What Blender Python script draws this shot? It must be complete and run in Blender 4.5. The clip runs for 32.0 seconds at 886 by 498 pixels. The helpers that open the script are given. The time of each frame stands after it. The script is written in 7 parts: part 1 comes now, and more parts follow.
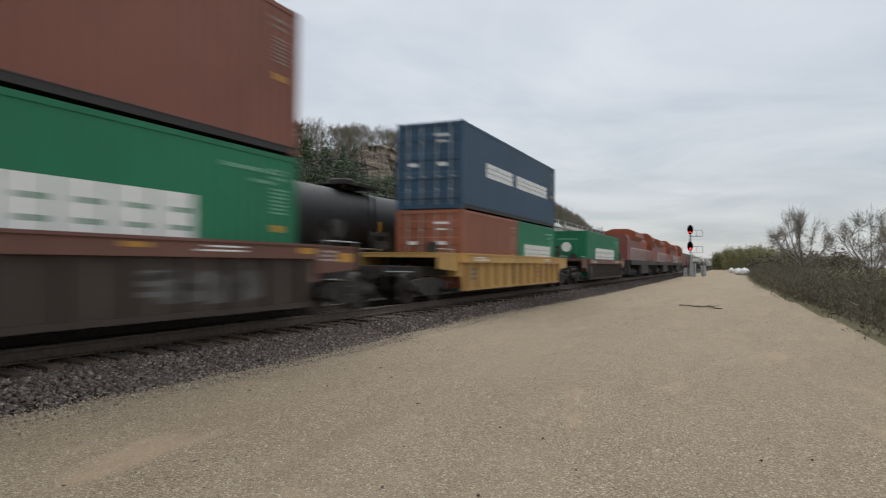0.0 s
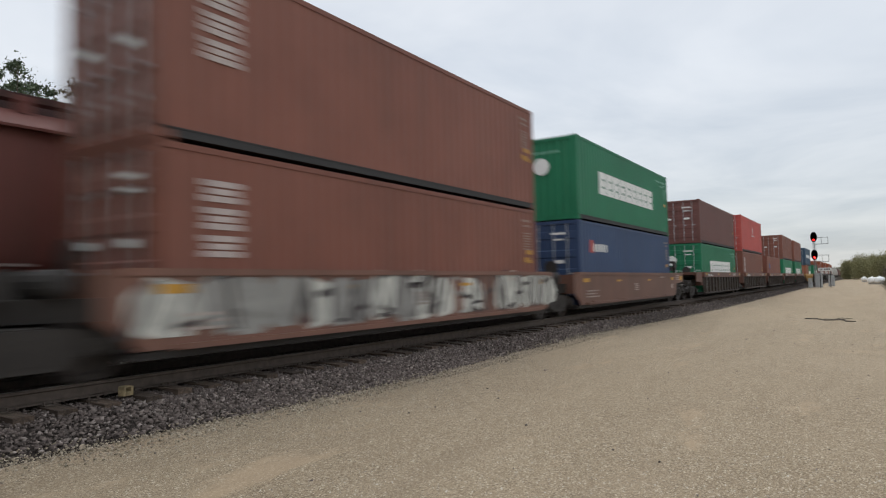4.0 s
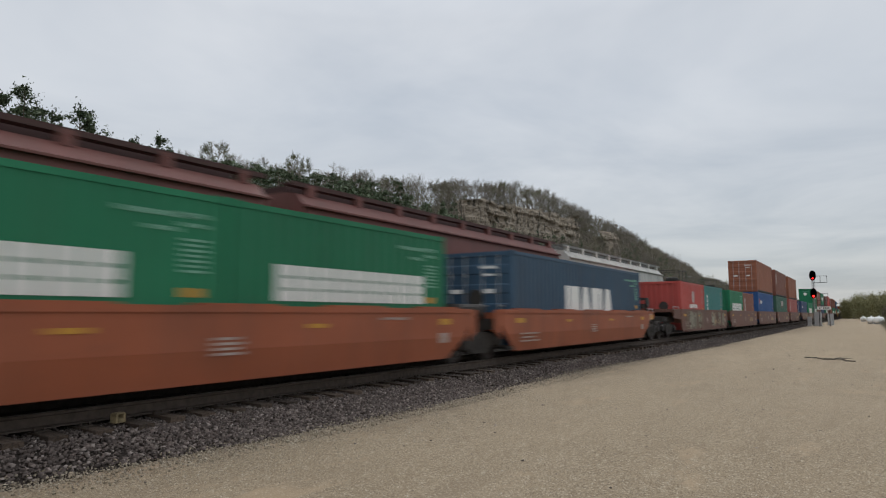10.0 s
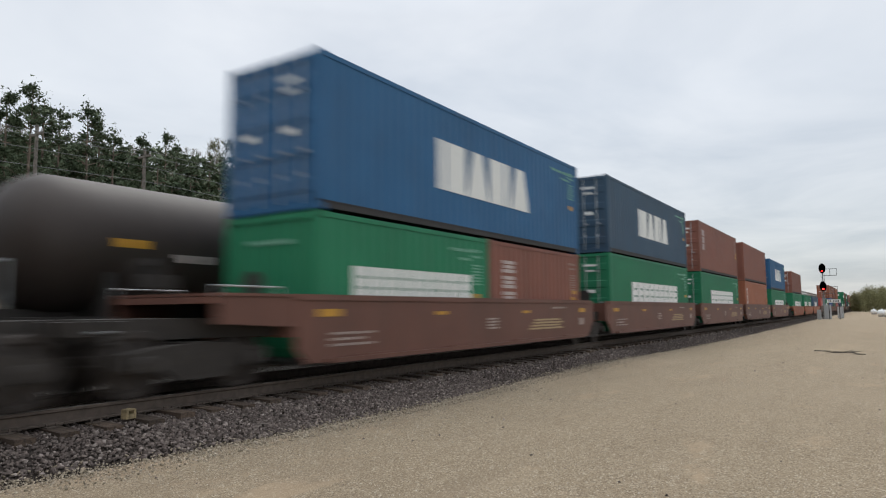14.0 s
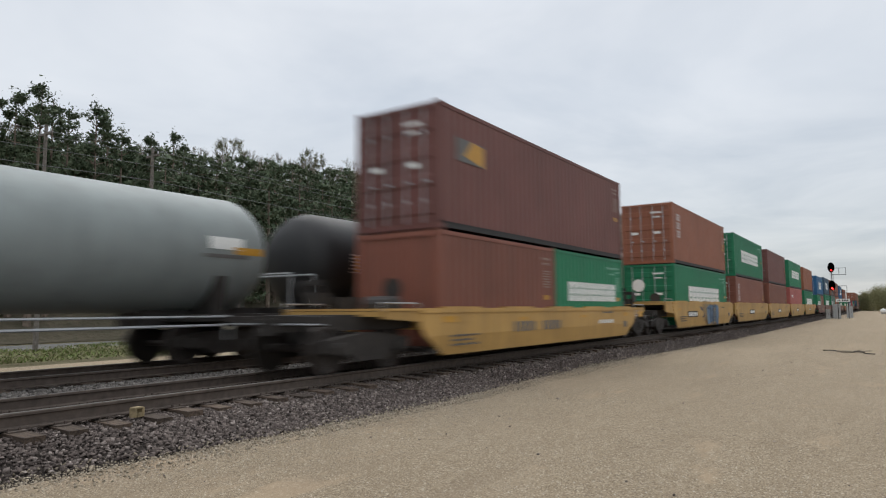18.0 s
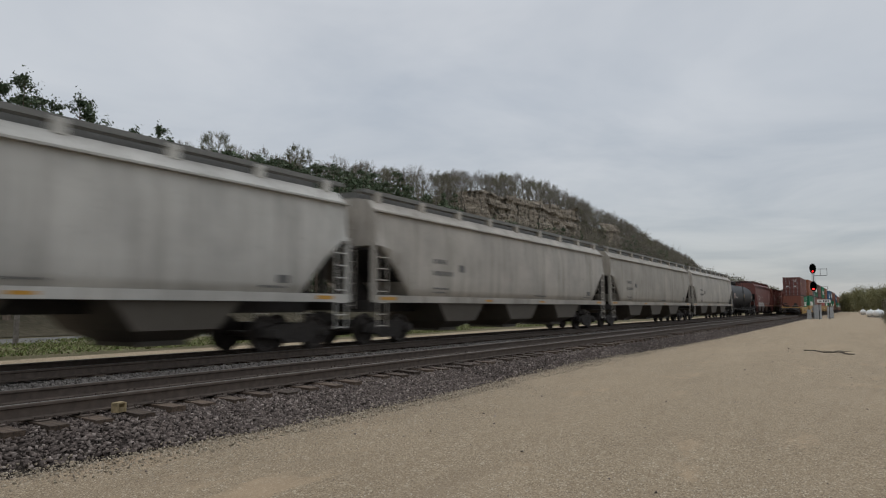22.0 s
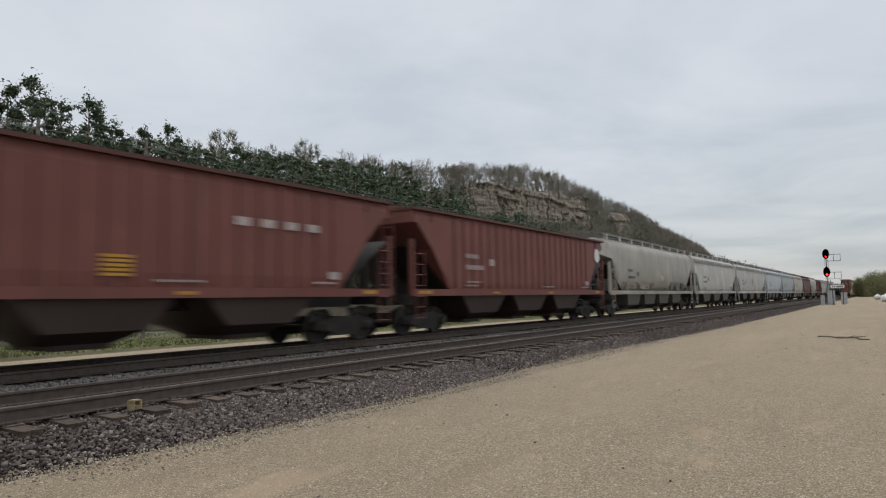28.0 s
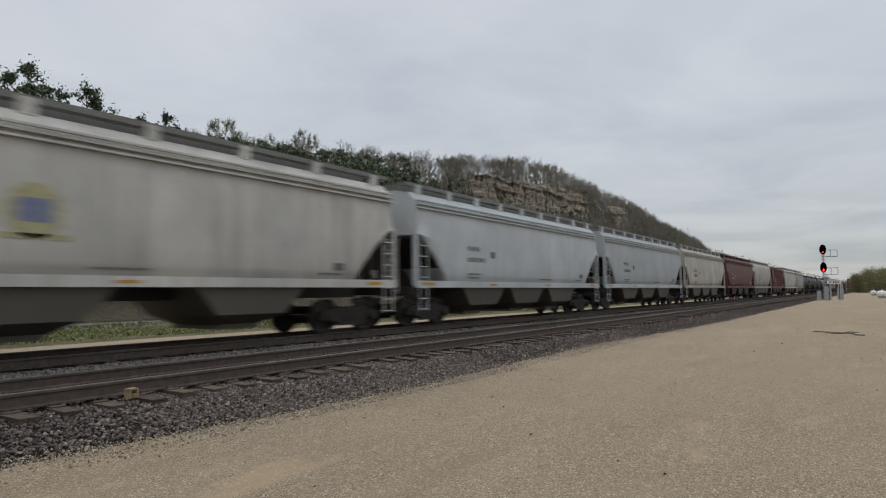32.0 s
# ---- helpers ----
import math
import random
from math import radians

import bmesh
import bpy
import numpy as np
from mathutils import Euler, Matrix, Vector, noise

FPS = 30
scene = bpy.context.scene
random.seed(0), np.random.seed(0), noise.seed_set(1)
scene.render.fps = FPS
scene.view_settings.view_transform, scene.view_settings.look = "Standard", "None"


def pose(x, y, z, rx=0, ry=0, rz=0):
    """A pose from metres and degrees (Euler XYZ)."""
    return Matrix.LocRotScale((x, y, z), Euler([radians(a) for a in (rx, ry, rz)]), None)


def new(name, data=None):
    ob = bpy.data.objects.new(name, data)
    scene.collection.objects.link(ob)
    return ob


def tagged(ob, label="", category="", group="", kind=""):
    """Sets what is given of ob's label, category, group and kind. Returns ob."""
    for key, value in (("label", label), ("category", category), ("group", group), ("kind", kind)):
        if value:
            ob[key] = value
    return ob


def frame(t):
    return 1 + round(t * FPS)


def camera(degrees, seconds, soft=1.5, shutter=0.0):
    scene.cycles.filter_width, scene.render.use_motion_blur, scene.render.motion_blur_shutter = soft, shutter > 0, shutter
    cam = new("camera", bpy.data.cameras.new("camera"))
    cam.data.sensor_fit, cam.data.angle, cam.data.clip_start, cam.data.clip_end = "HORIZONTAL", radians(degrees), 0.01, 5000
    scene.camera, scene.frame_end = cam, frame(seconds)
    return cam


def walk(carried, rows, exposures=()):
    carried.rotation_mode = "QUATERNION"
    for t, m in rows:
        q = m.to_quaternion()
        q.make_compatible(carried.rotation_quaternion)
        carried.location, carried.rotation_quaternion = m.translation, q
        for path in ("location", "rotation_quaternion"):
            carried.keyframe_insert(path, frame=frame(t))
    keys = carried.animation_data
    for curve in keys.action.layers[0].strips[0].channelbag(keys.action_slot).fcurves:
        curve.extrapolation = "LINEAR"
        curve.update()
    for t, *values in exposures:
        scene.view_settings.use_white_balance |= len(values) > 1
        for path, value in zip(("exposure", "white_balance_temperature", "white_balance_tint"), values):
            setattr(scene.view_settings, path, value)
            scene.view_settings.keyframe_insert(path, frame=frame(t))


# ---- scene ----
# The origin lies under the camera at rail height: x to the right, y along the tracks, z up from the rail heads.
EYE_Z = 1.17
NEAR_X, FAR_X = -9.26, -13.7
LOT_Z = -0.5

cam = camera(68.2, 32.0, soft=1.15, shutter=0.5)
TURNS = [  # seconds, yaw, pitch, lean
    (0.0, 23.75, 1.24, 0.56),
    (0.5, 27.17, 1.74, 0.46),
    (1.0, 31.15, 2.47, 0.56),
    (1.5, 31.74, 3.19, 0.30),
    (2.0, 32.91, 3.66, -0.33),
    (2.5, 33.25, 3.81, -0.86),
    (3.0, 32.24, 3.79, -1.15),
    (3.5, 32.27, 3.38, -1.13),
    (4.0, 32.63, 3.04, -1.24),
    (4.5, 32.87, 2.78, -1.11),
    (6.5, 33.62, 4.13, -1.00),
    (7.0, 33.54, 4.29, -1.06),
    (7.5, 33.35, 4.41, -1.22),
    (8.0, 32.85, 4.59, -1.13),
    (8.5, 32.68, 4.88, -0.67),
    (9.0, 32.60, 5.23, -0.46),
    (9.5, 32.55, 5.53, -0.52),
    (10.0, 32.52, 5.78, -0.14),
    (10.5, 32.48, 5.98, -0.33),
    (11.0, 32.46, 6.02, -0.41),
    (11.5, 32.49, 5.83, -0.34),
    (12.0, 32.47, 5.59, -0.32),
    (12.5, 32.55, 5.43, -0.22),
    (13.0, 32.71, 5.34, -0.28),
    (13.5, 32.96, 5.32, -0.57),
    (14.0, 33.15, 5.36, -0.45),
    (14.5, 33.37, 5.36, -0.32),
    (16.5, 33.56, 5.26, -0.21),
    (17.0, 33.58, 5.20, -0.22),
    (17.5, 33.70, 5.23, -0.19),
    (18.0, 33.74, 5.28, -0.40),
    (18.5, 33.81, 5.33, -0.36),
    (19.0, 33.76, 5.40, -0.04),
    (19.5, 33.25, 5.47, 0.20),
    (20.0, 32.79, 5.49, 0.26),
    (20.5, 32.50, 5.46, 0.28),
    (21.0, 32.36, 5.35, 0.35),
    (21.5, 32.44, 5.17, 0.00),
    (22.0, 32.55, 5.03, 0.11),
    (22.5, 32.62, 4.93, 0.04),
    (23.0, 32.64, 4.82, 0.24),
    (23.5, 32.70, 4.72, 0.15),
    (24.0, 32.87, 4.61, 0.20),
    (24.5, 33.13, 4.51, -0.05),
    (26.5, 33.45, 4.48, -0.60),
    (27.0, 33.46, 4.49, -0.81),
    (27.5, 33.45, 4.46, -0.93),
    (28.0, 33.40, 4.40, -0.95),
    (28.5, 33.40, 4.30, -0.91),
    (29.0, 33.40, 4.19, -0.85),
    (29.5, 33.43, 4.09, -0.93),
    (30.0, 33.40, 3.99, -0.90),
    (30.5, 33.30, 3.87, -0.86),
    (31.0, 33.19, 3.76, -0.96),
    (31.5, 33.13, 3.72, 0.14),
    (32.0, 33.22, 3.68, -0.39),
]
walk(cam, [(t, pose(0, 0, EYE_Z, 90 + pitch, 0, yaw) @ pose(0, 0, 0, 0, 0, lean)) for t, yaw, pitch, lean in TURNS],
     exposures=[(0.0, 0.0), (1.0, 0.0), (2.0, 0.10), (3.0, 0.14), (4.0, 0.14), (6.5, 0.20), (7.0, 0.20), (8.0, 0.18), (9.0, -0.06), (10.0, -0.16), (11.0, -0.12), (12.0, 0.01), (13.0, 0.09), (14.0, 0.14), (17.0, 0.09), (18.0, 0.07), (19.0, -0.06), (20.0, -0.20), (21.0, -0.28), (22.0, -0.34), (23.0, -0.34), (24.5, -0.28), (27.0, -0.11), (29.0, -0.09), (30.5, -0.10), (32.0, -0.24)])


# ---- world and light: an overcast spring day ----
def make_world():
    world = bpy.data.worlds.new("overcast_sky")
    scene.world = world
    world.use_nodes = True
    nt = world.node_tree
    nt.nodes.clear()
    L = nt.links.new
    out = nt.nodes.new("ShaderNodeOutputWorld")
    bg = nt.nodes.new("ShaderNodeBackground")
    bg.inputs["Strength"].default_value = SKY_STRENGTH
    co = nt.nodes.new("ShaderNodeTexCoord")
    sep = nt.nodes.new("ShaderNodeSeparateXYZ")
    L(co.outputs["Generated"], sep.inputs[0])
    # cloud deck: project the direction on a level sheet
    up = nt.nodes.new("ShaderNodeMath"); up.operation = "MAXIMUM"; up.inputs[1].default_value = 0.0
    L(sep.outputs["Z"], up.inputs[0])
    zz = nt.nodes.new("ShaderNodeMath"); zz.operation = "ADD"; zz.inputs[1].default_value = 0.09
    L(up.outputs[0], zz.inputs[0])
    dx = nt.nodes.new("ShaderNodeMath"); dx.operation = "DIVIDE"
    dy = nt.nodes.new("ShaderNodeMath"); dy.operation = "DIVIDE"
    L(sep.outputs["X"], dx.inputs[0]); L(zz.outputs[0], dx.inputs[1])
    L(sep.outputs["Y"], dy.inputs[0]); L(zz.outputs[0], dy.inputs[1])
    comb = nt.nodes.new("ShaderNodeCombineXYZ")
    L(dx.outputs[0], comb.inputs[0]); L(dy.outputs[0], comb.inputs[1])
    n1 = nt.nodes.new("ShaderNodeTexNoise")
    n1.inputs["Scale"].default_value = 0.75
    n1.inputs["Detail"].default_value = 5.0
    n1.inputs["Roughness"].default_value = 0.56
    n1.inputs["Distortion"].default_value = 0.4
    L(comb.outputs[0], n1.inputs["Vector"])
    ramp = nt.nodes.new("ShaderNodeValToRGB")
    ramp.color_ramp.elements[0].position = 0.33
    ramp.color_ramp.elements[0].color = (0.506, 0.546, 0.592, 1)
    ramp.color_ramp.elements[1].position = 0.66
    ramp.color_ramp.elements[1].color = (0.708, 0.727, 0.746, 1)
    L(n1.outputs["Fac"], ramp.inputs["Fac"])
    # the deck is brighter towards the zenith, as under a real overcast
    rise = nt.nodes.new("ShaderNodeMapRange")
    rise.inputs["From Min"].default_value = 0.42
    rise.inputs["From Max"].default_value = 0.95
    rise.inputs["To Min"].default_value = 1.0
    rise.inputs["To Max"].default_value = 2.3
    L(sep.outputs["Z"], rise.inputs["Value"])
    # veiled Nishita sky gives the tint of the air between the clouds
    sky = nt.nodes.new("ShaderNodeTexSky")
    sky.sky_type = "NISHITA"
    sky.sun_disc = False
    sky.sun_elevation = radians(52)
    sky.sun_rotation = radians(-35)
    mul = nt.nodes.new("ShaderNodeVectorMath"); mul.operation = "SCALE"
    L(ramp.outputs["Color"], mul.inputs[0]); L(rise.outputs[0], mul.inputs["Scale"])
    skys = nt.nodes.new("ShaderNodeVectorMath"); skys.operation = "SCALE"
    skys.inputs["Scale"].default_value = 0.02
    L(sky.outputs[0], skys.inputs[0])
    add = nt.nodes.new("ShaderNodeVectorMath"); add.operation = "ADD"
    # and greyer towards the horizon
    low = nt.nodes.new("ShaderNodeMapRange")
    low.inputs["From Min"].default_value = 0.0
    low.inputs["From Max"].default_value = 0.30
    low.inputs["To Min"].default_value = 0.76
    low.inputs["To Max"].default_value = 1.0
    L(sep.outputs["Z"], low.inputs["Value"])
    deck = nt.nodes.new("ShaderNodeVectorMath"); deck.operation = "SCALE"
    L(mul.outputs[0], deck.inputs[0]); L(low.outputs[0], deck.inputs["Scale"])
    L(deck.outputs[0], add.inputs[0]); L(skys.outputs[0], add.inputs[1])
    L(add.outputs[0], bg.inputs["Color"])
    L(bg.outputs[0], out.inputs["Surface"])


SKY_STRENGTH = 0.95
make_world()
sun_data = bpy.data.lights.new("sun", "SUN")
sun_data.energy = 0.8
sun_data.angle = radians(40)
sun_data.color = (1.0, 0.97, 0.92)
sun = new("sun", sun_data)
sun.matrix_world = pose(0, 0, 60, 38, 0, 215)


# ---- materials ----
MATS = {}


def base_material(name):
    m = bpy.data.materials.new(name)
    m.use_nodes = True
    nt = m.node_tree
    bsdf = nt.nodes["Principled BSDF"]
    return m, nt, bsdf


def coords(nt, scale=(1, 1, 1), kind="Object"):
    co = nt.nodes.new("ShaderNodeTexCoord")
    mp = nt.nodes.new("ShaderNodeMapping")
    mp.inputs["Scale"].default_value = scale
    nt.links.new(co.outputs[kind], mp.inputs["Vector"])
    return mp.outputs["Vector"]


def noise_fac(nt, vec, scale, detail=4, rough=0.55, lo=0.35, hi=0.65):
    n = nt.nodes.new("ShaderNodeTexNoise")
    n.inputs["Scale"].default_value = scale
    n.inputs["Detail"].default_value = detail
    n.inputs["Roughness"].default_value = rough
    nt.links.new(vec, n.inputs["Vector"])
    mr = nt.nodes.new("ShaderNodeMapRange")
    mr.inputs["From Min"].default_value = lo
    mr.inputs["From Max"].default_value = hi
    nt.links.new(n.outputs["Fac"], mr.inputs["Value"])
    return mr.outputs[0]


def mix_color(nt, fac, a, b, blend="MIX"):
    mx = nt.nodes.new("ShaderNodeMix")
    mx.data_type = "RGBA"
    mx.blend_type = blend
    for sock, v in ((mx.inputs[0], fac), (mx.inputs[6], a), (mx.inputs[7], b)):
        if hasattr(v, "is_linked"):
            nt.links.new(v, sock)
        elif isinstance(v, (int, float)):
            sock.default_value = v
        else:
            sock.default_value = (*v, 1)
    return mx.outputs[2]


def bump(nt, bsdf, height, strength, distance=0.02):
    b = nt.nodes.new("ShaderNodeBump")
    b.inputs["Strength"].default_value = strength
    b.inputs["Distance"].default_value = distance
    nt.links.new(height, b.inputs["Height"])
    nt.links.new(b.outputs[0], bsdf.inputs["Normal"])


def paint(name, color, grime=0.35, rough=0.55, grime_color=(0.07, 0.055, 0.045), streak=True, vary=0.12, fine=6.0):
    """Weathered coach paint: faded blotches, run-down dirt streaks and small scuffs."""
    if name in MATS:
        return MATS[name]
    m, nt, bsdf = base_material(name)
    vec = coords(nt)
    big = noise_fac(nt, vec, 0.5, 4, 0.6, 0.3, 0.7)
    faded = tuple(min(1, c * (1 + vary) + 0.03 * vary) for c in color)
    dark = tuple(c * (1 - vary) for c in color)
    c = mix_color(nt, big, dark, faded)
    run = noise_fac(nt, coords(nt, (2.2, 2.2, 0.22)), 1.6, 5, 0.65, 0.48, 0.8)
    sc = nt.nodes.new("ShaderNodeMath"); sc.operation = "MULTIPLY"; sc.inputs[1].default_value = grime if streak else grime * 0.5
    nt.links.new(run, sc.inputs[0])
    c = mix_color(nt, sc.outputs[0], c, grime_color)
    speck = noise_fac(nt, vec, fine, 3, 0.6, 0.62, 0.75)
    sc2 = nt.nodes.new("ShaderNodeMath"); sc2.operation = "MULTIPLY"; sc2.inputs[1].default_value = grime * 0.5
    nt.links.new(speck, sc2.inputs[0])
    c = mix_color(nt, sc2.outputs[0], c, grime_color)
    oi = nt.nodes.new("ShaderNodeObjectInfo")
    hs = nt.nodes.new("ShaderNodeHueSaturation")
    mr = nt.nodes.new("ShaderNodeMapRange")
    mr.inputs["To Min"].default_value = 0.88
    mr.inputs["To Max"].default_value = 1.1
    nt.links.new(oi.outputs["Random"], mr.inputs["Value"])
    nt.links.new(mr.outputs[0], hs.inputs["Value"])
    nt.links.new(c, hs.inputs["Color"])
    nt.links.new(hs.outputs[0], bsdf.inputs["Base Color"])
    bsdf.inputs["Roughness"].default_value = rough
    bsdf.inputs["Specular IOR Level"].default_value = 0.35
    bump(nt, bsdf, noise_fac(nt, vec, 14, 3), 0.08, 0.004)
    MATS[name] = m
    return m


def plain(name, color, rough=0.6, metal=0.0, vary=0.2, scale=8.0, emit=0.0):
    """A simple surface with a little mottling."""
    if name in MATS:
        return MATS[name]
    m, nt, bsdf = base_material(name)
    vec = coords(nt)
    f = noise_fac(nt, vec, scale, 4)
    c = mix_color(nt, f, tuple(x * (1 - vary) for x in color), tuple(min(1, x * (1 + vary)) for x in color))
    nt.links.new(c, bsdf.inputs["Base Color"])
    bsdf.inputs["Roughness"].default_value = rough
    bsdf.inputs["Metallic"].default_value = metal
    if emit:
        bsdf.inputs["Emission Color"].default_value = (*color, 1)
        bsdf.inputs["Emission Strength"].default_value = emit
    bump(nt, bsdf, f, 0.1, 0.004)
    MATS[name] = m
    return m


def gravel_material():
    """Rolled crushed limestone: sandy fines, grit, small dark flecks in drifts and paler worn lanes."""
    m, nt, bsdf = base_material("tan_gravel")
    vec = coords(nt, kind="Object")
    grit = noise_fac(nt, vec, 70, 6, 0.85, 0.36, 0.64)
    c = mix_color(nt, grit, (0.175, 0.132, 0.086), (0.48, 0.382, 0.265))
    cell = nt.nodes.new("ShaderNodeTexVoronoi")
    cell.inputs["Scale"].default_value = 72
    nt.links.new(vec, cell.inputs["Vector"])
    tone = nt.nodes.new("ShaderNodeSeparateColor")
    nt.links.new(cell.outputs["Color"], tone.inputs[0])
    chip = nt.nodes.new("ShaderNodeMapRange")
    chip.inputs["From Min"].default_value = 0.80
    chip.inputs["From Max"].default_value = 0.95
    chip.inputs["To Max"].default_value = 0.75
    nt.links.new(tone.outputs["Green"], chip.inputs["Value"])
    c = mix_color(nt, chip.outputs[0], c, (0.68, 0.59, 0.46))
    chip = nt.nodes.new("ShaderNodeMapRange")
    chip.inputs["From Min"].default_value = 0.70
    chip.inputs["From Max"].default_value = 0.95
    chip.inputs["To Max"].default_value = 0.85
    nt.links.new(tone.outputs["Blue"], chip.inputs["Value"])
    c = mix_color(nt, chip.outputs[0], c, (0.15, 0.115, 0.078))
    mid = noise_fac(nt, vec, 9, 6, 0.72, 0.40, 0.66)
    sc = nt.nodes.new("ShaderNodeMath"); sc.operation = "MULTIPLY"; sc.inputs[1].default_value = 0.30
    nt.links.new(mid, sc.inputs[0])
    c = mix_color(nt, sc.outputs[0], c, (0.245, 0.188, 0.125))
    # flecks of dark stone, gathered in loose drifts
    vor = nt.nodes.new("ShaderNodeTexVoronoi")
    vor.inputs["Scale"].default_value = 58
    nt.links.new(vec, vor.inputs["Vector"])
    sep = nt.nodes.new("ShaderNodeSeparateColor")
    nt.links.new(vor.outputs["Color"], sep.inputs[0])
    pick = nt.nodes.new("ShaderNodeMapRange")
    pick.inputs["From Min"].default_value = 0.86
    pick.inputs["From Max"].default_value = 0.90
    nt.links.new(sep.outputs["Red"], pick.inputs["Value"])
    drift = noise_fac(nt, coords(nt, (1.0, 0.6, 1)), 0.7, 6, 0.7, 0.46, 0.66)
    both = nt.nodes.new("ShaderNodeMath"); both.operation = "MULTIPLY"
    nt.links.new(pick.outputs[0], both.inputs[0]); nt.links.new(drift, both.inputs[1])
    sc = nt.nodes.new("ShaderNodeMath"); sc.operation = "MULTIPLY"; sc.inputs[1].default_value = 0.8
    nt.links.new(both.outputs[0], sc.inputs[0])
    c = mix_color(nt, sc.outputs[0], c, (0.115, 0.088, 0.062))
    # finer, paler dust in patches and along the wheel tracks
    lane = noise_fac(nt, coords(nt, (0.8, 0.22, 1)), 0.55, 5, 0.62, 0.50, 0.70)
    sc = nt.nodes.new("ShaderNodeMath"); sc.operation = "MULTIPLY"; sc.inputs[1].default_value = 0.45
    nt.links.new(lane, sc.inputs[0])
    c = mix_color(nt, sc.outputs[0], c, (0.40, 0.315, 0.22))
    worn = noise_fac(nt, coords(nt, (1.3, 0.5, 1)), 0.8, 6, 0.68, 0.58, 0.68)
    sc = nt.nodes.new("ShaderNodeMath"); sc.operation = "MULTIPLY"; sc.inputs[1].default_value = 0.55
    nt.links.new(worn, sc.inputs[0])
    c = mix_color(nt, sc.outputs[0], c, (0.46, 0.34, 0.225))
    rut = noise_fac(nt, coords(nt, (1.6, 0.35, 1)), 0.9, 5, 0.65, 0.54, 0.74)
    sc = nt.nodes.new("ShaderNodeMath"); sc.operation = "MULTIPLY"; sc.inputs[1].default_value = 0.35
    nt.links.new(rut, sc.inputs[0])
    c = mix_color(nt, sc.outputs[0], c, (0.225, 0.172, 0.118))
    nt.links.new(c, bsdf.inputs["Base Color"])
    bsdf.inputs["Roughness"].default_value = 0.95
    bsdf.inputs["Specular IOR Level"].default_value = 0.12
    bump(nt, bsdf, grit, 0.55, 0.012)
    return m


def island_material(name, colors, rough=0.9, spec=0.2, scale=20.0):
    """One colour per stone, leaf or blade, out of a short range."""
    m, nt, bsdf = base_material(name)
    geo = nt.nodes.new("ShaderNodeNewGeometry")
    ramp = nt.nodes.new("ShaderNodeValToRGB")
    els = ramp.color_ramp.elements
    while len(els) < len(colors):
        els.new(0.5)
    for i, (e, c) in enumerate(zip(els, colors)):
        e.position = i / (len(colors) - 1)
        e.color = (*c, 1)
    nt.links.new(geo.outputs["Random Per Island"], ramp.inputs["Fac"])
    f = noise_fac(nt, coords(nt), scale, 3)
    c = mix_color(nt, f, ramp.outputs["Color"], (0.5, 0.5, 0.5), "OVERLAY")
    nt.links.new(c, bsdf.inputs["Base Color"])
    bsdf.inputs["Roughness"].default_value = rough
    bsdf.inputs["Specular IOR Level"].default_value = spec
    return m


def ground_cover_material(name, a, b, d, scale=0.6):
    m, nt, bsdf = base_material(name)
    vec = coords(nt)
    c = mix_color(nt, noise_fac(nt, vec, scale, 6, 0.65), a, b)
    c = mix_color(nt, noise_fac(nt, vec, scale * 9, 4, 0.7, 0.45, 0.7), c, d)
    nt.links.new(c, bsdf.inputs["Base Color"])
    bsdf.inputs["Roughness"].default_value = 0.95
    bsdf.inputs["Specular IOR Level"].default_value = 0.1
    bump(nt, bsdf, noise_fac(nt, vec, scale * 6, 5), 0.6, 0.2)
    return m


def rock_material():
    m, nt, bsdf = base_material("limestone")
    vec = coords(nt)
    band = noise_fac(nt, coords(nt, (0.05, 0.05, 0.9)), 1.0, 5, 0.6, 0.35, 0.65)
    c = mix_color(nt, band, (0.215, 0.174, 0.132), (0.43, 0.365, 0.285))
    stain = noise_fac(nt, coords(nt, (1, 1.5, 0.22)), 0.42, 7, 0.75, 0.50, 0.62)
    c = mix_color(nt, stain, c, (0.075, 0.066, 0.05))
    nt.links.new(c, bsdf.inputs["Base Color"])
    bsdf.inputs["Roughness"].default_value = 0.95
    bump(nt, bsdf, noise_fac(nt, vec, 1.5, 6), 0.7, 0.5)
    return m


def tie_material():
    m, nt, bsdf = base_material("creosoted_wood")
    vec = coords(nt, (1.0, 14, 14))
    c = mix_color(nt, noise_fac(nt, vec, 2, 5, 0.65), (0.042, 0.029, 0.021), (0.105, 0.072, 0.05))
    oi = nt.nodes.new("ShaderNodeObjectInfo")
    hs = nt.nodes.new("ShaderNodeHueSaturation")
    mr = nt.nodes.new("ShaderNodeMapRange")
    mr.inputs["To Min"].default_value = 0.6
    mr.inputs["To Max"].default_value = 1.35
    nt.links.new(oi.outputs["Random"], mr.inputs["Value"])
    nt.links.new(mr.outputs[0], hs.inputs["Value"])
    nt.links.new(c, hs.inputs["Color"])
    nt.links.new(hs.outputs[0], bsdf.inputs["Base Color"])
    bsdf.inputs["Roughness"].default_value = 0.9
    bump(nt, bsdf, noise_fac(nt, vec, 3, 5), 0.5, 0.01)
    return m


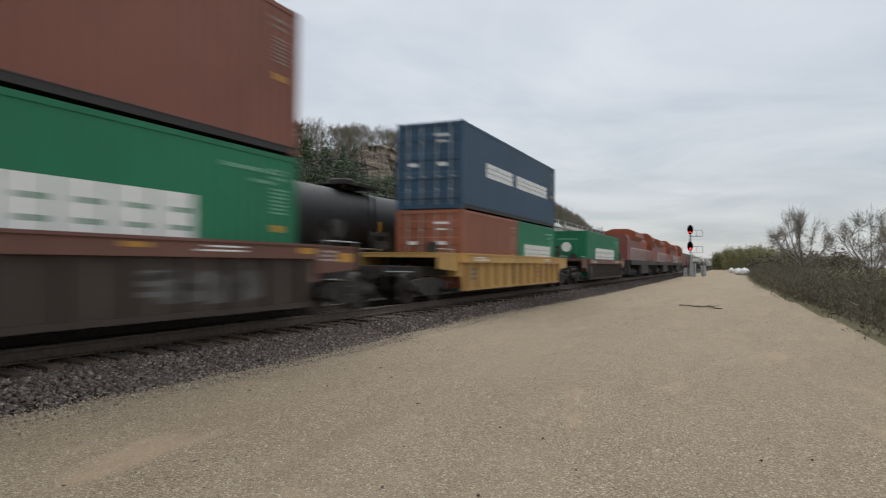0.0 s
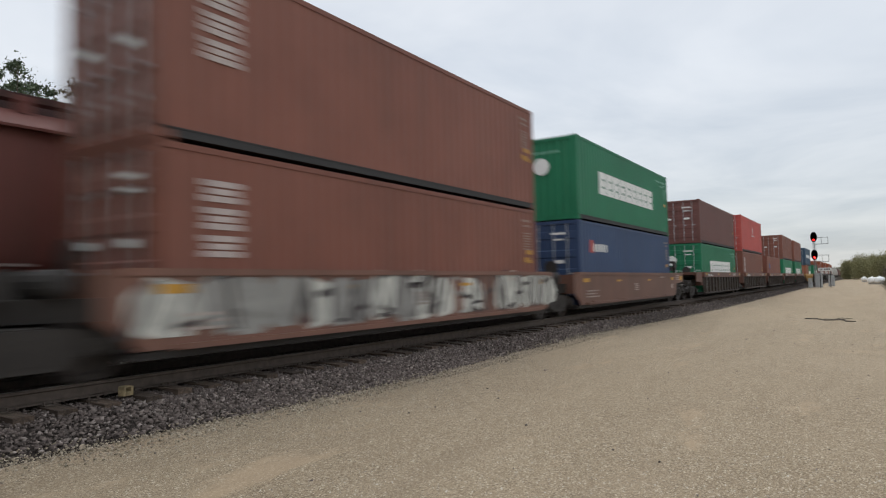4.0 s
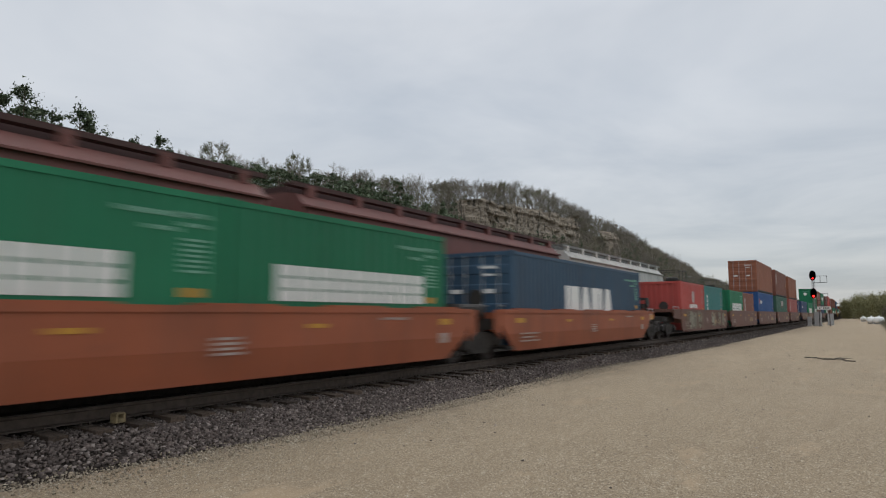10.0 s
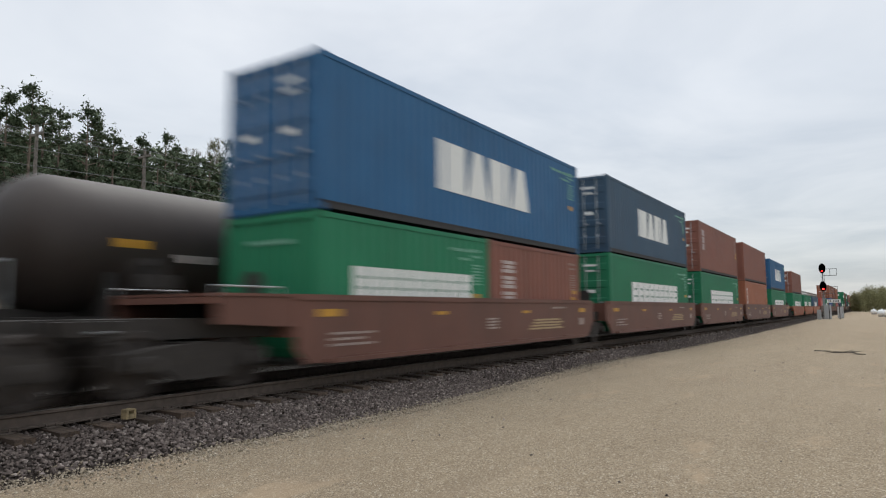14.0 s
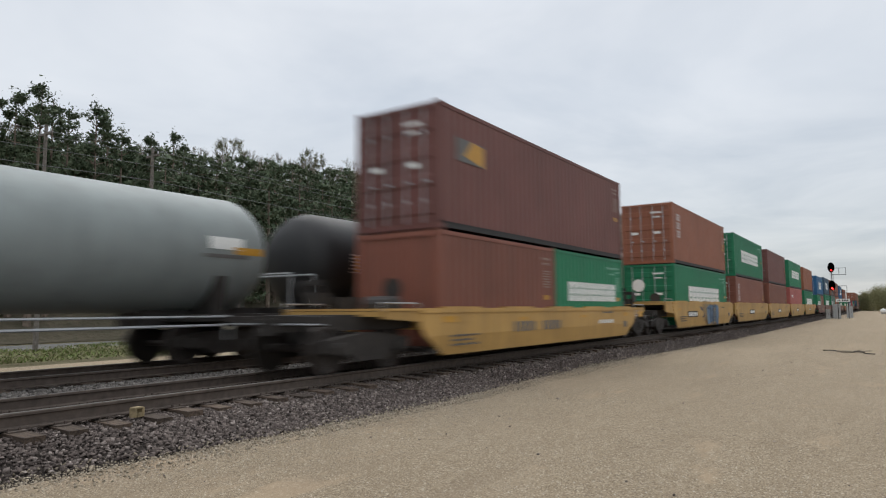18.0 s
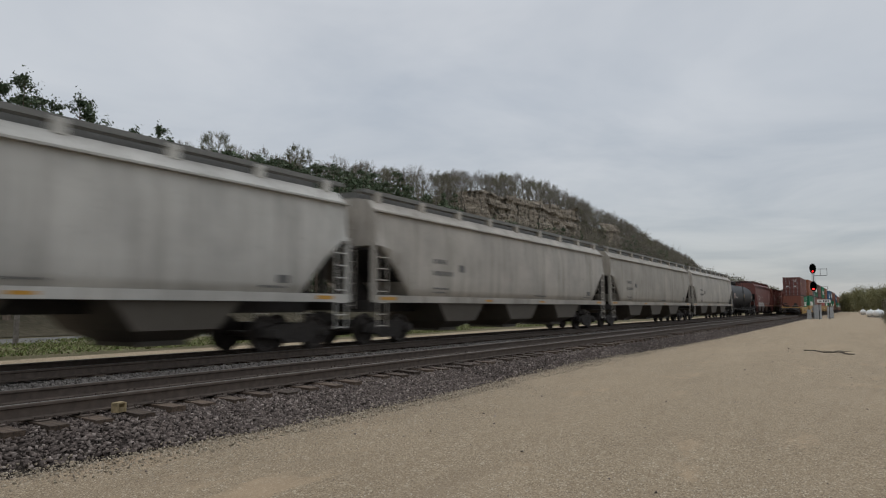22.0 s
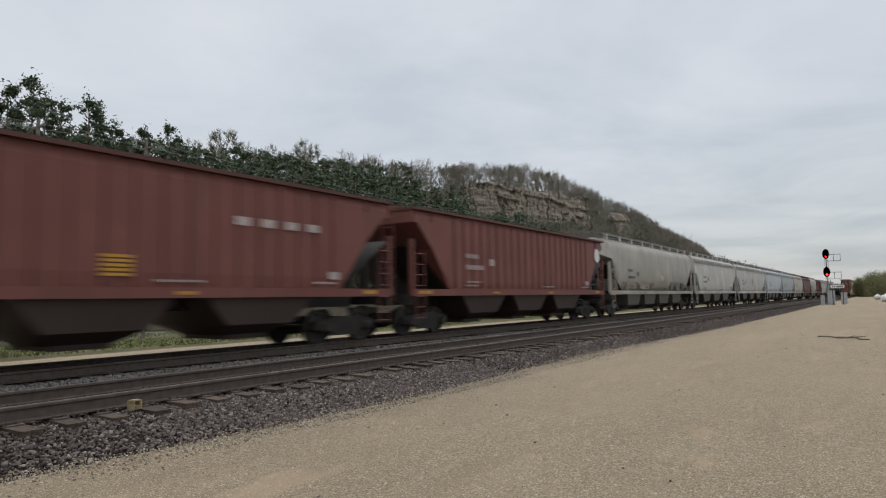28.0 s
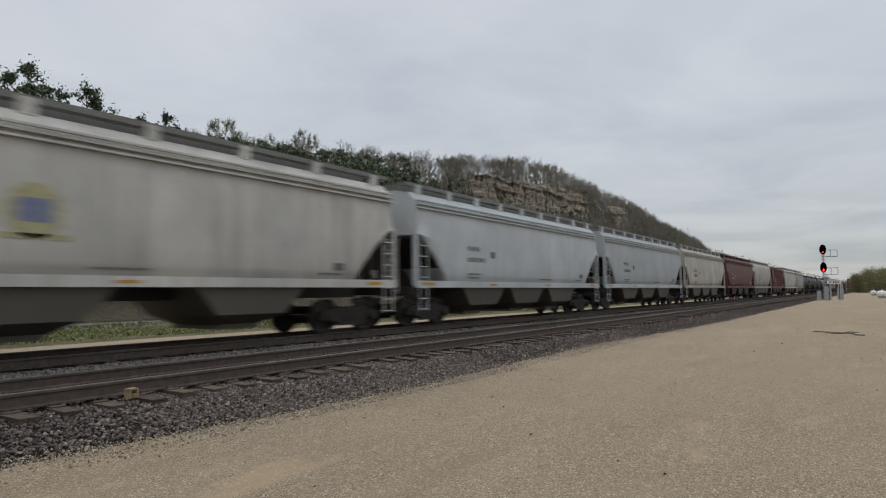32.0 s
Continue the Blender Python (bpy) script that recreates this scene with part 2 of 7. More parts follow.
M_GRAVEL = gravel_material()
M_BALLAST = island_material("ballast_stone", [(0.045, 0.036, 0.032), (0.10, 0.08, 0.071), (0.13, 0.104, 0.092), (0.18, 0.144, 0.128), (0.065, 0.052, 0.046), (0.115, 0.092, 0.081), (0.32, 0.27, 0.242)])
M_BALLAST_BED = ground_cover_material("ballast_bed", (0.05, 0.041, 0.036), (0.085, 0.069, 0.06), (0.035, 0.029, 0.025), 14)
M_BALLAST_PALE = island_material("pale_ballast_stone", [(0.09, 0.081, 0.074), (0.15, 0.135, 0.123), (0.21, 0.19, 0.172), (0.12, 0.107, 0.098), (0.29, 0.262, 0.238)])
M_BALLAST_DUSTY = island_material("dusty_ballast_stone", [(0.17, 0.138, 0.10), (0.28, 0.23, 0.168), (0.38, 0.315, 0.232), (0.20, 0.165, 0.12), (0.46, 0.395, 0.305), (0.13, 0.105, 0.08)])
M_PEBBLE = island_material("lot_pebbles", [(0.16, 0.13, 0.10), (0.36, 0.30, 0.22), (0.46, 0.40, 0.31), (0.55, 0.50, 0.42), (0.26, 0.21, 0.16)])
M_GRASS_GROUND = ground_cover_material("rough_grass", (0.12, 0.10, 0.06), (0.19, 0.16, 0.10), (0.09, 0.10, 0.045), 0.5)
M_WOOD_FLOOR = ground_cover_material("woodland_floor", (0.075, 0.065, 0.045), (0.12, 0.10, 0.072), (0.06, 0.058, 0.036), 0.25)
M_ASPHALT = ground_cover_material("worn_asphalt", (0.17, 0.165, 0.155), (0.24, 0.23, 0.215), (0.13, 0.13, 0.125), 0.8)
M_ROCK = rock_material()
M_TIE = tie_material()
M_RAIL = plain("rusty_rail_steel", (0.095, 0.072, 0.058), 0.8, 0.1)
M_RAIL_TOP = plain("polished_rail_head", (0.19, 0.175, 0.16), 0.5, 0.6)
# also colours the hopper ends, where its black stands for shade
M_STEEL_DARK = plain("grime_and_shade_black_steel", (0.034, 0.029, 0.026), 0.7, 0.1)
M_TRUCK = plain("dusty_truck_castings", (0.036, 0.03, 0.026), 0.8, 0.1)
M_WHEEL = plain("wheel_steel", (0.06, 0.05, 0.045), 0.6, 0.5)
M_TREAD = plain("bright_wheel_tread", (0.30, 0.29, 0.28), 0.35, 0.9)
M_WHITE = plain("white_marking", (0.78, 0.78, 0.75), 0.6, 0, 0.06)
M_GREYMARK = plain("grey_marking", (0.13, 0.125, 0.12), 0.6, 0, 0.1)
M_YELLOWMARK = plain("yellow_marking", (0.52, 0.265, 0.03), 0.5, 0, 0.1)
M_GALV = plain("galvanised_steel", (0.42, 0.43, 0.44), 0.5, 0.5)
M_BARK = plain("bark", (0.15, 0.13, 0.11), 0.95, 0, 0.35, 3)
M_PINE_BARK = plain("pine_bark", (0.17, 0.13, 0.10), 0.95, 0, 0.35, 3)
M_NEEDLES = island_material("pine_needles", [(0.06, 0.086, 0.05), (0.085, 0.114, 0.065), (0.108, 0.138, 0.08), (0.135, 0.155, 0.098)], 0.8)
M_BUDS = island_material("spring_buds", [(0.105, 0.11, 0.055), (0.14, 0.145, 0.068), (0.17, 0.165, 0.09), (0.125, 0.115, 0.075), (0.16, 0.18, 0.08)], 0.9)
M_TWIGS = island_material("bare_twigs", [(0.15, 0.13, 0.105), (0.20, 0.175, 0.145), (0.25, 0.22, 0.185), (0.185, 0.175, 0.125)], 0.95)
M_SCRUB = island_material("scrub_leaves", [(0.10, 0.09, 0.06), (0.14, 0.12, 0.085), (0.15, 0.15, 0.08), (0.12, 0.10, 0.08), (0.17, 0.145, 0.115)], 0.95)
# olive young leaves, made paler in colour for haze at the lot's end
M_OLIVE = island_material("hazed_young_leaves", [(0.19, 0.185, 0.09), (0.24, 0.23, 0.115), (0.29, 0.265, 0.15), (0.21, 0.215, 0.10)], 0.9)
# leaf colours lightened to stand in for haze over the far woods
M_HAZED_TREES = island_material("hazed_spring_leaves", [(0.22, 0.21, 0.15), (0.26, 0.25, 0.17), (0.24, 0.22, 0.18)], 0.9)
M_SOFT_WHITE = plain("worn_white_lettering", (0.46, 0.385, 0.36), 0.65, 0, 0.2)
M_FAINT = plain("faint_stencil_paint", (0.30, 0.235, 0.20), 0.65, 0, 0.15)
M_FAINT_GREEN = plain("faint_pale_green_lettering", (0.20, 0.42, 0.31), 0.65, 0, 0.1)
M_BLADES = island_material("grass_blades", [(0.10, 0.15, 0.04), (0.16, 0.19, 0.06), (0.24, 0.22, 0.12), (0.13, 0.14, 0.06)], 0.9)
M_STICK = plain("weathered_branch", (0.10, 0.085, 0.07), 0.95, 0, 0.4)
M_RED_LAMP = plain("red_signal_lens", (1.0, 0.03, 0.03), 0.2, 0, 0.05, 8, 6.0)
M_RED_DIM = plain("dim_red_signal_lens", (1.0, 0.03, 0.03), 0.2, 0, 0.05, 8, 1.6)

BROWN = paint("brown_container_paint", (0.215, 0.079, 0.053))
MAROON = paint("maroon_container_paint", (0.155, 0.06, 0.05))
RUST = paint("orange_brown_container_paint", (0.28, 0.10, 0.054))
ORANGE_C = paint("orange_container_paint", (0.315, 0.112, 0.058))
GREEN = paint("green_container_paint", (0.012, 0.168, 0.078), 0.14)
DUSTY = paint("dusty_green_container_paint", (0.045, 0.125, 0.09), 0.25)
TEAL = paint("teal_container_paint", (0.04, 0.20, 0.19), 0.2)
NAVY = paint("navy_container_paint", (0.03, 0.06, 0.135), 0.3)
BLUE = paint("blue_container_paint", (0.018, 0.085, 0.26), 0.25)
SKYNAVY = paint("faded_blue_container_paint", (0.034, 0.078, 0.13), 0.45)
AZURE = paint("azure_container_paint", (0.018, 0.105, 0.235), 0.3)
RED = paint("red_container_paint", (0.45, 0.076, 0.063), 0.3)
PINK = paint("faded_red_container_paint", (0.40, 0.115, 0.10), 0.25)
WELL_BROWN = paint("brown_well_car_paint", (0.150, 0.066, 0.047), 0.5)
WELL_PINK = paint("faded_brown_well_car_paint", (0.17, 0.082, 0.058), 0.5)
WELL_RIB = paint("dusty_ribbed_sill_paint", (0.048, 0.034, 0.026), 0.6)
WELL_YELLOW = paint("yellow_well_car_paint", (0.49, 0.29, 0.09), 0.45)
WELL_ORANGE = paint("orange_well_car_paint", (0.31, 0.088, 0.04), 0.6)
GREYS = [paint("pale_grey_hopper_paint", (0.43, 0.392, 0.345), 0.75, vary=0.2, grime_color=(0.15, 0.13, 0.09)),
         paint("light_grey_hopper_paint", (0.53, 0.507, 0.467), 0.55, vary=0.18, grime_color=(0.16, 0.14, 0.11)),
         paint("dirty_tan_hopper_paint", (0.46, 0.42, 0.36), 0.5, vary=0.2, grime_color=(0.14, 0.12, 0.09)),
         paint("blue_grey_hopper_paint", (0.49, 0.505, 0.51), 0.3, grime_color=(0.22, 0.22, 0.21)),
         paint("stained_grey_hopper_paint", (0.39, 0.352, 0.302), 0.75, vary=0.2, grime_color=(0.16, 0.14, 0.10))]
RED_HOP = paint("oxide_red_hopper_paint", (0.182, 0.066, 0.055), 0.45)
PINK_HOP = paint("faded_red_hopper_paint", (0.195, 0.068, 0.054), 0.45)
BROWN_HOP = paint("brown_hopper_paint", (0.12, 0.045, 0.036), 0.45)
BLACK_TANK = paint("black_tank_paint", (0.019, 0.0185, 0.019), 0.4, 0.55, (0.06, 0.055, 0.05))
WHITE_TANK = paint("off_white_tank_paint", (0.27, 0.30, 0.295), 0.35)
BROWN_TANK = paint("brown_black_tank_paint", (0.042, 0.031, 0.026), 0.4)
LOCO_ORANGE = paint("orange_locomotive_paint", (0.27, 0.07, 0.03), 0.3)
LOCO_DARK = paint("dark_locomotive_paint", (0.18, 0.06, 0.048), 0.4)
SIGN_WHITE = plain("white_sign_face", (0.75, 0.75, 0.73), 0.6, 0, 0.05)


# ---- mesh building ----
class Geo:
    """A list of corners and faces that becomes one mesh."""

    def __init__(self):
        self.v, self.f, self.fine = [], [], False

    def add(self, verts, faces):
        n = len(self.v)
        self.v += [tuple(p) for p in verts]
        self.f += [tuple(i + n for i in f) for f in faces]
        return self

    def box(self, x0, x1, y0, y1, z0, z1, b=0.0):
        """A block, with its upright edges cut by b."""
        if b <= 0:
            self.add([(x, y, z) for z in (z0, z1) for y in (y0, y1) for x in (x0, x1)],
                     [(0, 2, 3, 1), (4, 5, 7, 6), (0, 1, 5, 4), (2, 6, 7, 3), (0, 4, 6, 2), (1, 3, 7, 5)])
            return self
        ring = [(x0 + b, y0), (x1 - b, y0), (x1, y0 + b), (x1, y1 - b), (x1 - b, y1), (x0 + b, y1), (x0, y1 - b), (x0, y0 + b)]
        return self.prism(ring, z0, z1, "z")

    def prism(self, ring, a, b, axis="y"):
        """A closed outline swept from a to b. For y the outline is (x, z), for x (y, z), for z (x, y)."""
        n = len(ring)
        put = {"y": lambda p, q: (p[0], q, p[1]), "x": lambda p, q: (q, p[0], p[1]), "z": lambda p, q: (p[0], p[1], q)}[axis]
        verts = [put(p, a) for p in ring] + [put(p, b) for p in ring]
        faces = [(i, (i + 1) % n, n + (i + 1) % n, n + i) for i in range(n)] + [tuple(range(n))[::-1], tuple(range(n, 2 * n))]
        return self.add(verts, faces)

    def loft(self, rings, caps=True):
        n = len(rings[0])
        verts = [p for r in rings for p in r]
        faces = []
        for k in range(len(rings) - 1):
            o = k * n
            faces += [(o + i, o + (i + 1) % n, o + n + (i + 1) % n, o + n + i) for i in range(n)]
        if caps:
            faces += [tuple(range(n))[::-1], tuple(range(len(verts) - n, len(verts)))]
        return self.add(verts, faces)

    def rod(self, p, q, r0, r1=None, n=6):
        """A round bar from p to q."""
        r1 = r0 if r1 is None else r1
        p, q = Vector(p), Vector(q)
        w = (q - p).normalized()
        u = w.orthogonal().normalized()
        s = w.cross(u)
        ring = [(math.cos(2 * math.pi * i / n), math.sin(2 * math.pi * i / n)) for i in range(n)]
        return self.loft([[p + r0 * (a * u + b * s) for a, b in ring], [q + r1 * (a * u + b * s) for a, b in ring]])

    def lathe(self, stations, axis="y", n=20, c=(0, 0, 0)):
        """Round body: stations of (place along the axis, radius)."""
        rings = []
        for a, r in stations:
            ring = []
            for i in range(n):
                t = 2 * math.pi * (i + 0.5) / n
                u, w = r * math.cos(t), r * math.sin(t)
                p = (u, a, w) if axis == "y" else (a, u, w) if axis == "x" else (u, w, a)
                ring.append((p[0] + c[0], p[1] + c[1], p[2] + c[2]))
            rings.append(ring)
        return self.loft(rings)

    def mesh(self, name, material=None, smooth=False):
        me = bpy.data.meshes.new(name)
        me.from_pydata(self.v, [], self.f)
        bm = bmesh.new()
        bm.from_mesh(me)
        bmesh.ops.recalc_face_normals(bm, faces=bm.faces)
        bm.to_mesh(me)
        bm.free()
        if smooth:
            me.polygons.foreach_set("use_smooth", [True] * len(me.polygons))
        if material:
            me.materials.append(material)
        if self.fine:
            me["fine"] = 1
        return me


STORE = {}


def stored(key, make):
    """Alike pieces share one mesh."""
    if key not in STORE:
        STORE[key] = make()
    return STORE[key]


def part(name, shape, material, parent, label="", at=None, smooth=False):
    """One mesh object under a thing or a part."""
    me = shape if isinstance(shape, bpy.types.Mesh) else shape.mesh(name, material, smooth)
    ob = new(name, me)
    ob.parent = parent
    if at is not None:
        ob.matrix_basis = at if isinstance(at, Matrix) else Matrix.Translation(at)
    if label:
        ob["label"] = label
    if me.get("fine"):
        ob["kind"] = "stuff"
    return ob


def thing(name, label, category, group="", kind="", shape=None, material=None, smooth=False):
    data = None
    if shape is not None:
        data = shape if isinstance(shape, bpy.types.Mesh) else shape.mesh(name, material, smooth)
    return tagged(new(name, data), label, category, group, kind)


def raw_mesh(name, verts, faces, material):
    """A large mesh straight from arrays."""
    me = bpy.data.meshes.new(name)
    me.from_pydata(verts, [], faces)
    me.materials.append(material)
    return me


rng = np.random.default_rng(7)

# ---- ground ----
def lot_edge(y):
    """Where the gravel ends against the bank."""
    e = 2.95 if y < 21 else 2.95 - 0.021 * (y - 21) if y < 70 else 1.92 + 0.012 * (y - 70) if y < 200 else 3.5 + 0.01 * (y - 200)
    return e + 0.25 * noise.noise((0, y * 0.12, 5))


def make_ground():
    def height(x, y):
        z = LOT_Z + 0.02 * noise.noise((x * 0.15, y * 0.15, 0)) + 0.012 * noise.noise((x * 0.6, y * 0.6, 3))
        if x > lot_edge(y) + 0.4:
            z -= min(1.6, (x - lot_edge(y) - 0.4) * 0.28)
        if x < -7.2:
            z -= 0.14 * min(1, (-7.2 - x) / 0.3) if x > -16.4 else 0
        if x < -19.5:
            z -= min(0.25, (-19.5 - x) * 0.03)
        return z
    xs = [-3000, -1200, -500, -200, -100, -60] + list(np.arange(-46, -24, 2.0)) + list(np.arange(-24, 1, 0.5)) + list(np.arange(1, 5, 0.25)) + list(np.arange(5, 12, 0.5)) + [12, 14, 18, 26, 40, 80, 200, 600, 3000]
    ys = [-2500, -800, -300, -120, -50, -20, -8] + list(np.arange(-4, 40, 0.6)) + list(np.arange(40, 120, 2.5)) + [120, 130, 145, 165, 190, 220, 260, 320, 400, 520, 700, 1000, 1500, 2300, 3500]
    verts = [(x, y, height(x, y)) for y in ys for x in xs]
    n = len(xs)
    faces = [(j * n + i, j * n + i + 1, (j + 1) * n + i + 1, (j + 1) * n + i) for j in range(len(ys) - 1) for i in range(n - 1)]
    me = raw_mesh("ground", verts, faces, M_GRAVEL)
    me.materials.append(M_GRASS_GROUND)
    me.materials.append(M_ASPHALT)
    for p in me.polygons:
        x = p.center.x
        wob = 0.6 * noise.noise((0, p.center.y * 0.08, 5))
        right = lot_edge(p.center.y)
        p.material_index = 1 if (x > right or x < -24.6 + wob) else 0
        if -41.5 < x < -36:
            p.material_index = 2
        p.use_smooth = True
    tagged(new("ground", me), "tan gravel railway lot with grass verges and a road beyond", "ground", kind="structure")


make_ground()


TOE = [(-400, -6.8), (0, -7.2), (3, -7.15), (6.2, -6.75), (10.3, -6.68), (15, -6.95), (18.9, -7.15), (25, -6.8), (38, -6.42), (66, -6.46), (120, -6.7), (1500, -6.7)]


def lerp_table(table, q):
    for (a, b), (c, e) in zip(table, table[1:]):
        if q <= c:
            return b + (e - b) * max(0.0, (q - a)) / (c - a)
    return table[-1][1]


def bed_height(x, y=0.0):
    """Top of the ballast across both tracks; its near toe wanders along the lot."""
    toe = lerp_table(TOE, y) + 0.10 * noise.noise((0.0, y * 0.9, 9))
    knots = [(-16.6, -0.62), (-15.6, -0.36), (-15.0, -0.25), (-12.7, -0.24), (-12.35, -0.20), (-10.65, -0.20), (-10.4, -0.25), (-8.7, -0.25), (-8.2, -0.255), (-7.95, -0.285), (-7.75, -0.32), (toe, -0.495), (toe + 0.4, -0.62)]
    for (x0, z0), (x1, z1) in zip(knots, knots[1:]):
        if x <= x1:
            return z0 + (z1 - z0) * max(0, (x - x0)) / (x1 - x0)
    return -0.64


def make_ballast_bed():
    xs = list(np.arange(-16.6, -8.0, 0.2)) + list(np.arange(-8.0, -5.8, 0.1))
    ys = [-400, -100, -30] + list(np.arange(-10, 60, 0.3)) + list(np.arange(60, 200, 3)) + [200, 300, 450, 700, 1000, 1500]
    verts = [(x, y, bed_height(x, y) - 0.018 + 0.02 * noise.noise((x * 3, y * 3, 1))) for y in ys for x in xs]
    n = len(xs)
    faces = [(j * n + i, j * n + i + 1, (j + 1) * n + i + 1, (j + 1) * n + i) for j in range(len(ys) - 1) for i in range(n - 1)]
    tagged(new("ballast_bed", raw_mesh("ballast_bed", verts, faces, M_BALLAST_BED)), "dark crushed stone bed under both railway tracks", "ballast", kind="structure")


make_ballast_bed()


def scatter_stones(name, places, sizes, material, label, category, small=False):
    """Many angular stones, each an uneven block of its own, joined into one mesh."""
    n = len(places)
    cube = np.array([(-1, -1, -1), (1, -1, -1), (1, 1, -1), (-1, 1, -1), (-1, -1, 1), (1, -1, 1), (1, 1, 1), (-1, 1, 1)], float)
    quads = np.array([(4, 5, 6, 7), (0, 1, 5, 4), (1, 2, 6, 5), (2, 3, 7, 6), (3, 0, 4, 7)])
    if small:  # chips of a few facets
        cube = np.array([(-1, -1, -1), (1, -1, -1), (1, 1, -1), (-1, 1, -1), (0, 0, 1.2)], float)
        quads = np.array([(0, 1, 4), (1, 2, 4), (2, 3, 4), (3, 0, 4)])
    k, side = cube.shape[0], quads.shape[1]
    pts = cube[None] * (0.3 + 0.8 * rng.random((n, k, 3)))
    pts *= (sizes[:, None] * 0.5)[:, :, None] * np.stack([0.7 + 0.6 * rng.random(n), 0.7 + 0.6 * rng.random(n), 0.4 + 0.4 * rng.random(n)], 1)[:, None]
    a, b = rng.random(n) * 6.283, (rng.random(n) - 0.5) * (1.0 if small else 2.4)
    ca, sa, cb, sb = np.cos(a), np.sin(a), np.cos(b), np.sin(b)
    x, y, z = pts[..., 0], pts[..., 1], pts[..., 2]
    y, z = y * cb[:, None] - z * sb[:, None], y * sb[:, None] + z * cb[:, None]
    x, y = x * ca[:, None] - y * sa[:, None], x * sa[:, None] + y * ca[:, None]
    pts = np.stack([x, y, z], -1) + places[:, None]
    me = bpy.data.meshes.new(name)
    verts = pts.reshape(-1, 3)
    faces = (quads[None] + (np.arange(n) * k)[:, None, None]).reshape(-1, side)
    me.vertices.add(len(verts))
    me.vertices.foreach_set("co", verts.ravel())
    me.loops.add(faces.size)
    me.loops.foreach_set("vertex_index", faces.ravel())
    me.polygons.add(len(faces))
    me.polygons.foreach_set("loop_start", np.arange(0, faces.size, side))
    me.update(calc_edges=True)
    me.materials.append(material)
    return tagged(new(name, me), label, category, kind="stuff")


def make_stones():
    dark, pale, dusty, chips = [], [], [], []
    # density falls off along the track
    for y0, y1, per in ((1.5, 5, 800), (5, 13, 1350), (13, 24, 620), (24, 45, 200), (45, 80, 60), (80, 130, 14)):
        n = int((y1 - y0) * 2.4 * per)
        xs = -8.75 + 2.4 * rng.random(n)
        ys = y0 + (y1 - y0) * rng.random(n)
        edge = np.array([lerp_table(TOE, y) + 0.10 * noise.noise((0.0, y * 0.9, 9)) for y in ys]) - xs
        keep = edge > 0.02 + 0.10 * rng.random(n)
        dark.append(np.stack([xs[keep], ys[keep]], 1))
        fringe = (edge > -0.95 * rng.random(n) ** 2.2) & (edge < 0.22) & (rng.random(n) < 0.75)
        dusty.append(np.stack([xs[fringe], ys[fringe]], 1))
        # a thinning drift of small dusty chips out over the lot
        n = int((y1 - y0) * 0.9 * per)
        ys = y0 + (y1 - y0) * rng.random(n)
        xs = np.array([lerp_table(TOE, y) for y in ys]) - 0.08 + rng.exponential(0.30 + 0.35 * np.sin(ys * 0.9) ** 2, n)
        chips.append(np.stack([xs, ys], 1))
        n = int((y1 - y0) * 1.9 * per * 0.29)
        pale.append(np.stack([-12.75 + 2.3 * rng.random(n), y0 + (y1 - y0) * rng.random(n)], 1))
        n = int((y1 - y0) * 1.3 * per * 0.25)
        dark.append(np.stack([-9.9 + 1.3 * rng.random(n), y0 + (y1 - y0) * rng.random(n)], 1))
        n = int((y1 - y0) * 1.0 * per * 0.12)
        dark.append(np.stack([-15.9 + 0.9 * rng.random(n), y0 + (y1 - y0) * rng.random(n)], 1))
    for spots, name, mat, label, lo, hi in ((dark, "ballast_stones", M_BALLAST, "loose dark grey crushed stones beside the rails", 0.019, 0.044),
                                            (pale, "pale_ballast_stones", M_BALLAST_PALE, "paler grey crushed stones between the two tracks", 0.034, 0.04),
                                            (dusty, "dusty_ballast_stones", M_BALLAST_DUSTY, "dusty small stones where ballast meets the gravel lot", 0.012, 0.028),
                                            (chips, "ballast_chips", M_BALLAST_DUSTY, "pale dusty stone chips strewn along the gravel lot's edge", 0.008, 0.018)):
        sp = np.concatenate(spots)
        z = np.array([max(bed_height(x, y), LOT_Z + 0.004 if x > -7.2 else -1) for x, y in sp]) + 0.012 * rng.random(len(sp))
        scatter_stones(name, np.column_stack([sp, z]), lo + hi * rng.random(len(sp)) ** 1.7, mat, label, "ballast stones", name == "ballast_chips")
    n = 34000
    r = rng.random(n)
    ys = 2.2 + 26 * r ** 1.8
    xs = -7.0 + (7.5 + ys * 0.15) * rng.random(n)
    pl = np.column_stack([xs, ys, np.full(n, LOT_Z + 0.003)])
    scatter_stones("lot_pebbles", pl, 0.007 + 0.015 * rng.random(n) ** 2.0, M_PEBBLE, "small tan pebbles strewn over the gravel lot", "pebbles", True)
    n = 240
    ys = 2.6 + 34 * rng.random(n) ** 1.3
    pl = np.column_stack([-6.5 + 7.5 * rng.random(n), ys, np.full(n, LOT_Z + 0.005)])
    scatter_stones("stray_stones", pl, 0.014 + 0.03 * rng.random(n) ** 1.6, M_BALLAST, "stray dark stones on the gravel lot", "stones")


make_stones()


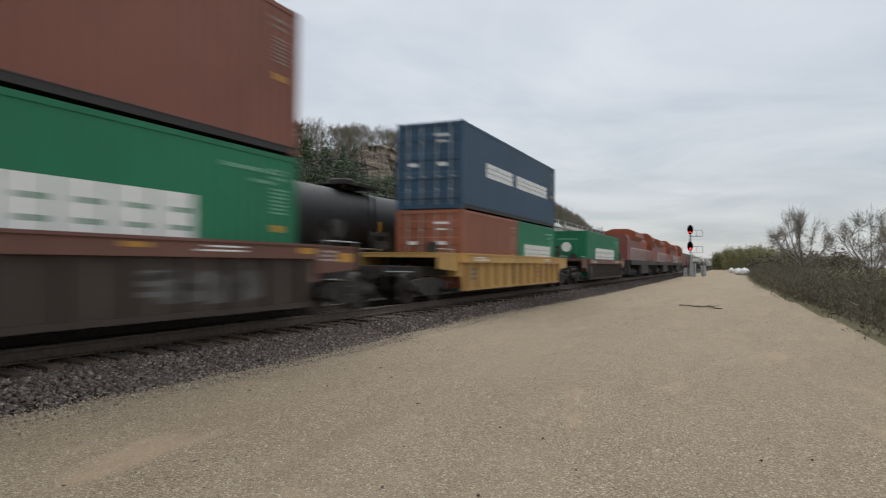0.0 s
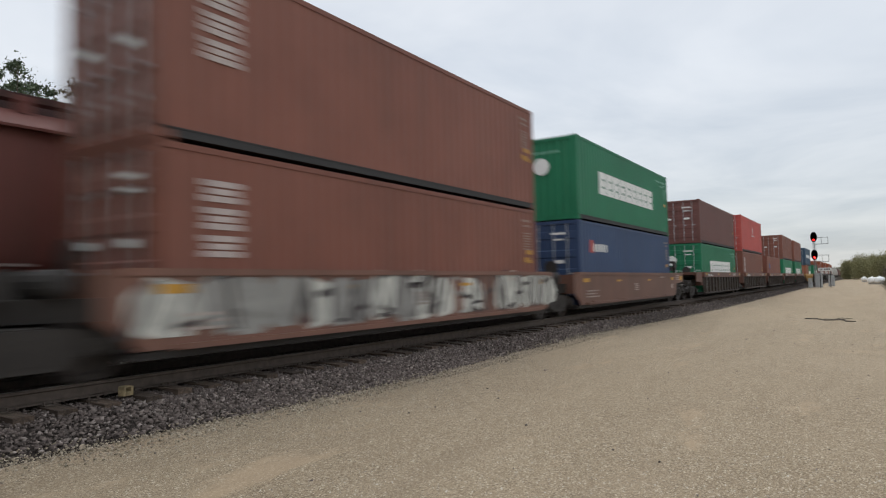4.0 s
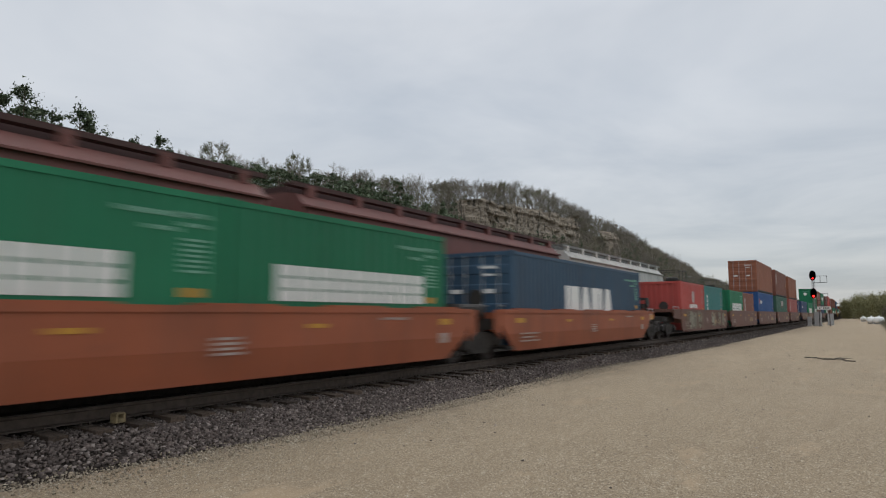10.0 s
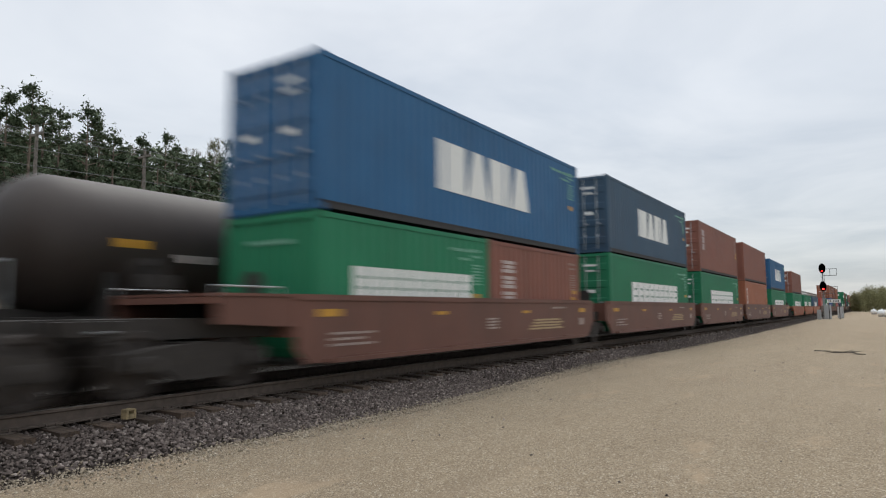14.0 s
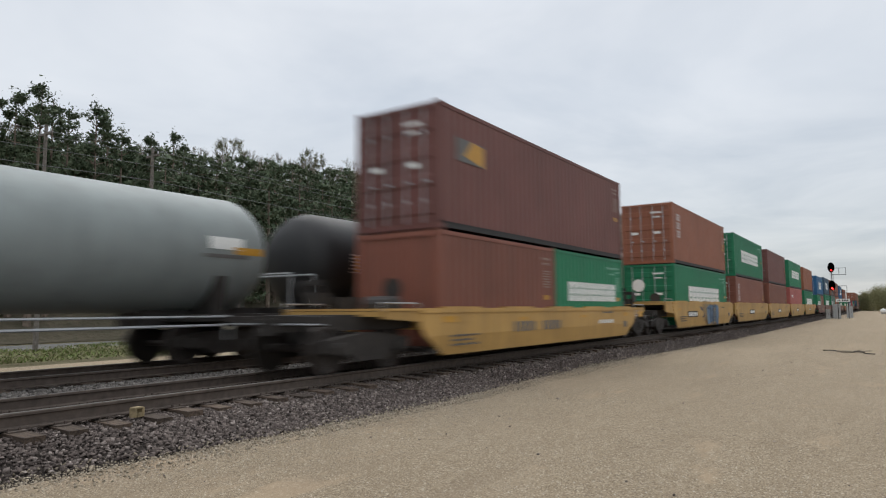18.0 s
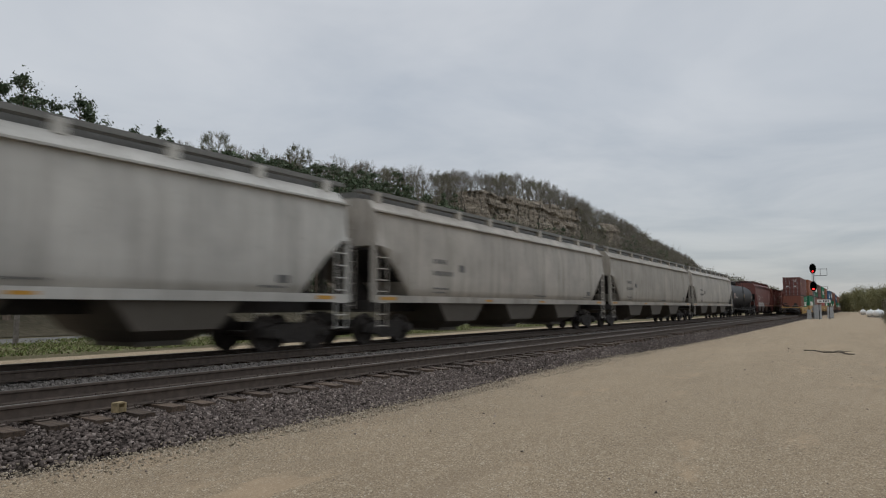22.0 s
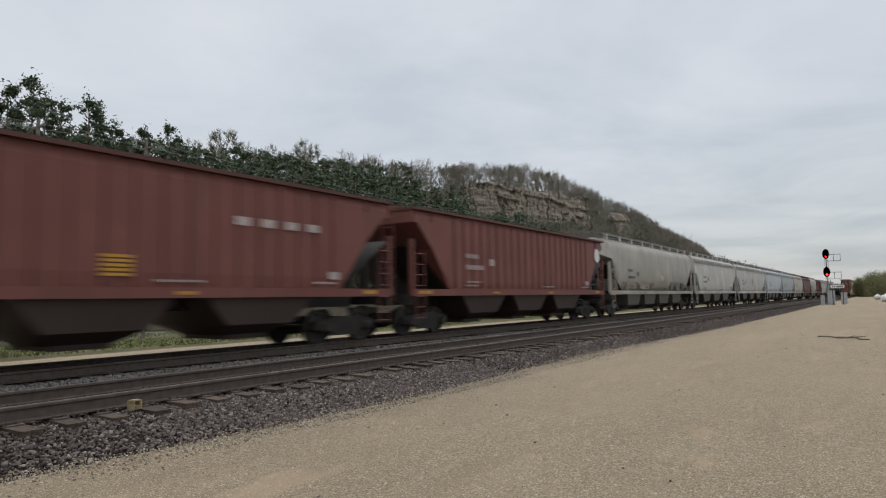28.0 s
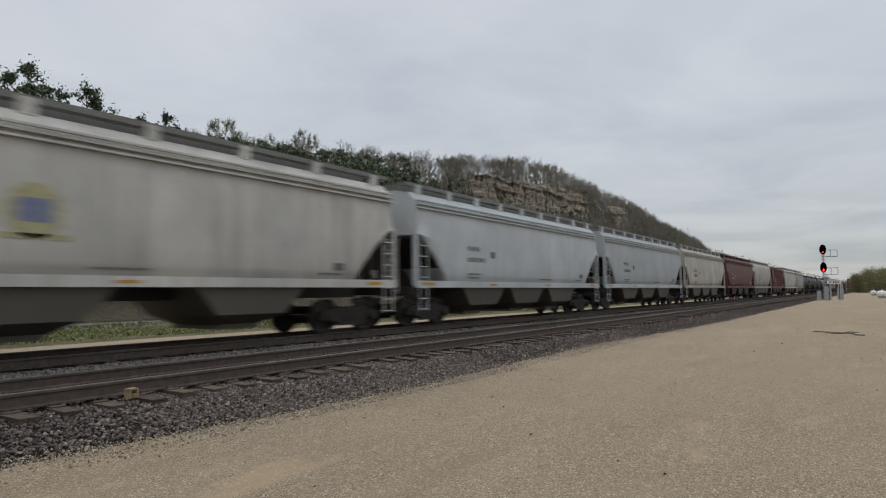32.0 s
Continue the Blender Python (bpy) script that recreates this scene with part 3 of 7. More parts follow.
# ---- tracks ----
def make_track(name, x, label):
    track = thing(name, label, "railway track", kind="structure")
    rail_ring = [(-0.076, -0.186), (0.076, -0.186), (0.076, -0.172), (0.012, -0.155), (0.010, -0.05), (0.037, -0.035), (0.037, -0.008), (0.028, 0), (-0.028, 0), (-0.037, -0.008), (-0.037, -0.035), (-0.010, -0.05), (-0.012, -0.155), (-0.076, -0.172)]
    for s in (-1, 1):
        g = Geo()
        for a, b in ((-400, -40), (-40, 60), (60, 200), (200, 1500)):
            g.prism(rail_ring, a, b)
        rail = part("rail", g, M_RAIL, track, at=(x + s * 0.7545, 0, 0))
        g = Geo().box(-0.028, 0.028, -400, 1500, 0.0005, 0.003)
        part("running_surface", g, M_RAIL_TOP, rail, "bright worn running surface")
    def tie_geo():
        g = Geo()
        g.loft([[(-1.295, -0.108, -0.36), (-1.295, 0.108, -0.36), (-1.295, 0.113, -0.205), (-1.295, -0.113, -0.205)],
                [(-0.6, -0.115, -0.365), (-0.6, 0.115, -0.365), (-0.6, 0.115, -0.190), (-0.6, -0.115, -0.190)],
                [(0.6, -0.115, -0.365), (0.6, 0.115, -0.365), (0.6, 0.115, -0.190), (0.6, -0.115, -0.190)],
                [(1.295, -0.108, -0.36), (1.295, 0.108, -0.36), (1.295, 0.113, -0.205), (1.295, -0.113, -0.205)]])
        return g
    me = stored("tie", lambda: tie_geo().mesh("tie", M_TIE))
    plate = stored("tie_plate", lambda: Geo().box(-0.18, 0.18, -0.09, 0.09, -0.192, -0.182).box(-0.10, -0.078, -0.07, -0.045, -0.19, -0.15).box(0.078, 0.10, 0.045, 0.07, -0.19, -0.15).box(0.078, 0.10, -0.07, -0.045, -0.19, -0.15).mesh("tie_plate", M_RAIL))
    y = 0.5
    count = 0
    far = Geo()
    src = tie_geo()
    while y < 420:
        dx, turn = rng.normal(0, 0.045), rng.normal(0, 0.8)
        if count < 150:
            tie = part("tie", me, None, track, at=pose(x + dx, y, rng.normal(-0.008, 0.012), 0, rng.normal(0, 0.5), turn))
            if count < 60 and x > -10:
                for s in (-1, 1):
                    part("tie_plate", plate, None, tie, at=(s * 0.7545 - dx, 0, 0))
        else:
            far.add([(vx + x, vy + y, vz) for vx, vy, vz in src.v], src.f)
        y += 0.53 + rng.normal(0, 0.012)
        count += 1
    tagged(part("far_ties", far, M_TIE, track), kind="stuff")
    anchors = Geo()
    for k in range(110):
        for s in (-1, 1):
            yy = 0.62 + k * 0.53
            anchors.box(x + s * 0.7545 - 0.085, x + s * 0.7545 + 0.085, yy, yy + 0.03, -0.195, -0.165)
    tagged(part("rail_anchors", anchors, M_RAIL, track), kind="stuff")


make_track("near_railway_track", NEAR_X, "rusty steel rails on dark wooden ties in ballast")
make_track("far_railway_track", FAR_X, "second track of rusty rails behind the first")

# a pale wooden stake end beside the near rail
stake = thing("tie_stub", "weathered pale wooden stub standing beside the rail", "wooden stub",
              shape=Geo().box(-0.07, 0.07, -0.085, -0.045, -0.30, -0.10, 0.012).box(-0.07, 0.07, 0.045, 0.085, -0.30, -0.10, 0.012).box(-0.07, 0.07, -0.046, 0.046, -0.30, -0.20, 0.01).box(-0.07, 0.06, -0.07, 0.07, -0.115, -0.085, 0.01), material=plain("pale_weathered_wood", (0.26, 0.20, 0.11), 0.9, 0, 0.3))
stake.matrix_world = pose(-8.22, 5.04, -0.03, 0, 0, 12) @ Matrix.Diagonal((0.8, 0.95, 0.58, 1))


# ---- hill, cliff and woods ----
RIDGE = [(-250, 30), (0, 30), (60, 30), (94, 32), (131, 34.5), (156, 37), (188, 40), (208, 43), (230, 46), (263, 49), (288, 47.5), (324, 45), (371, 45), (427, 39.5), (516, 34), (617, 25), (800, 24), (1150, 16), (1500, 5)]
# elevation of the wood's upper edge by azimuth, in degrees
SKYLINE = [(0, 0.6), (3, 1.0), (6, 1.9), (8.5, 2.6), (11, 3.1), (12.1, 4.2), (13.4, 5.2), (14.7, 5.9), (16.4, 7.7), (18.3, 9.1), (20.6, 9.6), (22.5, 10.3), (24.5, 11.2), (27.5, 11.6), (30, 11.6), (34.4, 11.6), (37.5, 11.8), (42.4, 12.3), (45.3, 12.6), (52, 12.9), (56.7, 13.1), (62, 13.1), (66, 13.0), (120, 13.0)]



def cliff_amount(y):
    a = max(0.0, min(1.0, (y - 150) / 8)) * max(0.0, min(1.0, (266 - y) / 10))
    b = max(0.0, min(1.0, (y - 284) / 6)) * max(0.0, min(1.0, (314 - y) / 6)) * 0.7
    return max(a, b)


def hill_height(x, y):
    """Ground height of the bluff on the far side of the tracks."""
    top = lerp_table(RIDGE, y)
    d = -x - 44.0
    if d <= 0:
        return LOT_Z - 0.2
    u = min(1.0, d / 76.0)
    z = top * (u ** 1.15)
    k = cliff_amount(y)
    if k > 0:
        face = 55.5
        step = 0.66 * top * min(1.0, (d / face)) ** 1.3 if d < face else min(top, 0.80 * top + 0.20 * top * (d - face) / 25)
        z = z * (1 - k) + step * k
    z += 1.6 * noise.noise((x * 0.03, y * 0.03, 2)) * min(1, d / 20)
    return LOT_Z - 0.2 + max(0, z)


def make_hill():
    xs = list(-np.arange(43, 126, 1.6)) + [-132, -142, -160, -200, -300]
    ys = list(np.arange(-160, 460, 5.0)) + list(np.arange(460, 900, 20.0)) + [900, 1000, 1150, 1300, 1500]
    verts = [(x, y, hill_height(x, y)) for y in ys for x in xs]
    n = len(xs)
    faces = [(j * n + i, j * n + i + 1, (j + 1) * n + i + 1, (j + 1) * n + i) for j in range(len(ys) - 1) for i in range(n - 1)]
    me = raw_mesh("hill", verts, faces, M_WOOD_FLOOR)
    tagged(new("hill", me), "long wooded river bluff beyond the tracks", "hill", kind="structure")


make_hill()


def make_cliff():
    """Weathered limestone beds with ledges, overhangs and upright joints."""
    def strip(y0, y1, low_fn, top_fn):
        g = Geo()
        ny, nz = int((y1 - y0) / 0.7), 24
        grid = []
        for i in range(ny + 1):
            y = y0 + (y1 - y0) * i / ny
            zt, zb = top_fn(y), low_fn(y)
            row = []
            for k in range(nz + 1):
                w = k / nz
                z = zb + (zt - zb) * w
                bed = math.floor(z * 0.62 + 0.15 * noise.noise((0, y * 0.03, 0)))
                ledge = 0.45 * noise.cell((3.1, 0.5, bed)) + 0.3 * noise.noise((3.1, y * 0.05, z * 0.9))
                joint = 0.8 * noise.cell((7.7, y * 0.16, math.floor(bed / 5))) + 0.5 * noise.cell((2.2, y * 0.45, bed))
                rough = 0.9 * noise.noise((1.3, y * 0.07, z * 0.1)) + 0.4 * noise.noise((5.0, y * 0.8, z * 0.9))
                end = 4.0 * (max(0, 1 - (y - y0) / 5) + max(0, 1 - (y1 - y) / 5))
                row.append((-94.0 - 2.0 * w + ledge + joint + rough - end, y, z))
            row.append((-99.5, y, zt - 1.5))
            grid += row
        n = nz + 2
        g.add(grid, [(i * n + k, i * n + k + 1, (i + 1) * n + k + 1, (i + 1) * n + k) for i in range(ny) for k in range(nz + 1)])
        return g
    ragged = lambda y, s: s * noise.noise((0, y * 0.09, 4)) + 0.6 * s * noise.noise((0, y * 0.4, 8))
    thing("limestone_cliff", "weathered limestone cliff with ledges among the trees", "cliff", kind="structure",
          shape=strip(165, 256, lambda y: 21.5 + 5.0 * min(1, max(0, (y - 200) / 50)), lambda y: lerp_table([(158, 35.0), (197, 37.6), (230, 39.6), (256, 40.2)], y) + ragged(y, 1.1)), material=M_ROCK)
    thing("limestone_outcrop", "small pale limestone outcrop on the bluff", "cliff", kind="structure",
          shape=strip(292, 306, lambda y: 27.0, lambda y: 39.6 + ragged(y, 1.2)), material=M_ROCK)


make_cliff()


class Foliage:
    """Collects branches and leaf blades of many plants as arrays."""

    def __init__(self):
        self.tv, self.tf, self.lv = [], [], []
        self.n = 0

    def limb(self, p, q, r0, r1, sides=4):
        p, q = np.array(p, float), np.array(q, float)
        w = q - p
        w = w / (np.linalg.norm(w) + 1e-9)
        u = np.cross(w, (0.31, 0.77, 0.55))
        u /= np.linalg.norm(u)
        s = np.cross(w, u)
        o = self.n
        for c, r in ((p, r0), (q, r1)):
            for i in range(sides):
                t = 2 * math.pi * i / sides
                self.tv.append(tuple(c + r * (math.cos(t) * u + math.sin(t) * s)))
        for i in range(sides):
            j = (i + 1) % sides
            self.tf.append((o + i, o + j, o + sides + j, o + sides + i))
        self.n += 2 * sides

    def blades(self, centers, size, flat=0.0, stretch=1.0):
        """A three-cornered leaf or twig spray at each place."""
        n = len(centers)
        a = rng.normal(size=(n, 3))
        a /= np.linalg.norm(a, axis=1)[:, None]
        b = rng.normal(size=(n, 3))
        b[:, 2] *= 1 - flat
        a[:, 2] *= 1 - flat
        s = size * (0.6 + 0.8 * rng.random((n, 1)))
        tri = np.stack([centers - s * b * 0.35, centers + s * b * 0.35, centers + s * a * stretch], 1)
        self.lv.append(tri)

    def sprays(self, centers, ways, length, width):
        """A slim twig spray from each place along its way."""
        n = len(centers)
        s = length * (0.5 + rng.random((n, 1)))
        side = np.cross(ways, rng.normal(size=(n, 3)))
        side /= np.linalg.norm(side, axis=1)[:, None] + 1e-9
        w = width * (0.6 + 0.8 * rng.random((n, 1)))
        self.lv.append(np.stack([centers - side * w, centers + side * w, centers + ways * s], 1))

    def leaf_mesh(self, name, material):
        v = np.concatenate(self.lv).reshape(-1, 3)
        f = np.arange(len(v)).reshape(-1, 3)
        me = bpy.data.meshes.new(name)
        me.vertices.add(len(v)); me.vertices.foreach_set("co", v.ravel())
        me.loops.add(len(v)); me.loops.foreach_set("vertex_index", f.ravel())
        me.polygons.add(len(f)); me.polygons.foreach_set("loop_start", np.arange(0, len(v), 3))
        me.update(calc_edges=True)
        me.materials.append(material)
        return me

    def wood_mesh(self, name, material):
        return raw_mesh(name, self.tv, self.tf, material)


def pine_into(fo, x, y, z, h, blades, bare=0.3, spread=0.2, tuft=False):
    """White pine: straight trunk, level whorls of uneven branches, tufts at their ends."""
    lean = rng.normal(0, 0.01, 2)
    top = (x + lean[0] * h, y + lean[1] * h, z + h)
    fo.limb((x, y, z - 0.3), top, h * 0.014 + 0.05, 0.02, 6)
    whorls = max(6, int(h * 0.75))
    pts = []
    for k in range(whorls):
        w = bare + (1 - bare) * (k + rng.random() * 0.6) / whorls
        zc = z + h * w
        reach = h * spread * (1.15 - w) ** 0.7 * (0.55 + 0.75 * rng.random())
        for _ in range(int(rng.integers(3, 6))):
            t = rng.random() * 6.283
            r = reach * (0.5 + 0.7 * rng.random())
            tip = (x + lean[0] * h * w + r * math.cos(t), y + r * math.sin(t), zc + r * ((0.25 + 0.5 * rng.random()) if tuft else (0.05 + 0.35 * rng.random())))
            base = (x + lean[0] * h * w, y + lean[1] * h * w, zc)
            fo.limb(base, tip, 0.05, 0.015, 3)
            m = max(3, int(blades / (whorls * 4.5)))
            q = (0.55 + 0.5 * rng.random((m, 1))) if tuft else 0.35 + 0.65 * rng.random((m, 1)) ** 0.7
            if tuft:
                tip = (tip[0], tip[1], tip[2] + 0.15 * r)
            c = np.array(base) * (1 - q) + np.array(tip) * q + rng.normal(0, 1, (m, 3)) * (np.array([0.30, 0.30, 0.16]) * (0.5 + r * 0.3) if not tuft else np.array([0.22, 0.22, 0.19]) * (0.5 + r * 0.17))
            pts.append(c)
    m = max(6, blades // 30)
    pts.append(np.array(top) + rng.normal(0, 1, (m, 3)) * np.array([0.22, 0.22, 0.5]) - (0, 0, 0.5))
    return np.concatenate(pts)


def broadleaf_into(fo, x, y, z, h, blades, width=0.35, wood=True, detail=1):
    """Budding hardwood: forked limbs, fine upswept twigs and a thin haze of buds."""
    fork = z + h * (0.22 + 0.15 * rng.random())
    fo.limb((x, y, z - 0.4), (x, y, fork), h * 0.018 + 0.04, h * 0.012 + 0.02, 5)
    tips = []
    for _ in range(int(rng.integers(4, 7))):
        t = rng.random() * 6.283
        r = h * width * (0.35 + 0.65 * rng.random())
        mid = np.array((x + 0.5 * r * math.cos(t), y + 0.5 * r * math.sin(t), fork + h * (0.15 + 0.1 * rng.random())))
        end = np.array((x + r * math.cos(t), y + r * math.sin(t), z + h * (0.72 + 0.26 * rng.random())))
        fo.limb((x, y, fork), mid, h * 0.009 + 0.015, h * 0.005 + 0.012, 3)
        fo.limb(mid, end, h * 0.005 + 0.012, 0.012, 3)
        tips += [end, mid * 0.35 + end * 0.65]
        for _ in range(2 * detail):
            q = 0.2 + 0.7 * rng.random()
            b = mid * (1 - q) + end * q
            e = b + rng.normal(0, 1, 3) * h * 0.08 + (0, 0, h * 0.10)
            fo.limb(b, e, h * 0.003 + 0.008, 0.008, 3)
            tips.append(e)
    tips = np.array(tips)
    c = tips[rng.integers(0, len(tips), blades)] + rng.normal(0, 1, (blades, 3)) * h * np.array([0.075, 0.075, 0.065])
    return c


def hardwood_into(fo, x, y, z, h, twigs, width=0.32, limbs=6, low=0.3, forks=3):
    """Spring hardwood: a forked trunk, limbs fanning up into a rounded crown; gives the twigs' places and ways."""
    fork = np.array((x + rng.normal(0, 0.02) * h, y + rng.normal(0, 0.02) * h, z + h * (0.2 + 0.15 * rng.random())))
    fo.limb((x, y, z - 0.4), fork, h * 0.016 + 0.04, h * 0.011 + 0.03, 5)
    mid_z = z + h * (low + (1 - low) * 0.5)
    semi = np.array((h * width, h * width, h * (1 - low) * 0.5))
    centre = np.array((x, y, mid_z))
    t0 = rng.random() * 6.283
    runs = []
    for k in range(limbs):
        t = t0 + 6.283 * k / limbs + rng.normal(0, 0.3)
        up = -0.1 + 1.05 * rng.random()
        ring = math.sqrt(max(0.05, 1 - min(1, up) ** 2))
        way = np.array((ring * math.cos(t), ring * math.sin(t), min(1, up)))
        end = centre + semi * way * (0.78 + 0.2 * rng.random())
        bend = fork * 0.45 + end * 0.55 + semi * way * (0.10, 0.10, -0.12)
        fo.limb(fork, bend, h * 0.007 + 0.02, h * 0.004 + 0.014, 3)
        fo.limb(bend, end, h * 0.004 + 0.014, 0.012, 3)
        runs.append((bend, end))
        for _ in range(forks):
            q = 0.7 * rng.random()
            b = bend * (1 - q) + end * q
            w2 = way + rng.normal(0, 0.45, 3)
            w2 /= np.linalg.norm(w2) + 1e-9
            e = centre + semi * w2 * (0.75 + 0.25 * rng.random())
            e = b + (e - b) * 0.85
            fo.limb(b, e, h * 0.0025 + 0.012, 0.009, 3)
            runs.append((b, e))
    pick = rng.integers(0, len(runs), twigs)
    q = 0.25 + 0.8 * rng.random((twigs, 1)) ** 0.7
    a = np.array([r[0] for r in runs])[pick]
    b = np.array([r[1] for r in runs])[pick]
    c = a * (1 - q) + b * q + rng.normal(0, 1, (twigs, 3)) * h * 0.022
    way = (c - centre) / semi * 0.55 + (b - a) / (np.linalg.norm(b - a, axis=1)[:, None] + 1e-9) * 0.6 + rng.normal(0, 0.45, (twigs, 3)) + (0, 0, 0.25)
    return c, way / (np.linalg.norm(way, axis=1)[:, None] + 1e-9)


def crown_limit(x, y):
    """How high a tree's top may stand at this place: under the skyline, and clear of the cliff's face."""
    az = math.degrees(math.atan2(-x, y))
    el = lerp_table(SKYLINE, az)
    if -x < 96 and 16.8 < az < 31.2:
        el = min(el, 6.2 + 1.35 * min(1, (az - 16.8) / 10) + 0.9 * noise.noise((x * 0.1, y * 0.05, 1)))
    return EYE_Z + math.hypot(x, y) * math.tan(radians(el))


def make_woods():
    # pines on the lower slope
    fo = Foliage()
    for _ in range(430):
        y = -30 + 150 * rng.random()
        x = -50 - 42 * rng.random() ** 1.2
        z = hill_height(x, y)
        h = min(9 + 6 * rng.random(), crown_limit(x, y) - 0.8 * rng.random() - z)
        if h > 4:
            fo.blades(pine_into(fo, x, y, z, h, 950, 0.06, 0.25), 0.38, 0.15)
    for _ in range(80):
        y = 100 + 190 * rng.random()
        x = -52 - 36 * rng.random()
        z = hill_height(x, y)
        h = min(8 + 5 * rng.random(), crown_limit(x, y) - z)
        if h > 4:
            fo.blades(pine_into(fo, x, y, z, h, 560, 0.08, 0.2), 0.36, 0.15)
    woods = thing("pine_woods", "dense dark green pine wood on the lower bluff", "pine wood", kind="stuff")
    tagged(part("trunks", fo.wood_mesh("trunks", M_PINE_BARK), None, woods), kind="stuff")
    tagged(part("needles", fo.leaf_mesh("needles", M_NEEDLES), None, woods), kind="stuff")
    # hardwoods on the slope and along the ridge
    fo, tw = Foliage(), Foliage()
    for k in range(980):
        y = 30 + 600 * rng.random() ** 1.15
        x = -52 - 66 * rng.random()
        d = -x - 44
        if ((157 < y < 254 or 290 < y < 308) and 46 < d < 58) or (y < 95 and rng.random() < 0.75):
            continue
        z = hill_height(x, y)
        h = min((9 + 9 * rng.random()) if 150 < y < 320 and d < 46 else 6.5 + 4.5 * rng.random(), crown_limit(x, y) - 0.3 - z)
        if h < 3:
            continue
        c, way = hardwood_into(fo, x, y, z, h, 210, 0.34, 5, 0.2, 1)
        leafy = rng.random(len(c)) < (0.75 if rng.random() < 0.3 else 0.15)
        fo.blades(c[leafy], 0.26)
        tw.sprays(c[~leafy], way[~leafy], 0.10 * h, 0.03)
        # saplings and brush that close the wood below the crowns
        m = 100
        low = np.column_stack([x + rng.normal(0, 1.6, m), y + rng.normal(0, 1.6, m), np.zeros(m)])
        low[:, 2] = z + h * 0.55 * rng.random(m)
        half = rng.random(m) < 0.45
        fo.blades(low[half], 0.24)
        tw.blades(low[~half], 0.22, 0, 2.2)
    for k in range(430):
        y = 20 + 640 * rng.random()
        if y < 95 and rng.random() < 0.5:
            continue
        x = -107 - 20 * rng.random()
        z = hill_height(x, y)
        h = min(12, (crown_limit(x, y) + rng.normal(0.4, 1.1) - z) * 1.05)
        if h < 3.5:
            continue
        c, way = hardwood_into(fo, x, y, z, h, 540, 0.30 + 0.08 * rng.random(), 7, 0.28)
        leafy = rng.random(len(c)) < (0.5 if rng.random() < 0.22 else 0.05)
        fo.blades(c[leafy], 0.20)
        tw.sprays(c[~leafy], way[~leafy], 0.085 * h, 0.022)
        m = 130
        low = np.column_stack([x + rng.normal(0, 1.5, m), y + rng.normal(0, 1.5, m), np.zeros(m)])
        low[:, 2] = z + h * 0.4 * rng.random(m)
        tw.blades(low[::2], 0.24, 0, 1.8)
        fo.blades(low[1::2], 0.24)
    # the farthest hardwoods carry distance haze in their leaf colour
    pale = Foliage()
    for k in range(240):
        y = 620 + 800 * rng.random()
        x = -60 - 110 * rng.random()
        h = 9 + 5 * rng.random()
        c = broadleaf_into(fo, x, y, hill_height(x, y), h, 90)
        pale.blades(c, 0.9)
    woods = thing("hardwood_forest", "budding grey and olive spring hardwoods over the bluff", "forest", kind="stuff")
    tagged(part("trunks", fo.wood_mesh("hardwood_trunks", M_BARK), None, woods), kind="stuff")
    tagged(part("buds", fo.leaf_mesh("buds", M_BUDS), None, woods), kind="stuff")
    tagged(part("far_leaves", pale.leaf_mesh("far_leaves", M_HAZED_TREES), None, woods), kind="stuff")
    tagged(part("twigs", tw.leaf_mesh("twigs", M_TWIGS), None, woods), kind="stuff")


make_woods()


def make_pine(name, x, y, h, blades, bare, label, spread=0.14):
    fo = Foliage()
    z = hill_height(x, y)
    fo.blades(pine_into(fo, 0, 0, 0, h, blades, bare, spread, True), 0.17, 0.0)
    tree = thing(name, label, "pine tree", "tall pines at the wood's edge")
    tree.matrix_world = pose(x, y, z)
    part("trunk", fo.wood_mesh("trunk", M_PINE_BARK), None, tree)
    part("crown", fo.leaf_mesh("crown", M_NEEDLES), None, tree)


rng = np.random.default_rng(21)
# azimuth from the track's line (degrees to the left), distance from the near rails, top's elevation
for az, lat, el, bare in ((66.1, 48, 16.5, 0.40), (67.3, 50, 15.7, 0.35), (65.0, 50, 15.7, 0.30), (64.0, 52, 15.2, 0.3), (62.0, 52, 15.7, 0.25), (61.2, 53, 15.1, 0.25), (69.0, 50, 15.6, 0.2),
                          (60.3, 54, 14.1, 0.2), (58.1, 57, 13.7, 0.2), (56.6, 58, 14.1, 0.2), (55.6, 60, 13.5, 0.2), (71.0, 52, 15.4, 0.2), (73.5, 50, 16.2, 0.25)):
    y = lat / math.tan(radians(az))
    top = EYE_Z + math.hypot(lat, y) * math.tan(radians(el))
    make_pine("white_pine", -lat, y, top - hill_height(-lat, y), 4600, bare, "tall dark green white pine at the edge of the wood")


def make_broadleaf(name, x, y, z, h, blades, label, category, mat_leaf, group="", width=0.35, size=0.3):
    fo = Foliage()
    c, way = hardwood_into(fo, 0, 0, 0, h, blades, width, 9, 0.25)
    leafy = rng.random(len(c)) < 0.35
    fo.blades(c[leafy], size)
    fo.sprays(c[~leafy], way[~leafy], 0.09 * h, 0.035 * size / 0.24 + 0.004)
    tree = thing(name, label, category, group)
    tree.matrix_world = pose(x, y, z)
    part("trunk", fo.wood_mesh("trunk", M_BARK), None, tree)
    part("crown", fo.leaf_mesh("crown", mat_leaf), None, tree)


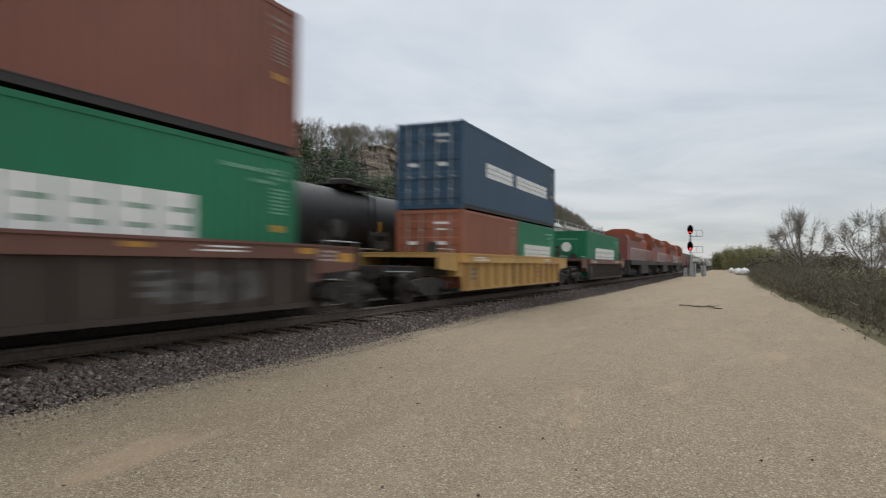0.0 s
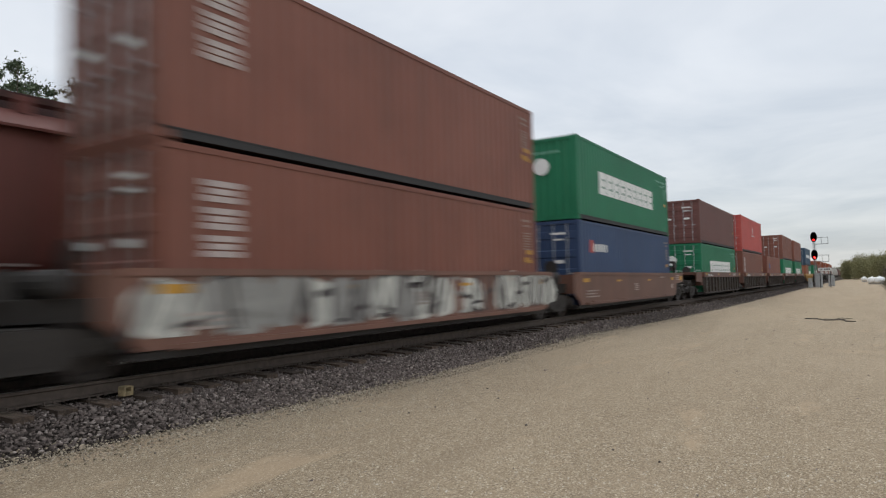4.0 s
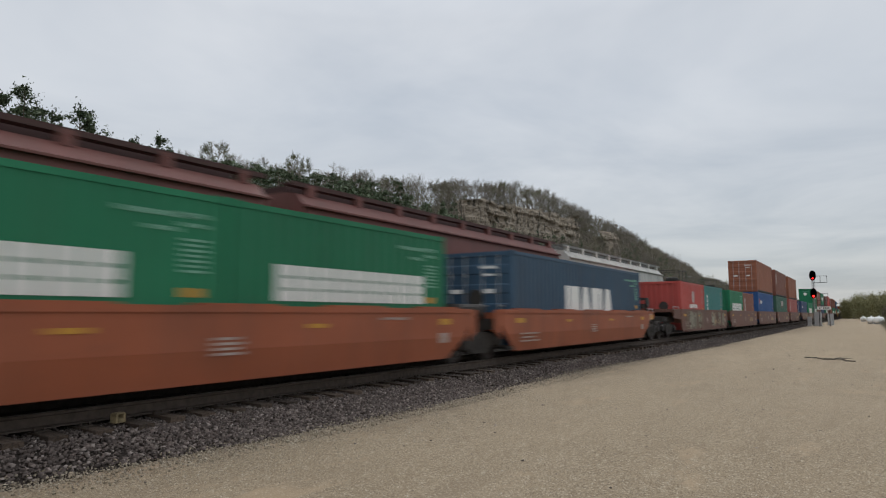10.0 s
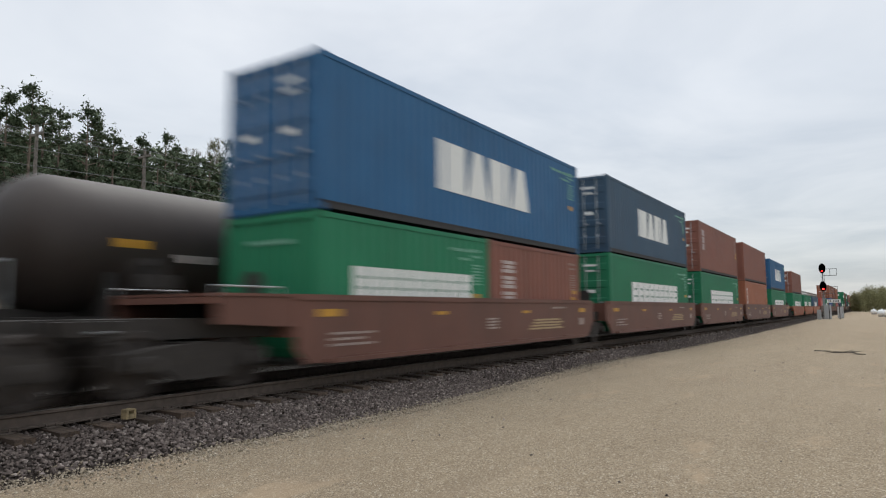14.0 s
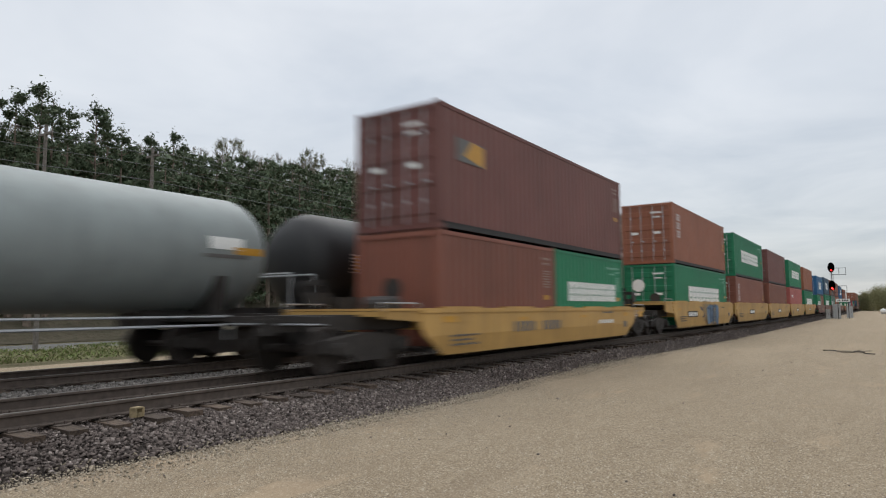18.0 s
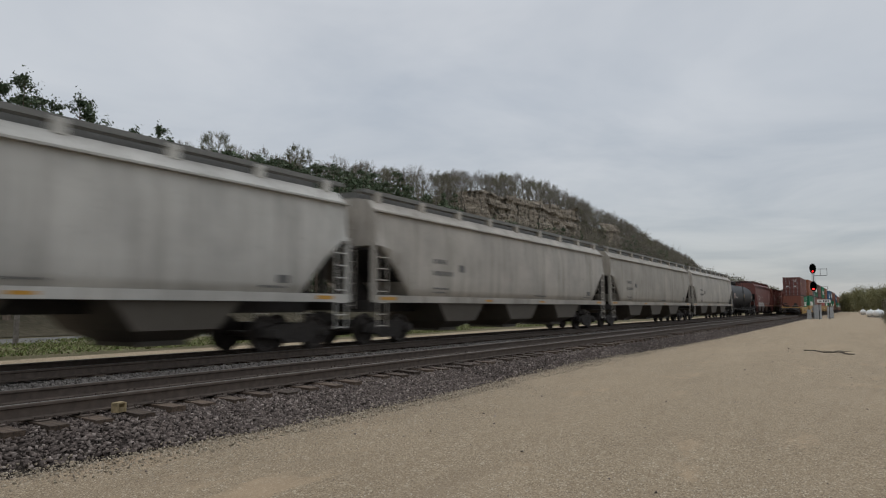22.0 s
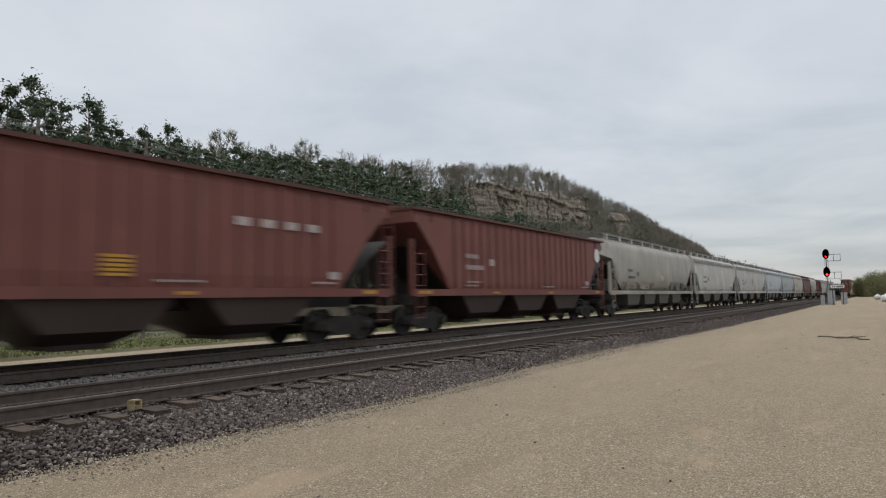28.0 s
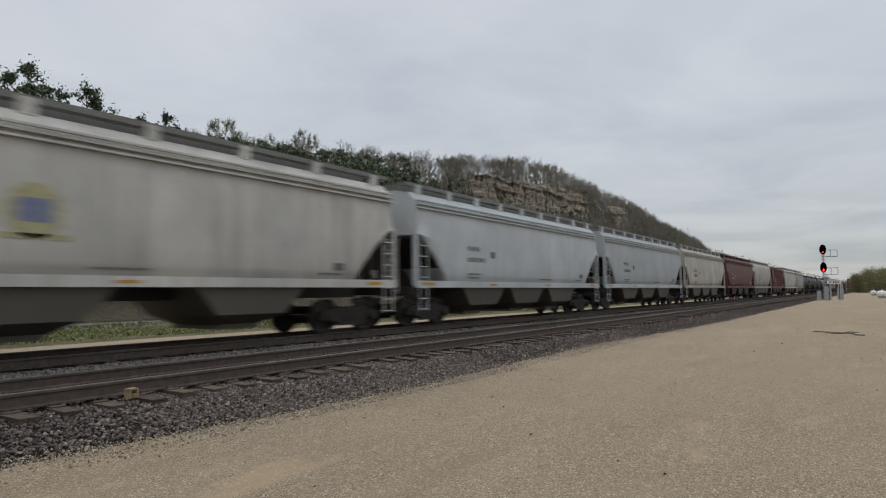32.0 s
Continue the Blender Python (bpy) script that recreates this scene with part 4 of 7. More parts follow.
for az, el in ((52.0, 14.5), (45.2, 13.8), (37.2, 12.2), (32.6, 11.8), (27.4, 11.7), (24.6, 11.2)):
    y = 118 / math.tan(radians(az))
    top = EYE_Z + math.hypot(118, y) * math.tan(radians(el))
    make_broadleaf("ridge_tree", -118, y, hill_height(-118, y), top - hill_height(-118, y), 1500, "round budding hardwood standing up from the ridge", "tree", M_BUDS, "ridge trees", 0.42, 0.24)


# ---- scrub on the bank along the lot ----
def make_scrub():
    fo = Foliage()
    for _ in range(420):
        y = 12 + 150 * rng.random() ** 1.3
        x = lot_edge(y) + 0.7 + 7 * rng.random() ** 1.3
        h = 1.2 + 1.7 * rng.random()
        z = LOT_Z - min(1.6, max(0, (x - lot_edge(y) - 0.4) * 0.28))
        if x < lot_edge(y) + 1.6:
            h *= 0.55
        for _ in range(9):
            t, r = rng.random() * 6.283, h * 0.5 * rng.random()
            fo.limb((x, y, z), (x + r * math.cos(t), y + r * math.sin(t), z + h * (0.6 + 0.4 * rng.random())), 0.018, 0.005, 3)
        c = np.array((x, y, z + h * 0.5)) + rng.normal(0, 1, (420, 3)) * np.array([0.5, 0.5, 0.24 * h])
        c[:, 2] = np.maximum(c[:, 2], z + 0.05)
        fo.blades(c[:200], 0.06)
        way = rng.normal(0, 0.5, (220, 3)) + (0, 0, 0.8)
        fo.sprays(c[200:], way / np.linalg.norm(way, axis=1)[:, None], 0.5, 0.008)
    for _ in range(260):
        y = 150 + 500 * rng.random()
        x = lot_edge(y) + 1.5 + 22 * rng.random()
        h = 3.5 + 3 * rng.random()
        c = broadleaf_into(fo, x, y, LOT_Z - 1.2, h, 150)
        fo.blades(c, 0.45)
    s = thing("roadside_scrub", "tangled grey-green scrub along the bank of the lot", "scrub", kind="stuff")
    tagged(part("stems", fo.wood_mesh("stems", M_BARK), None, s), kind="stuff")
    tagged(part("leaves", fo.leaf_mesh("leaves", M_SCRUB), None, s), kind="stuff")
    fo = Foliage()
    for _ in range(420):
        y = 650 + 1600 * rng.random()
        side = rng.random() < 0.5
        x = 8 + 160 * rng.random() if side else -24 - 40 * rng.random()
        fo.blades(broadleaf_into(fo, x, y, LOT_Z - 1, 8 + 6 * rng.random(), 110), 1.0)
    s = thing("distant_woods", "hazy olive trees far down the line", "woods", kind="stuff")
    tagged(part("trunks", fo.wood_mesh("trunks", M_BARK), None, s), kind="stuff")
    # haze down the line is put into these leaves' colour
    tagged(part("leaves", fo.leaf_mesh("leaves", M_HAZED_TREES), None, s), kind="stuff")


make_scrub()
for x, y, h in ((4.9, 57, 6.2), (8.4, 50, 5.6), (7.0, 88, 5.0), (8.6, 40, 4.6), (7.6, 33, 4.2)):
    make_broadleaf("bank_tree", x, y, LOT_Z - 0.6, h + 0.6, 3000, "thin nearly bare young tree among the scrub", "tree", M_TWIGS, "young trees on the bank", 0.36, 0.05)


def make_lot_tree(x, y, h):
    """Full round crown of young leaves down to the ground."""
    fo = Foliage()
    c = broadleaf_into(fo, 0, 0, 0, h, 8000, 0.5, True, 3)
    c[:, 2] = np.maximum(0.2, c[:, 2] - 0.6 * h * rng.random(len(c)) ** 1.3)
    fo.blades(c, 0.24, 0, 1.2)
    tree = thing("lot_end_tree", "round olive-green tree at the far end of the lot", "tree", "trees at the end of the lot")
    tree.matrix_world = pose(x, y, LOT_Z - 0.4)
    part("trunk", fo.wood_mesh("trunk", M_BARK), None, tree)
    part("crown", fo.leaf_mesh("crown", M_OLIVE), None, tree)


# azimuth to the right of the track's line, distance, elevation of the top
for az, y, el in ((-0.95, 290, 0.75), (-0.55, 282, 1.05), (-0.05, 274, 1.40), (0.4, 268, 1.60), (0.95, 262, 1.52), (1.45, 256, 1.62), (2.0, 250, 1.55), (2.6, 240, 1.6), (3.3, 225, 1.55), (1.2, 275, 1.3)):
    make_lot_tree(y * math.tan(radians(az)), y, EYE_Z - LOT_Z + 0.4 + y * math.tan(radians(el)))


def make_grass():
    n = 34000
    ys = 8 + 70 * rng.random(n) ** 1.3
    xs = -25.0 - 11 * rng.random(n) ** 1.2 - 0.4 * np.sin(ys * 0.3)
    clump = np.array([noise.noise((x * 0.3, y * 0.3, 8)) for x, y in zip(xs, ys)])
    keep = clump + 0.35 * rng.random(n) > -0.05
    xs, ys, clump = xs[keep], ys[keep], clump[keep]
    n = len(xs)
    base = np.column_stack([xs, ys, np.full(n, LOT_Z - 0.08)])
    a = rng.random(n) * 6.283
    wv = np.column_stack([np.cos(a), np.sin(a), np.zeros(n)]) * (0.02 + 0.035 * rng.random((n, 1)))
    tip = base + np.column_stack([rng.normal(0, 0.09, n), rng.normal(0, 0.09, n), 0.04 + 0.15 * rng.random(n) * (0.6 + clump)])
    fo = Foliage()
    fo.lv.append(np.stack([base - wv, base + wv, tip], 1))
    tagged(new("verge_grass", fo.leaf_mesh("verge_grass", M_BLADES)), "patchy spring grass and weeds beyond the tracks", "grass", kind="stuff")


make_grass()


# ---- pole line ----
def make_pole(y):
    p = thing("utility_pole", "slim grey wooden utility pole with a cross-arm", "utility pole", "pole line along the road")
    p.matrix_world = pose(-32, y, LOT_Z - 0.4)
    part("mast", Geo().rod((0, 0, 0), (0, 0, 10.8), 0.12, 0.075, 10), plain("grey_pole_wood", (0.17, 0.15, 0.13), 0.9, 0, 0.25), p)
    arm = part("cross_arm", Geo().box(-0.55, 0.55, -0.05, 0.05, 10.3, 10.4, 0.01), MATS["grey_pole_wood"], p)
    for x in (-0.48, 0.48):
        part("insulator", stored("insulator", lambda: Geo().lathe([(0, 0.02), (0.05, 0.05), (0.09, 0.03), (0.13, 0.045), (0.16, 0.02)], "z", 8).mesh("insulator", M_GALV)), None, arm, at=(x, 0, 10.40))


POLES = (-70, -25, 20, 65, 110, 155, 200, 245)
for y in POLES:
    make_pole(y)
make_pole(14.6)


def make_wires():
    for x, z, r in ((-32.48, 9.66, 0.011), (-31.52, 9.66, 0.011), (-31.88, 8.9, 0.012), (-31.88, 8.1, 0.014)):
        g, line = Geo(), []
        for y0, y1 in zip(POLES, POLES[1:]):
            pts = [(x, y0 + (y1 - y0) * k / 8, z - 1.6 * (k / 8) * (1 - k / 8)) for k in range(9)]
            line += pts if y1 == POLES[-1] else pts[:-1]
        g.loft([[(p[0] - r, p[1], p[2] - r * 0.6), (p[0] + r, p[1], p[2] - r * 0.6), (p[0], p[1], p[2] + r)] for p in line])
        thing("overhead_wire", "thin grey overhead wire slung between the poles", "wire", "overhead wires", shape=g, material=plain("wire_grey", (0.12, 0.12, 0.12), 0.6))


make_wires()


# ---- signal and lineside things ----
M_DARK_GALV = plain("weathered_galvanised_steel", (0.16, 0.16, 0.165), 0.6, 0.3)


def make_signal(x, y):
    s = thing("railway_signal", "tall silver signal mast with two red-lit black heads", "railway signal")
    s.matrix_world = pose(x, y, LOT_Z)
    part("mast", Geo().rod((0, 0, 0), (0, 0, 8.0), 0.075, 0.06, 10), M_GALV, s)
    part("footing", Geo().box(-0.35, 0.35, -0.35, 0.35, -0.1, 0.25, 0.05), plain("footing_concrete", (0.4, 0.39, 0.37), 0.9), s)
    for z, lens in ((7.32, M_RED_DIM), (4.72, M_RED_LAMP)):
        ring = [(0.44 * math.cos(t), 0.74 * math.sin(t)) for t in [2 * math.pi * i / 20 for i in range(20)]]
        ring = [(a, b + z) for a, b in ring]
        head = part("signal_head", Geo().prism(ring, -0.30, -0.26).prism([(a * 0.6, (b - z) * 0.75 + z) for a, b in ring], -0.26, 0.12), M_STEEL_DARK, s, "black oval signal head")
        for dz in (0.40, 0.0, -0.40):
            lit = dz < -0.1
            part("lens", Geo().lathe([(-0.325, 0.10), (-0.30, 0.115), (-0.28, 0.115)], "y", 14, (0, 0, z + dz)), lens if lit else plain("dark_lens", (0.02, 0.02, 0.02), 0.15), head, "lit red lens" if lit else "dark unlit lens")
            g = Geo()
            for i in range(7):
                t0, t1 = math.pi * i / 7, math.pi * (i + 1) / 7
                pts = [(0.13 * math.cos(t), 0.13 * math.sin(t)) for t in (t0, t1)]
                g.add([(pts[0][0], -0.30, z + dz + pts[0][1]), (pts[1][0], -0.30, z + dz + pts[1][1]), (pts[1][0], -0.52, z + dz + pts[1][1] + 0.01), (pts[0][0], -0.52, z + dz + pts[0][1] + 0.01),
                       (pts[0][0] * 0.93, -0.30, z + dz + pts[0][1] * 0.93), (pts[1][0] * 0.93, -0.30, z + dz + pts[1][1] * 0.93), (pts[1][0] * 0.93, -0.52, z + dz + pts[1][1] * 0.93), (pts[0][0] * 0.93, -0.52, z + dz + pts[0][1] * 0.93)],
                      [(0, 1, 2, 3), (7, 6, 5, 4), (3, 2, 6, 7)])
            part("visor", g, M_STEEL_DARK, head)
        plat = part("platform", Geo().box(0.1, 1.75, 0.05, 0.65, z - 1.05, z - 1.0), M_DARK_GALV, s, "grated service platform")
        g = Geo()
        for zz in (z - 0.05,):
            g.rod((0.2, 0.65, zz), (1.75, 0.65, zz), 0.03).rod((1.75, 0.05, zz), (1.75, 0.65, zz), 0.03)
        for xx in (0.9, 1.75):
            g.rod((xx, 0.65, z - 1.0), (xx, 0.65, z - 0.05), 0.03)
        part("guard_rail", g, M_DARK_GALV, plat)
    g = Geo()
    for xx in (-0.2, 0.2):
        g.rod((xx, 0.25, 0.2), (xx, 0.25, 7.6), 0.02)
    for k in range(24):
        g.rod((-0.2, 0.25, 0.4 + 0.3 * k), (0.2, 0.25, 0.4 + 0.3 * k), 0.012)
    part("ladder", g, M_GALV, s)


make_signal(-5.85, 110)


def make_signal(x, y):
    s = thing("railway_signal", "tall silver signal mast with two red-lit black heads", "railway signal")
    s.matrix_world = pose(x, y, LOT_Z)
    part("mast", Geo().rod((0, 0, 0), (0, 0, 8.0), 0.075, 0.06, 10), M_GALV, s)
    part("footing", Geo().box(-0.35, 0.35, -0.35, 0.35, -0.1, 0.25, 0.05), plain("footing_concrete", (0.4, 0.39, 0.37), 0.9), s)
    for z, lens in ((7.32, M_RED_DIM), (4.72, M_RED_LAMP)):
        ring = [(0.44 * math.cos(t), 0.74 * math.sin(t)) for t in [2 * math.pi * i / 20 for i in range(20)]]
        ring = [(a, b + z) for a, b in ring]
        head = part("signal_head", Geo().prism(ring, -0.30, -0.26).prism([(a * 0.6, (b - z) * 0.75 + z) for a, b in ring], -0.26, 0.12), M_STEEL_DARK, s, "black oval signal head")
        for dz in (0.40, 0.0, -0.40):
            lit = dz < -0.1
            part("lens", Geo().lathe([(-0.325, 0.10), (-0.30, 0.115), (-0.28, 0.115)], "y", 14, (0, 0, z + dz)), lens if lit else plain("dark_lens", (0.02, 0.02, 0.02), 0.15), head, "lit red lens" if lit else "dark unlit lens")
            g = Geo()
            for i in range(7):
                t0, t1 = math.pi * i / 7, math.pi * (i + 1) / 7
                pts = [(0.13 * math.cos(t), 0.13 * math.sin(t)) for t in (t0, t1)]
                g.add([(pts[0][0], -0.30, z + dz + pts[0][1]), (pts[1][0], -0.30, z + dz + pts[1][1]), (pts[1][0], -0.52, z + dz + pts[1][1] + 0.01), (pts[0][0], -0.52, z + dz + pts[0][1] + 0.01),
                       (pts[0][0] * 0.93, -0.30, z + dz + pts[0][1] * 0.93), (pts[1][0] * 0.93, -0.30, z + dz + pts[1][1] * 0.93), (pts[1][0] * 0.93, -0.52, z + dz + pts[1][1] * 0.93), (pts[0][0] * 0.93, -0.52, z + dz + pts[0][1] * 0.93)],
                      [(0, 1, 2, 3), (7, 6, 5, 4), (3, 2, 6, 7)])
            part("visor", g, M_STEEL_DARK, head)
        plat = part("platform", Geo().box(0.1, 1.75, 0.05, 0.65, z - 1.05, z - 1.0), M_DARK_GALV, s, "grated service platform")
        g = Geo()
        for zz in (z - 0.05,):
            g.rod((0.2, 0.65, zz), (1.75, 0.65, zz), 0.03).rod((1.75, 0.05, zz), (1.75, 0.65, zz), 0.03)
        for xx in (0.9, 1.75):
            g.rod((xx, 0.65, z - 1.0), (xx, 0.65, z - 0.05), 0.03)
        part("guard_rail", g, M_DARK_GALV, plat)
    g = Geo()
    for xx in (-0.2, 0.2):
        g.rod((xx, 0.25, 0.2), (xx, 0.25, 7.6), 0.02)
    for k in range(24):
        g.rod((-0.2, 0.25, 0.4 + 0.3 * k), (0.2, 0.25, 0.4 + 0.3 * k), 0.012)
    part("ladder", g, M_GALV, s)


make_signal(-5.85, 110)


M_ALU = plain("pale_aluminium_sheet", (0.50, 0.50, 0.49), 0.55, 0.15, 0.1)


def make_cabinet(x, y, w, d, h):
    c = thing("relay_cabinet", "silver aluminium relay cabinet beside the signal", "cabinet", "relay cabinets")
    c.matrix_world = pose(x, y, LOT_Z)
    part("body", Geo().box(-w / 2, w / 2, -d / 2, d / 2, 0.12, h, 0.02), M_GALV, c)
    part("roof", Geo().box(-w / 2 - 0.06, w / 2 + 0.06, -d / 2 - 0.06, d / 2 + 0.06, h, h + 0.05, 0.03), M_GALV, c)
    door = part("door", Geo().box(-w / 2 + 0.06, w / 2 - 0.06, -d / 2 - 0.03, -d / 2 - 0.003, 0.2, h - 0.08, 0.005), M_GALV, c)
    part("handle", Geo().box(w / 2 - 0.2, w / 2 - 0.16, -d / 2 - 0.07, -d / 2 - 0.03, h * 0.45, h * 0.58), M_STEEL_DARK, door)
    part("plinth", Geo().box(-w / 2 - 0.05, w / 2 + 0.05, -d / 2 - 0.05, d / 2 + 0.05, 0, 0.12), plain("footing_concrete", (0.4, 0.39, 0.37), 0.9), c)


make_cabinet(-5.35, 107.5, 0.9, 0.7, 2.0)
make_cabinet(-4.1, 116, 0.8, 0.6, 1.7)
make_cabinet(-6.3, 105.5, 0.5, 0.45, 1.3)


def make_sign():
    s = thing("location_sign", "white lineside name board on two dark posts", "sign")
    s.matrix_world = pose(-4.45, 105.5, LOT_Z)
    for x in (-0.62, 0.62):
        part("post", Geo().rod((x, 0, 0), (x, 0, 2.75), 0.045, 0.045, 8), M_STEEL_DARK, s)
    board = part("board", Geo().box(-0.82, 0.82, -0.09, -0.05, 2.32, 2.75, 0.01), SIGN_WHITE, s)
    for i, (x, w) in enumerate(((-0.62, 0.12), (-0.42, 0.12), (-0.1, 0.16), (0.1, 0.16), (0.3, 0.16), (0.5, 0.16))):
        part("lettering", Geo().box(x, x + w * 0.8, -0.096, -0.0905, 2.43, 2.64), M_STEEL_DARK, board, "dark illegible lettering bar")


make_sign()


def make_propane_tank(x, y, turn, r, l):
    t = thing("propane_tank", "white horizontal gas storage tank on low saddles", "gas tank", "gas tanks beside the lot")
    t.matrix_world = pose(x, y, LOT_Z, 0, 0, turn)
    w = plain("white_tank_enamel", (0.80, 0.80, 0.79), 0.35, 0, 0.04)
    st = [(-l / 2 - r * 0.55 * math.cos(a), r * math.sin(a)) for a in (0.15, 0.5, 0.9, 1.3)] + [(-l / 2, r), (l / 2, r)] + [(l / 2 + r * 0.55 * math.cos(a), r * math.sin(a)) for a in (1.3, 0.9, 0.5, 0.15)]
    part("shell", Geo().lathe(st, "x", 24, (0, 0, r + 0.22)), w, t, smooth=True)
    part("valve_dome", Geo().lathe([(2 * r + 0.18, 0.15), (2 * r + 0.34, 0.15), (2 * r + 0.40, 0.08)], "z", 12), w, t)
    for s in (-1, 1):
        part("saddle", Geo().box(s * l * 0.3 - 0.12, s * l * 0.3 + 0.12, -r * 0.8, r * 0.8, 0, 0.4), plain("footing_concrete", (0.4, 0.39, 0.37), 0.9), t)


make_propane_tank(1.25, 133, 70, 0.50, 1.6)
make_propane_tank(2.25, 130, 66, 0.52, 1.6)
make_propane_tank(0.15, 176, 75, 0.45, 1.3)


def make_branch():
    g = Geo()
    pts = [(-1.95, 28.8), (-1.55, 28.45), (-1.3, 28.2), (-1.0, 28.0), (-0.75, 28.2), (-0.6, 27.7), (-0.3, 27.3)]
    for i, ((x0, y0), (x1, y1)) in enumerate(zip(pts, pts[1:])):
        g.rod((x0, y0, LOT_Z + 0.035 + 0.02 * math.sin(i * 2.1)), (x1, y1, LOT_Z + 0.035 + 0.02 * math.sin(i * 2.1 + 2.1)), 0.022, 0.018, 6)
    for x, y, dx, dy, dz in ((-1.3, 28.2, 0.3, -0.3, 0.05), (-0.95, 28.0, 0.25, 0.2, 0.16), (-0.75, 28.2, 0.35, -0.15, 0.12), (-0.6, 27.7, -0.5, 0.05, 0.02), (-1.55, 28.45, -0.2, -0.35, 0.03)):
        g.rod((x, y, LOT_Z + 0.06), (x + dx, y + dy, LOT_Z + 0.05 + 0.4 * dz), 0.016, 0.006, 5)
    thing("fallen_branch", "dry dark branch lying on the gravel lot", "branch", shape=g, material=M_STICK)


make_branch()


# ---- rolling stock ----
NEAR_CARS, FAR_CARS = [], []  # (thing, place along its train at the start, height)


def add_truck(parent, y, wheel_r=0.46, axle=0.89):
    """Three-piece freight truck: bolster, two cast side frames, two wheelsets."""
    def side(s):
        g = Geo()
        ring = [(-1.25, 0.42), (-1.2, 0.62), (-0.95, 0.66), (-0.45, 0.72), (0.45, 0.72), (0.95, 0.66), (1.2, 0.62), (1.25, 0.42), (1.05, 0.36), (0.75, 0.42), (0.42, 0.22), (-0.42, 0.22), (-0.75, 0.42), (-1.05, 0.36)]
        g.prism(ring, s * 0.93, s * 1.07, "x")
        for yy in (-axle, axle):
            g.lathe([(s * 1.0, 0.13), (s * 1.16, 0.13), (s * 1.18, 0.09)], "x", 10, (0, yy, 0.46))
        for k in (-0.2, 0, 0.2):
            g.lathe([(0.30, 0.075), (0.62, 0.075)], "z", 8, (s * 1.02, k, 0))
        return g
    def wheelset():
        g = Geo().rod((-1.05, 0, 0.46), (1.05, 0, 0.46), 0.08, 0.08, 8)
        for s in (-1, 1):
            g.lathe([(s * 0.68, 0.30), (s * 0.68, wheel_r + 0.028), (s * 0.71, wheel_r + 0.028), (s * 0.72, wheel_r), (s * 0.82, wheel_r - 0.004), (s * 0.82, 0.38), (s * 0.77, 0.34), (s * 0.77, 0.15), (s * 0.84, 0.12)], "x", 14, (0, 0, 0.46))
        return g
    bol = part("truck", stored("bolster", lambda: Geo().box(-1.05, 1.05, -0.2, 0.2, 0.42, 0.74, 0.03).lathe([(0.74, 0.35), (0.82, 0.35)], "z", 12).mesh("truck", M_TRUCK)), None, parent, "dusty black freight truck", at=(0, y, 0))
    for s in (-1, 1):
        part("side_frame", stored(("side_frame", s), lambda: side(s).mesh("side_frame", M_TRUCK)), None, bol)
        part("wheelset", stored("wheelset", lambda: wheelset().mesh("wheelset", M_WHEEL)), None, bol, "steel wheelset with worn treads", at=(0, s * axle, 0))
    return bol


def add_coupler(parent, y, way):
    def make():
        return Geo().box(-0.09, 0.09, -0.55, 0.0, 0.78, 0.96, 0.02).box(-0.16, 0.16, 0.0, 0.28, 0.72, 1.02, 0.06).rod((0.25, -0.3, 0.75), (0.1, 0.1, 0.45), 0.03, 0.03, 6)
    part("coupler", stored("coupler", lambda: make().mesh("coupler", M_STEEL_DARK)), None, parent, at=pose(0, y, 0, 0, 0, 0 if way > 0 else 180))


# -- containers --
def corrugated(length, height, inset, pitch=0.28, deep=0.018):
    """One side wall's pressed steel sheet in the plane x = 0, ribs standing out to x = 0."""
    g = Geo()
    n = int((length - 2 * inset) / pitch)
    pitch = (length - 2 * inset) / n
    y = -length / 2 + inset
    pts = []
    for k in range(n):
        pts += [(0, y), (0, y + pitch * 0.30), (-deep, y + pitch * 0.5), (-deep, y + pitch * 0.80)]
        y += pitch
    pts.append((0, y))
    verts = [(x, yy, z) for z in (0.16, height - 0.10) for x, yy in pts]
    m = len(pts)
    g.add(verts, [(i, i + 1, m + i + 1, m + i) for i in range(m - 1)])
    return g


def container_frame(length, height):
    g = Geo()
    w = 1.219
    for sx in (-1, 1):
        g.box(sx * w - (0.06 if sx > 0 else 0), sx * w + (0.06 if sx < 0 else 0), -length / 2, length / 2, height - 0.10, height - 0.008)
        for sy in (-1, 1):
            x0, x1 = sorted((sx * w, sx * (w - 0.16)))
            y0, y1 = sorted((sy * length / 2, sy * (length / 2 - 0.14)))
            g.box(x0, x1, y0, y1, 0.0, height)
    for sy in (-1, 1):
        y0, y1 = sorted((sy * length / 2, sy * (length / 2 - 0.12)))
        g.box(-w, w, y0, y1, 0, 0.16)
        g.box(-w, w, y0, y1, height - 0.12, height)
    return g


def block_letters(widths, height, gap, slots):
    """Plain lettering blocks along y from 0, standing on z = 0; slots: with two slits in each."""
    shapes, y = [], 0.0
    for w in widths:
        g = Geo()
        if slots and w > 0.3:
            edges = [0, 0.28 * height, 0.38 * height, 0.62 * height, 0.72 * height, height]
            for k in (0, 2, 4):
                g.box(0, 0.004, y, y + w, edges[k], edges[k + 1])
            for k in (1, 3):
                g.box(0, 0.004, y, y + w * 0.46, edges[k], edges[k + 1])
                g.box(0, 0.004, y + w * 0.84, y + w, edges[k], edges[k + 1])
        else:
            g.box(0, 0.004, y, y + w, 0, height)
        shapes.append(g)
        y += w + gap
    return shapes, y - gap


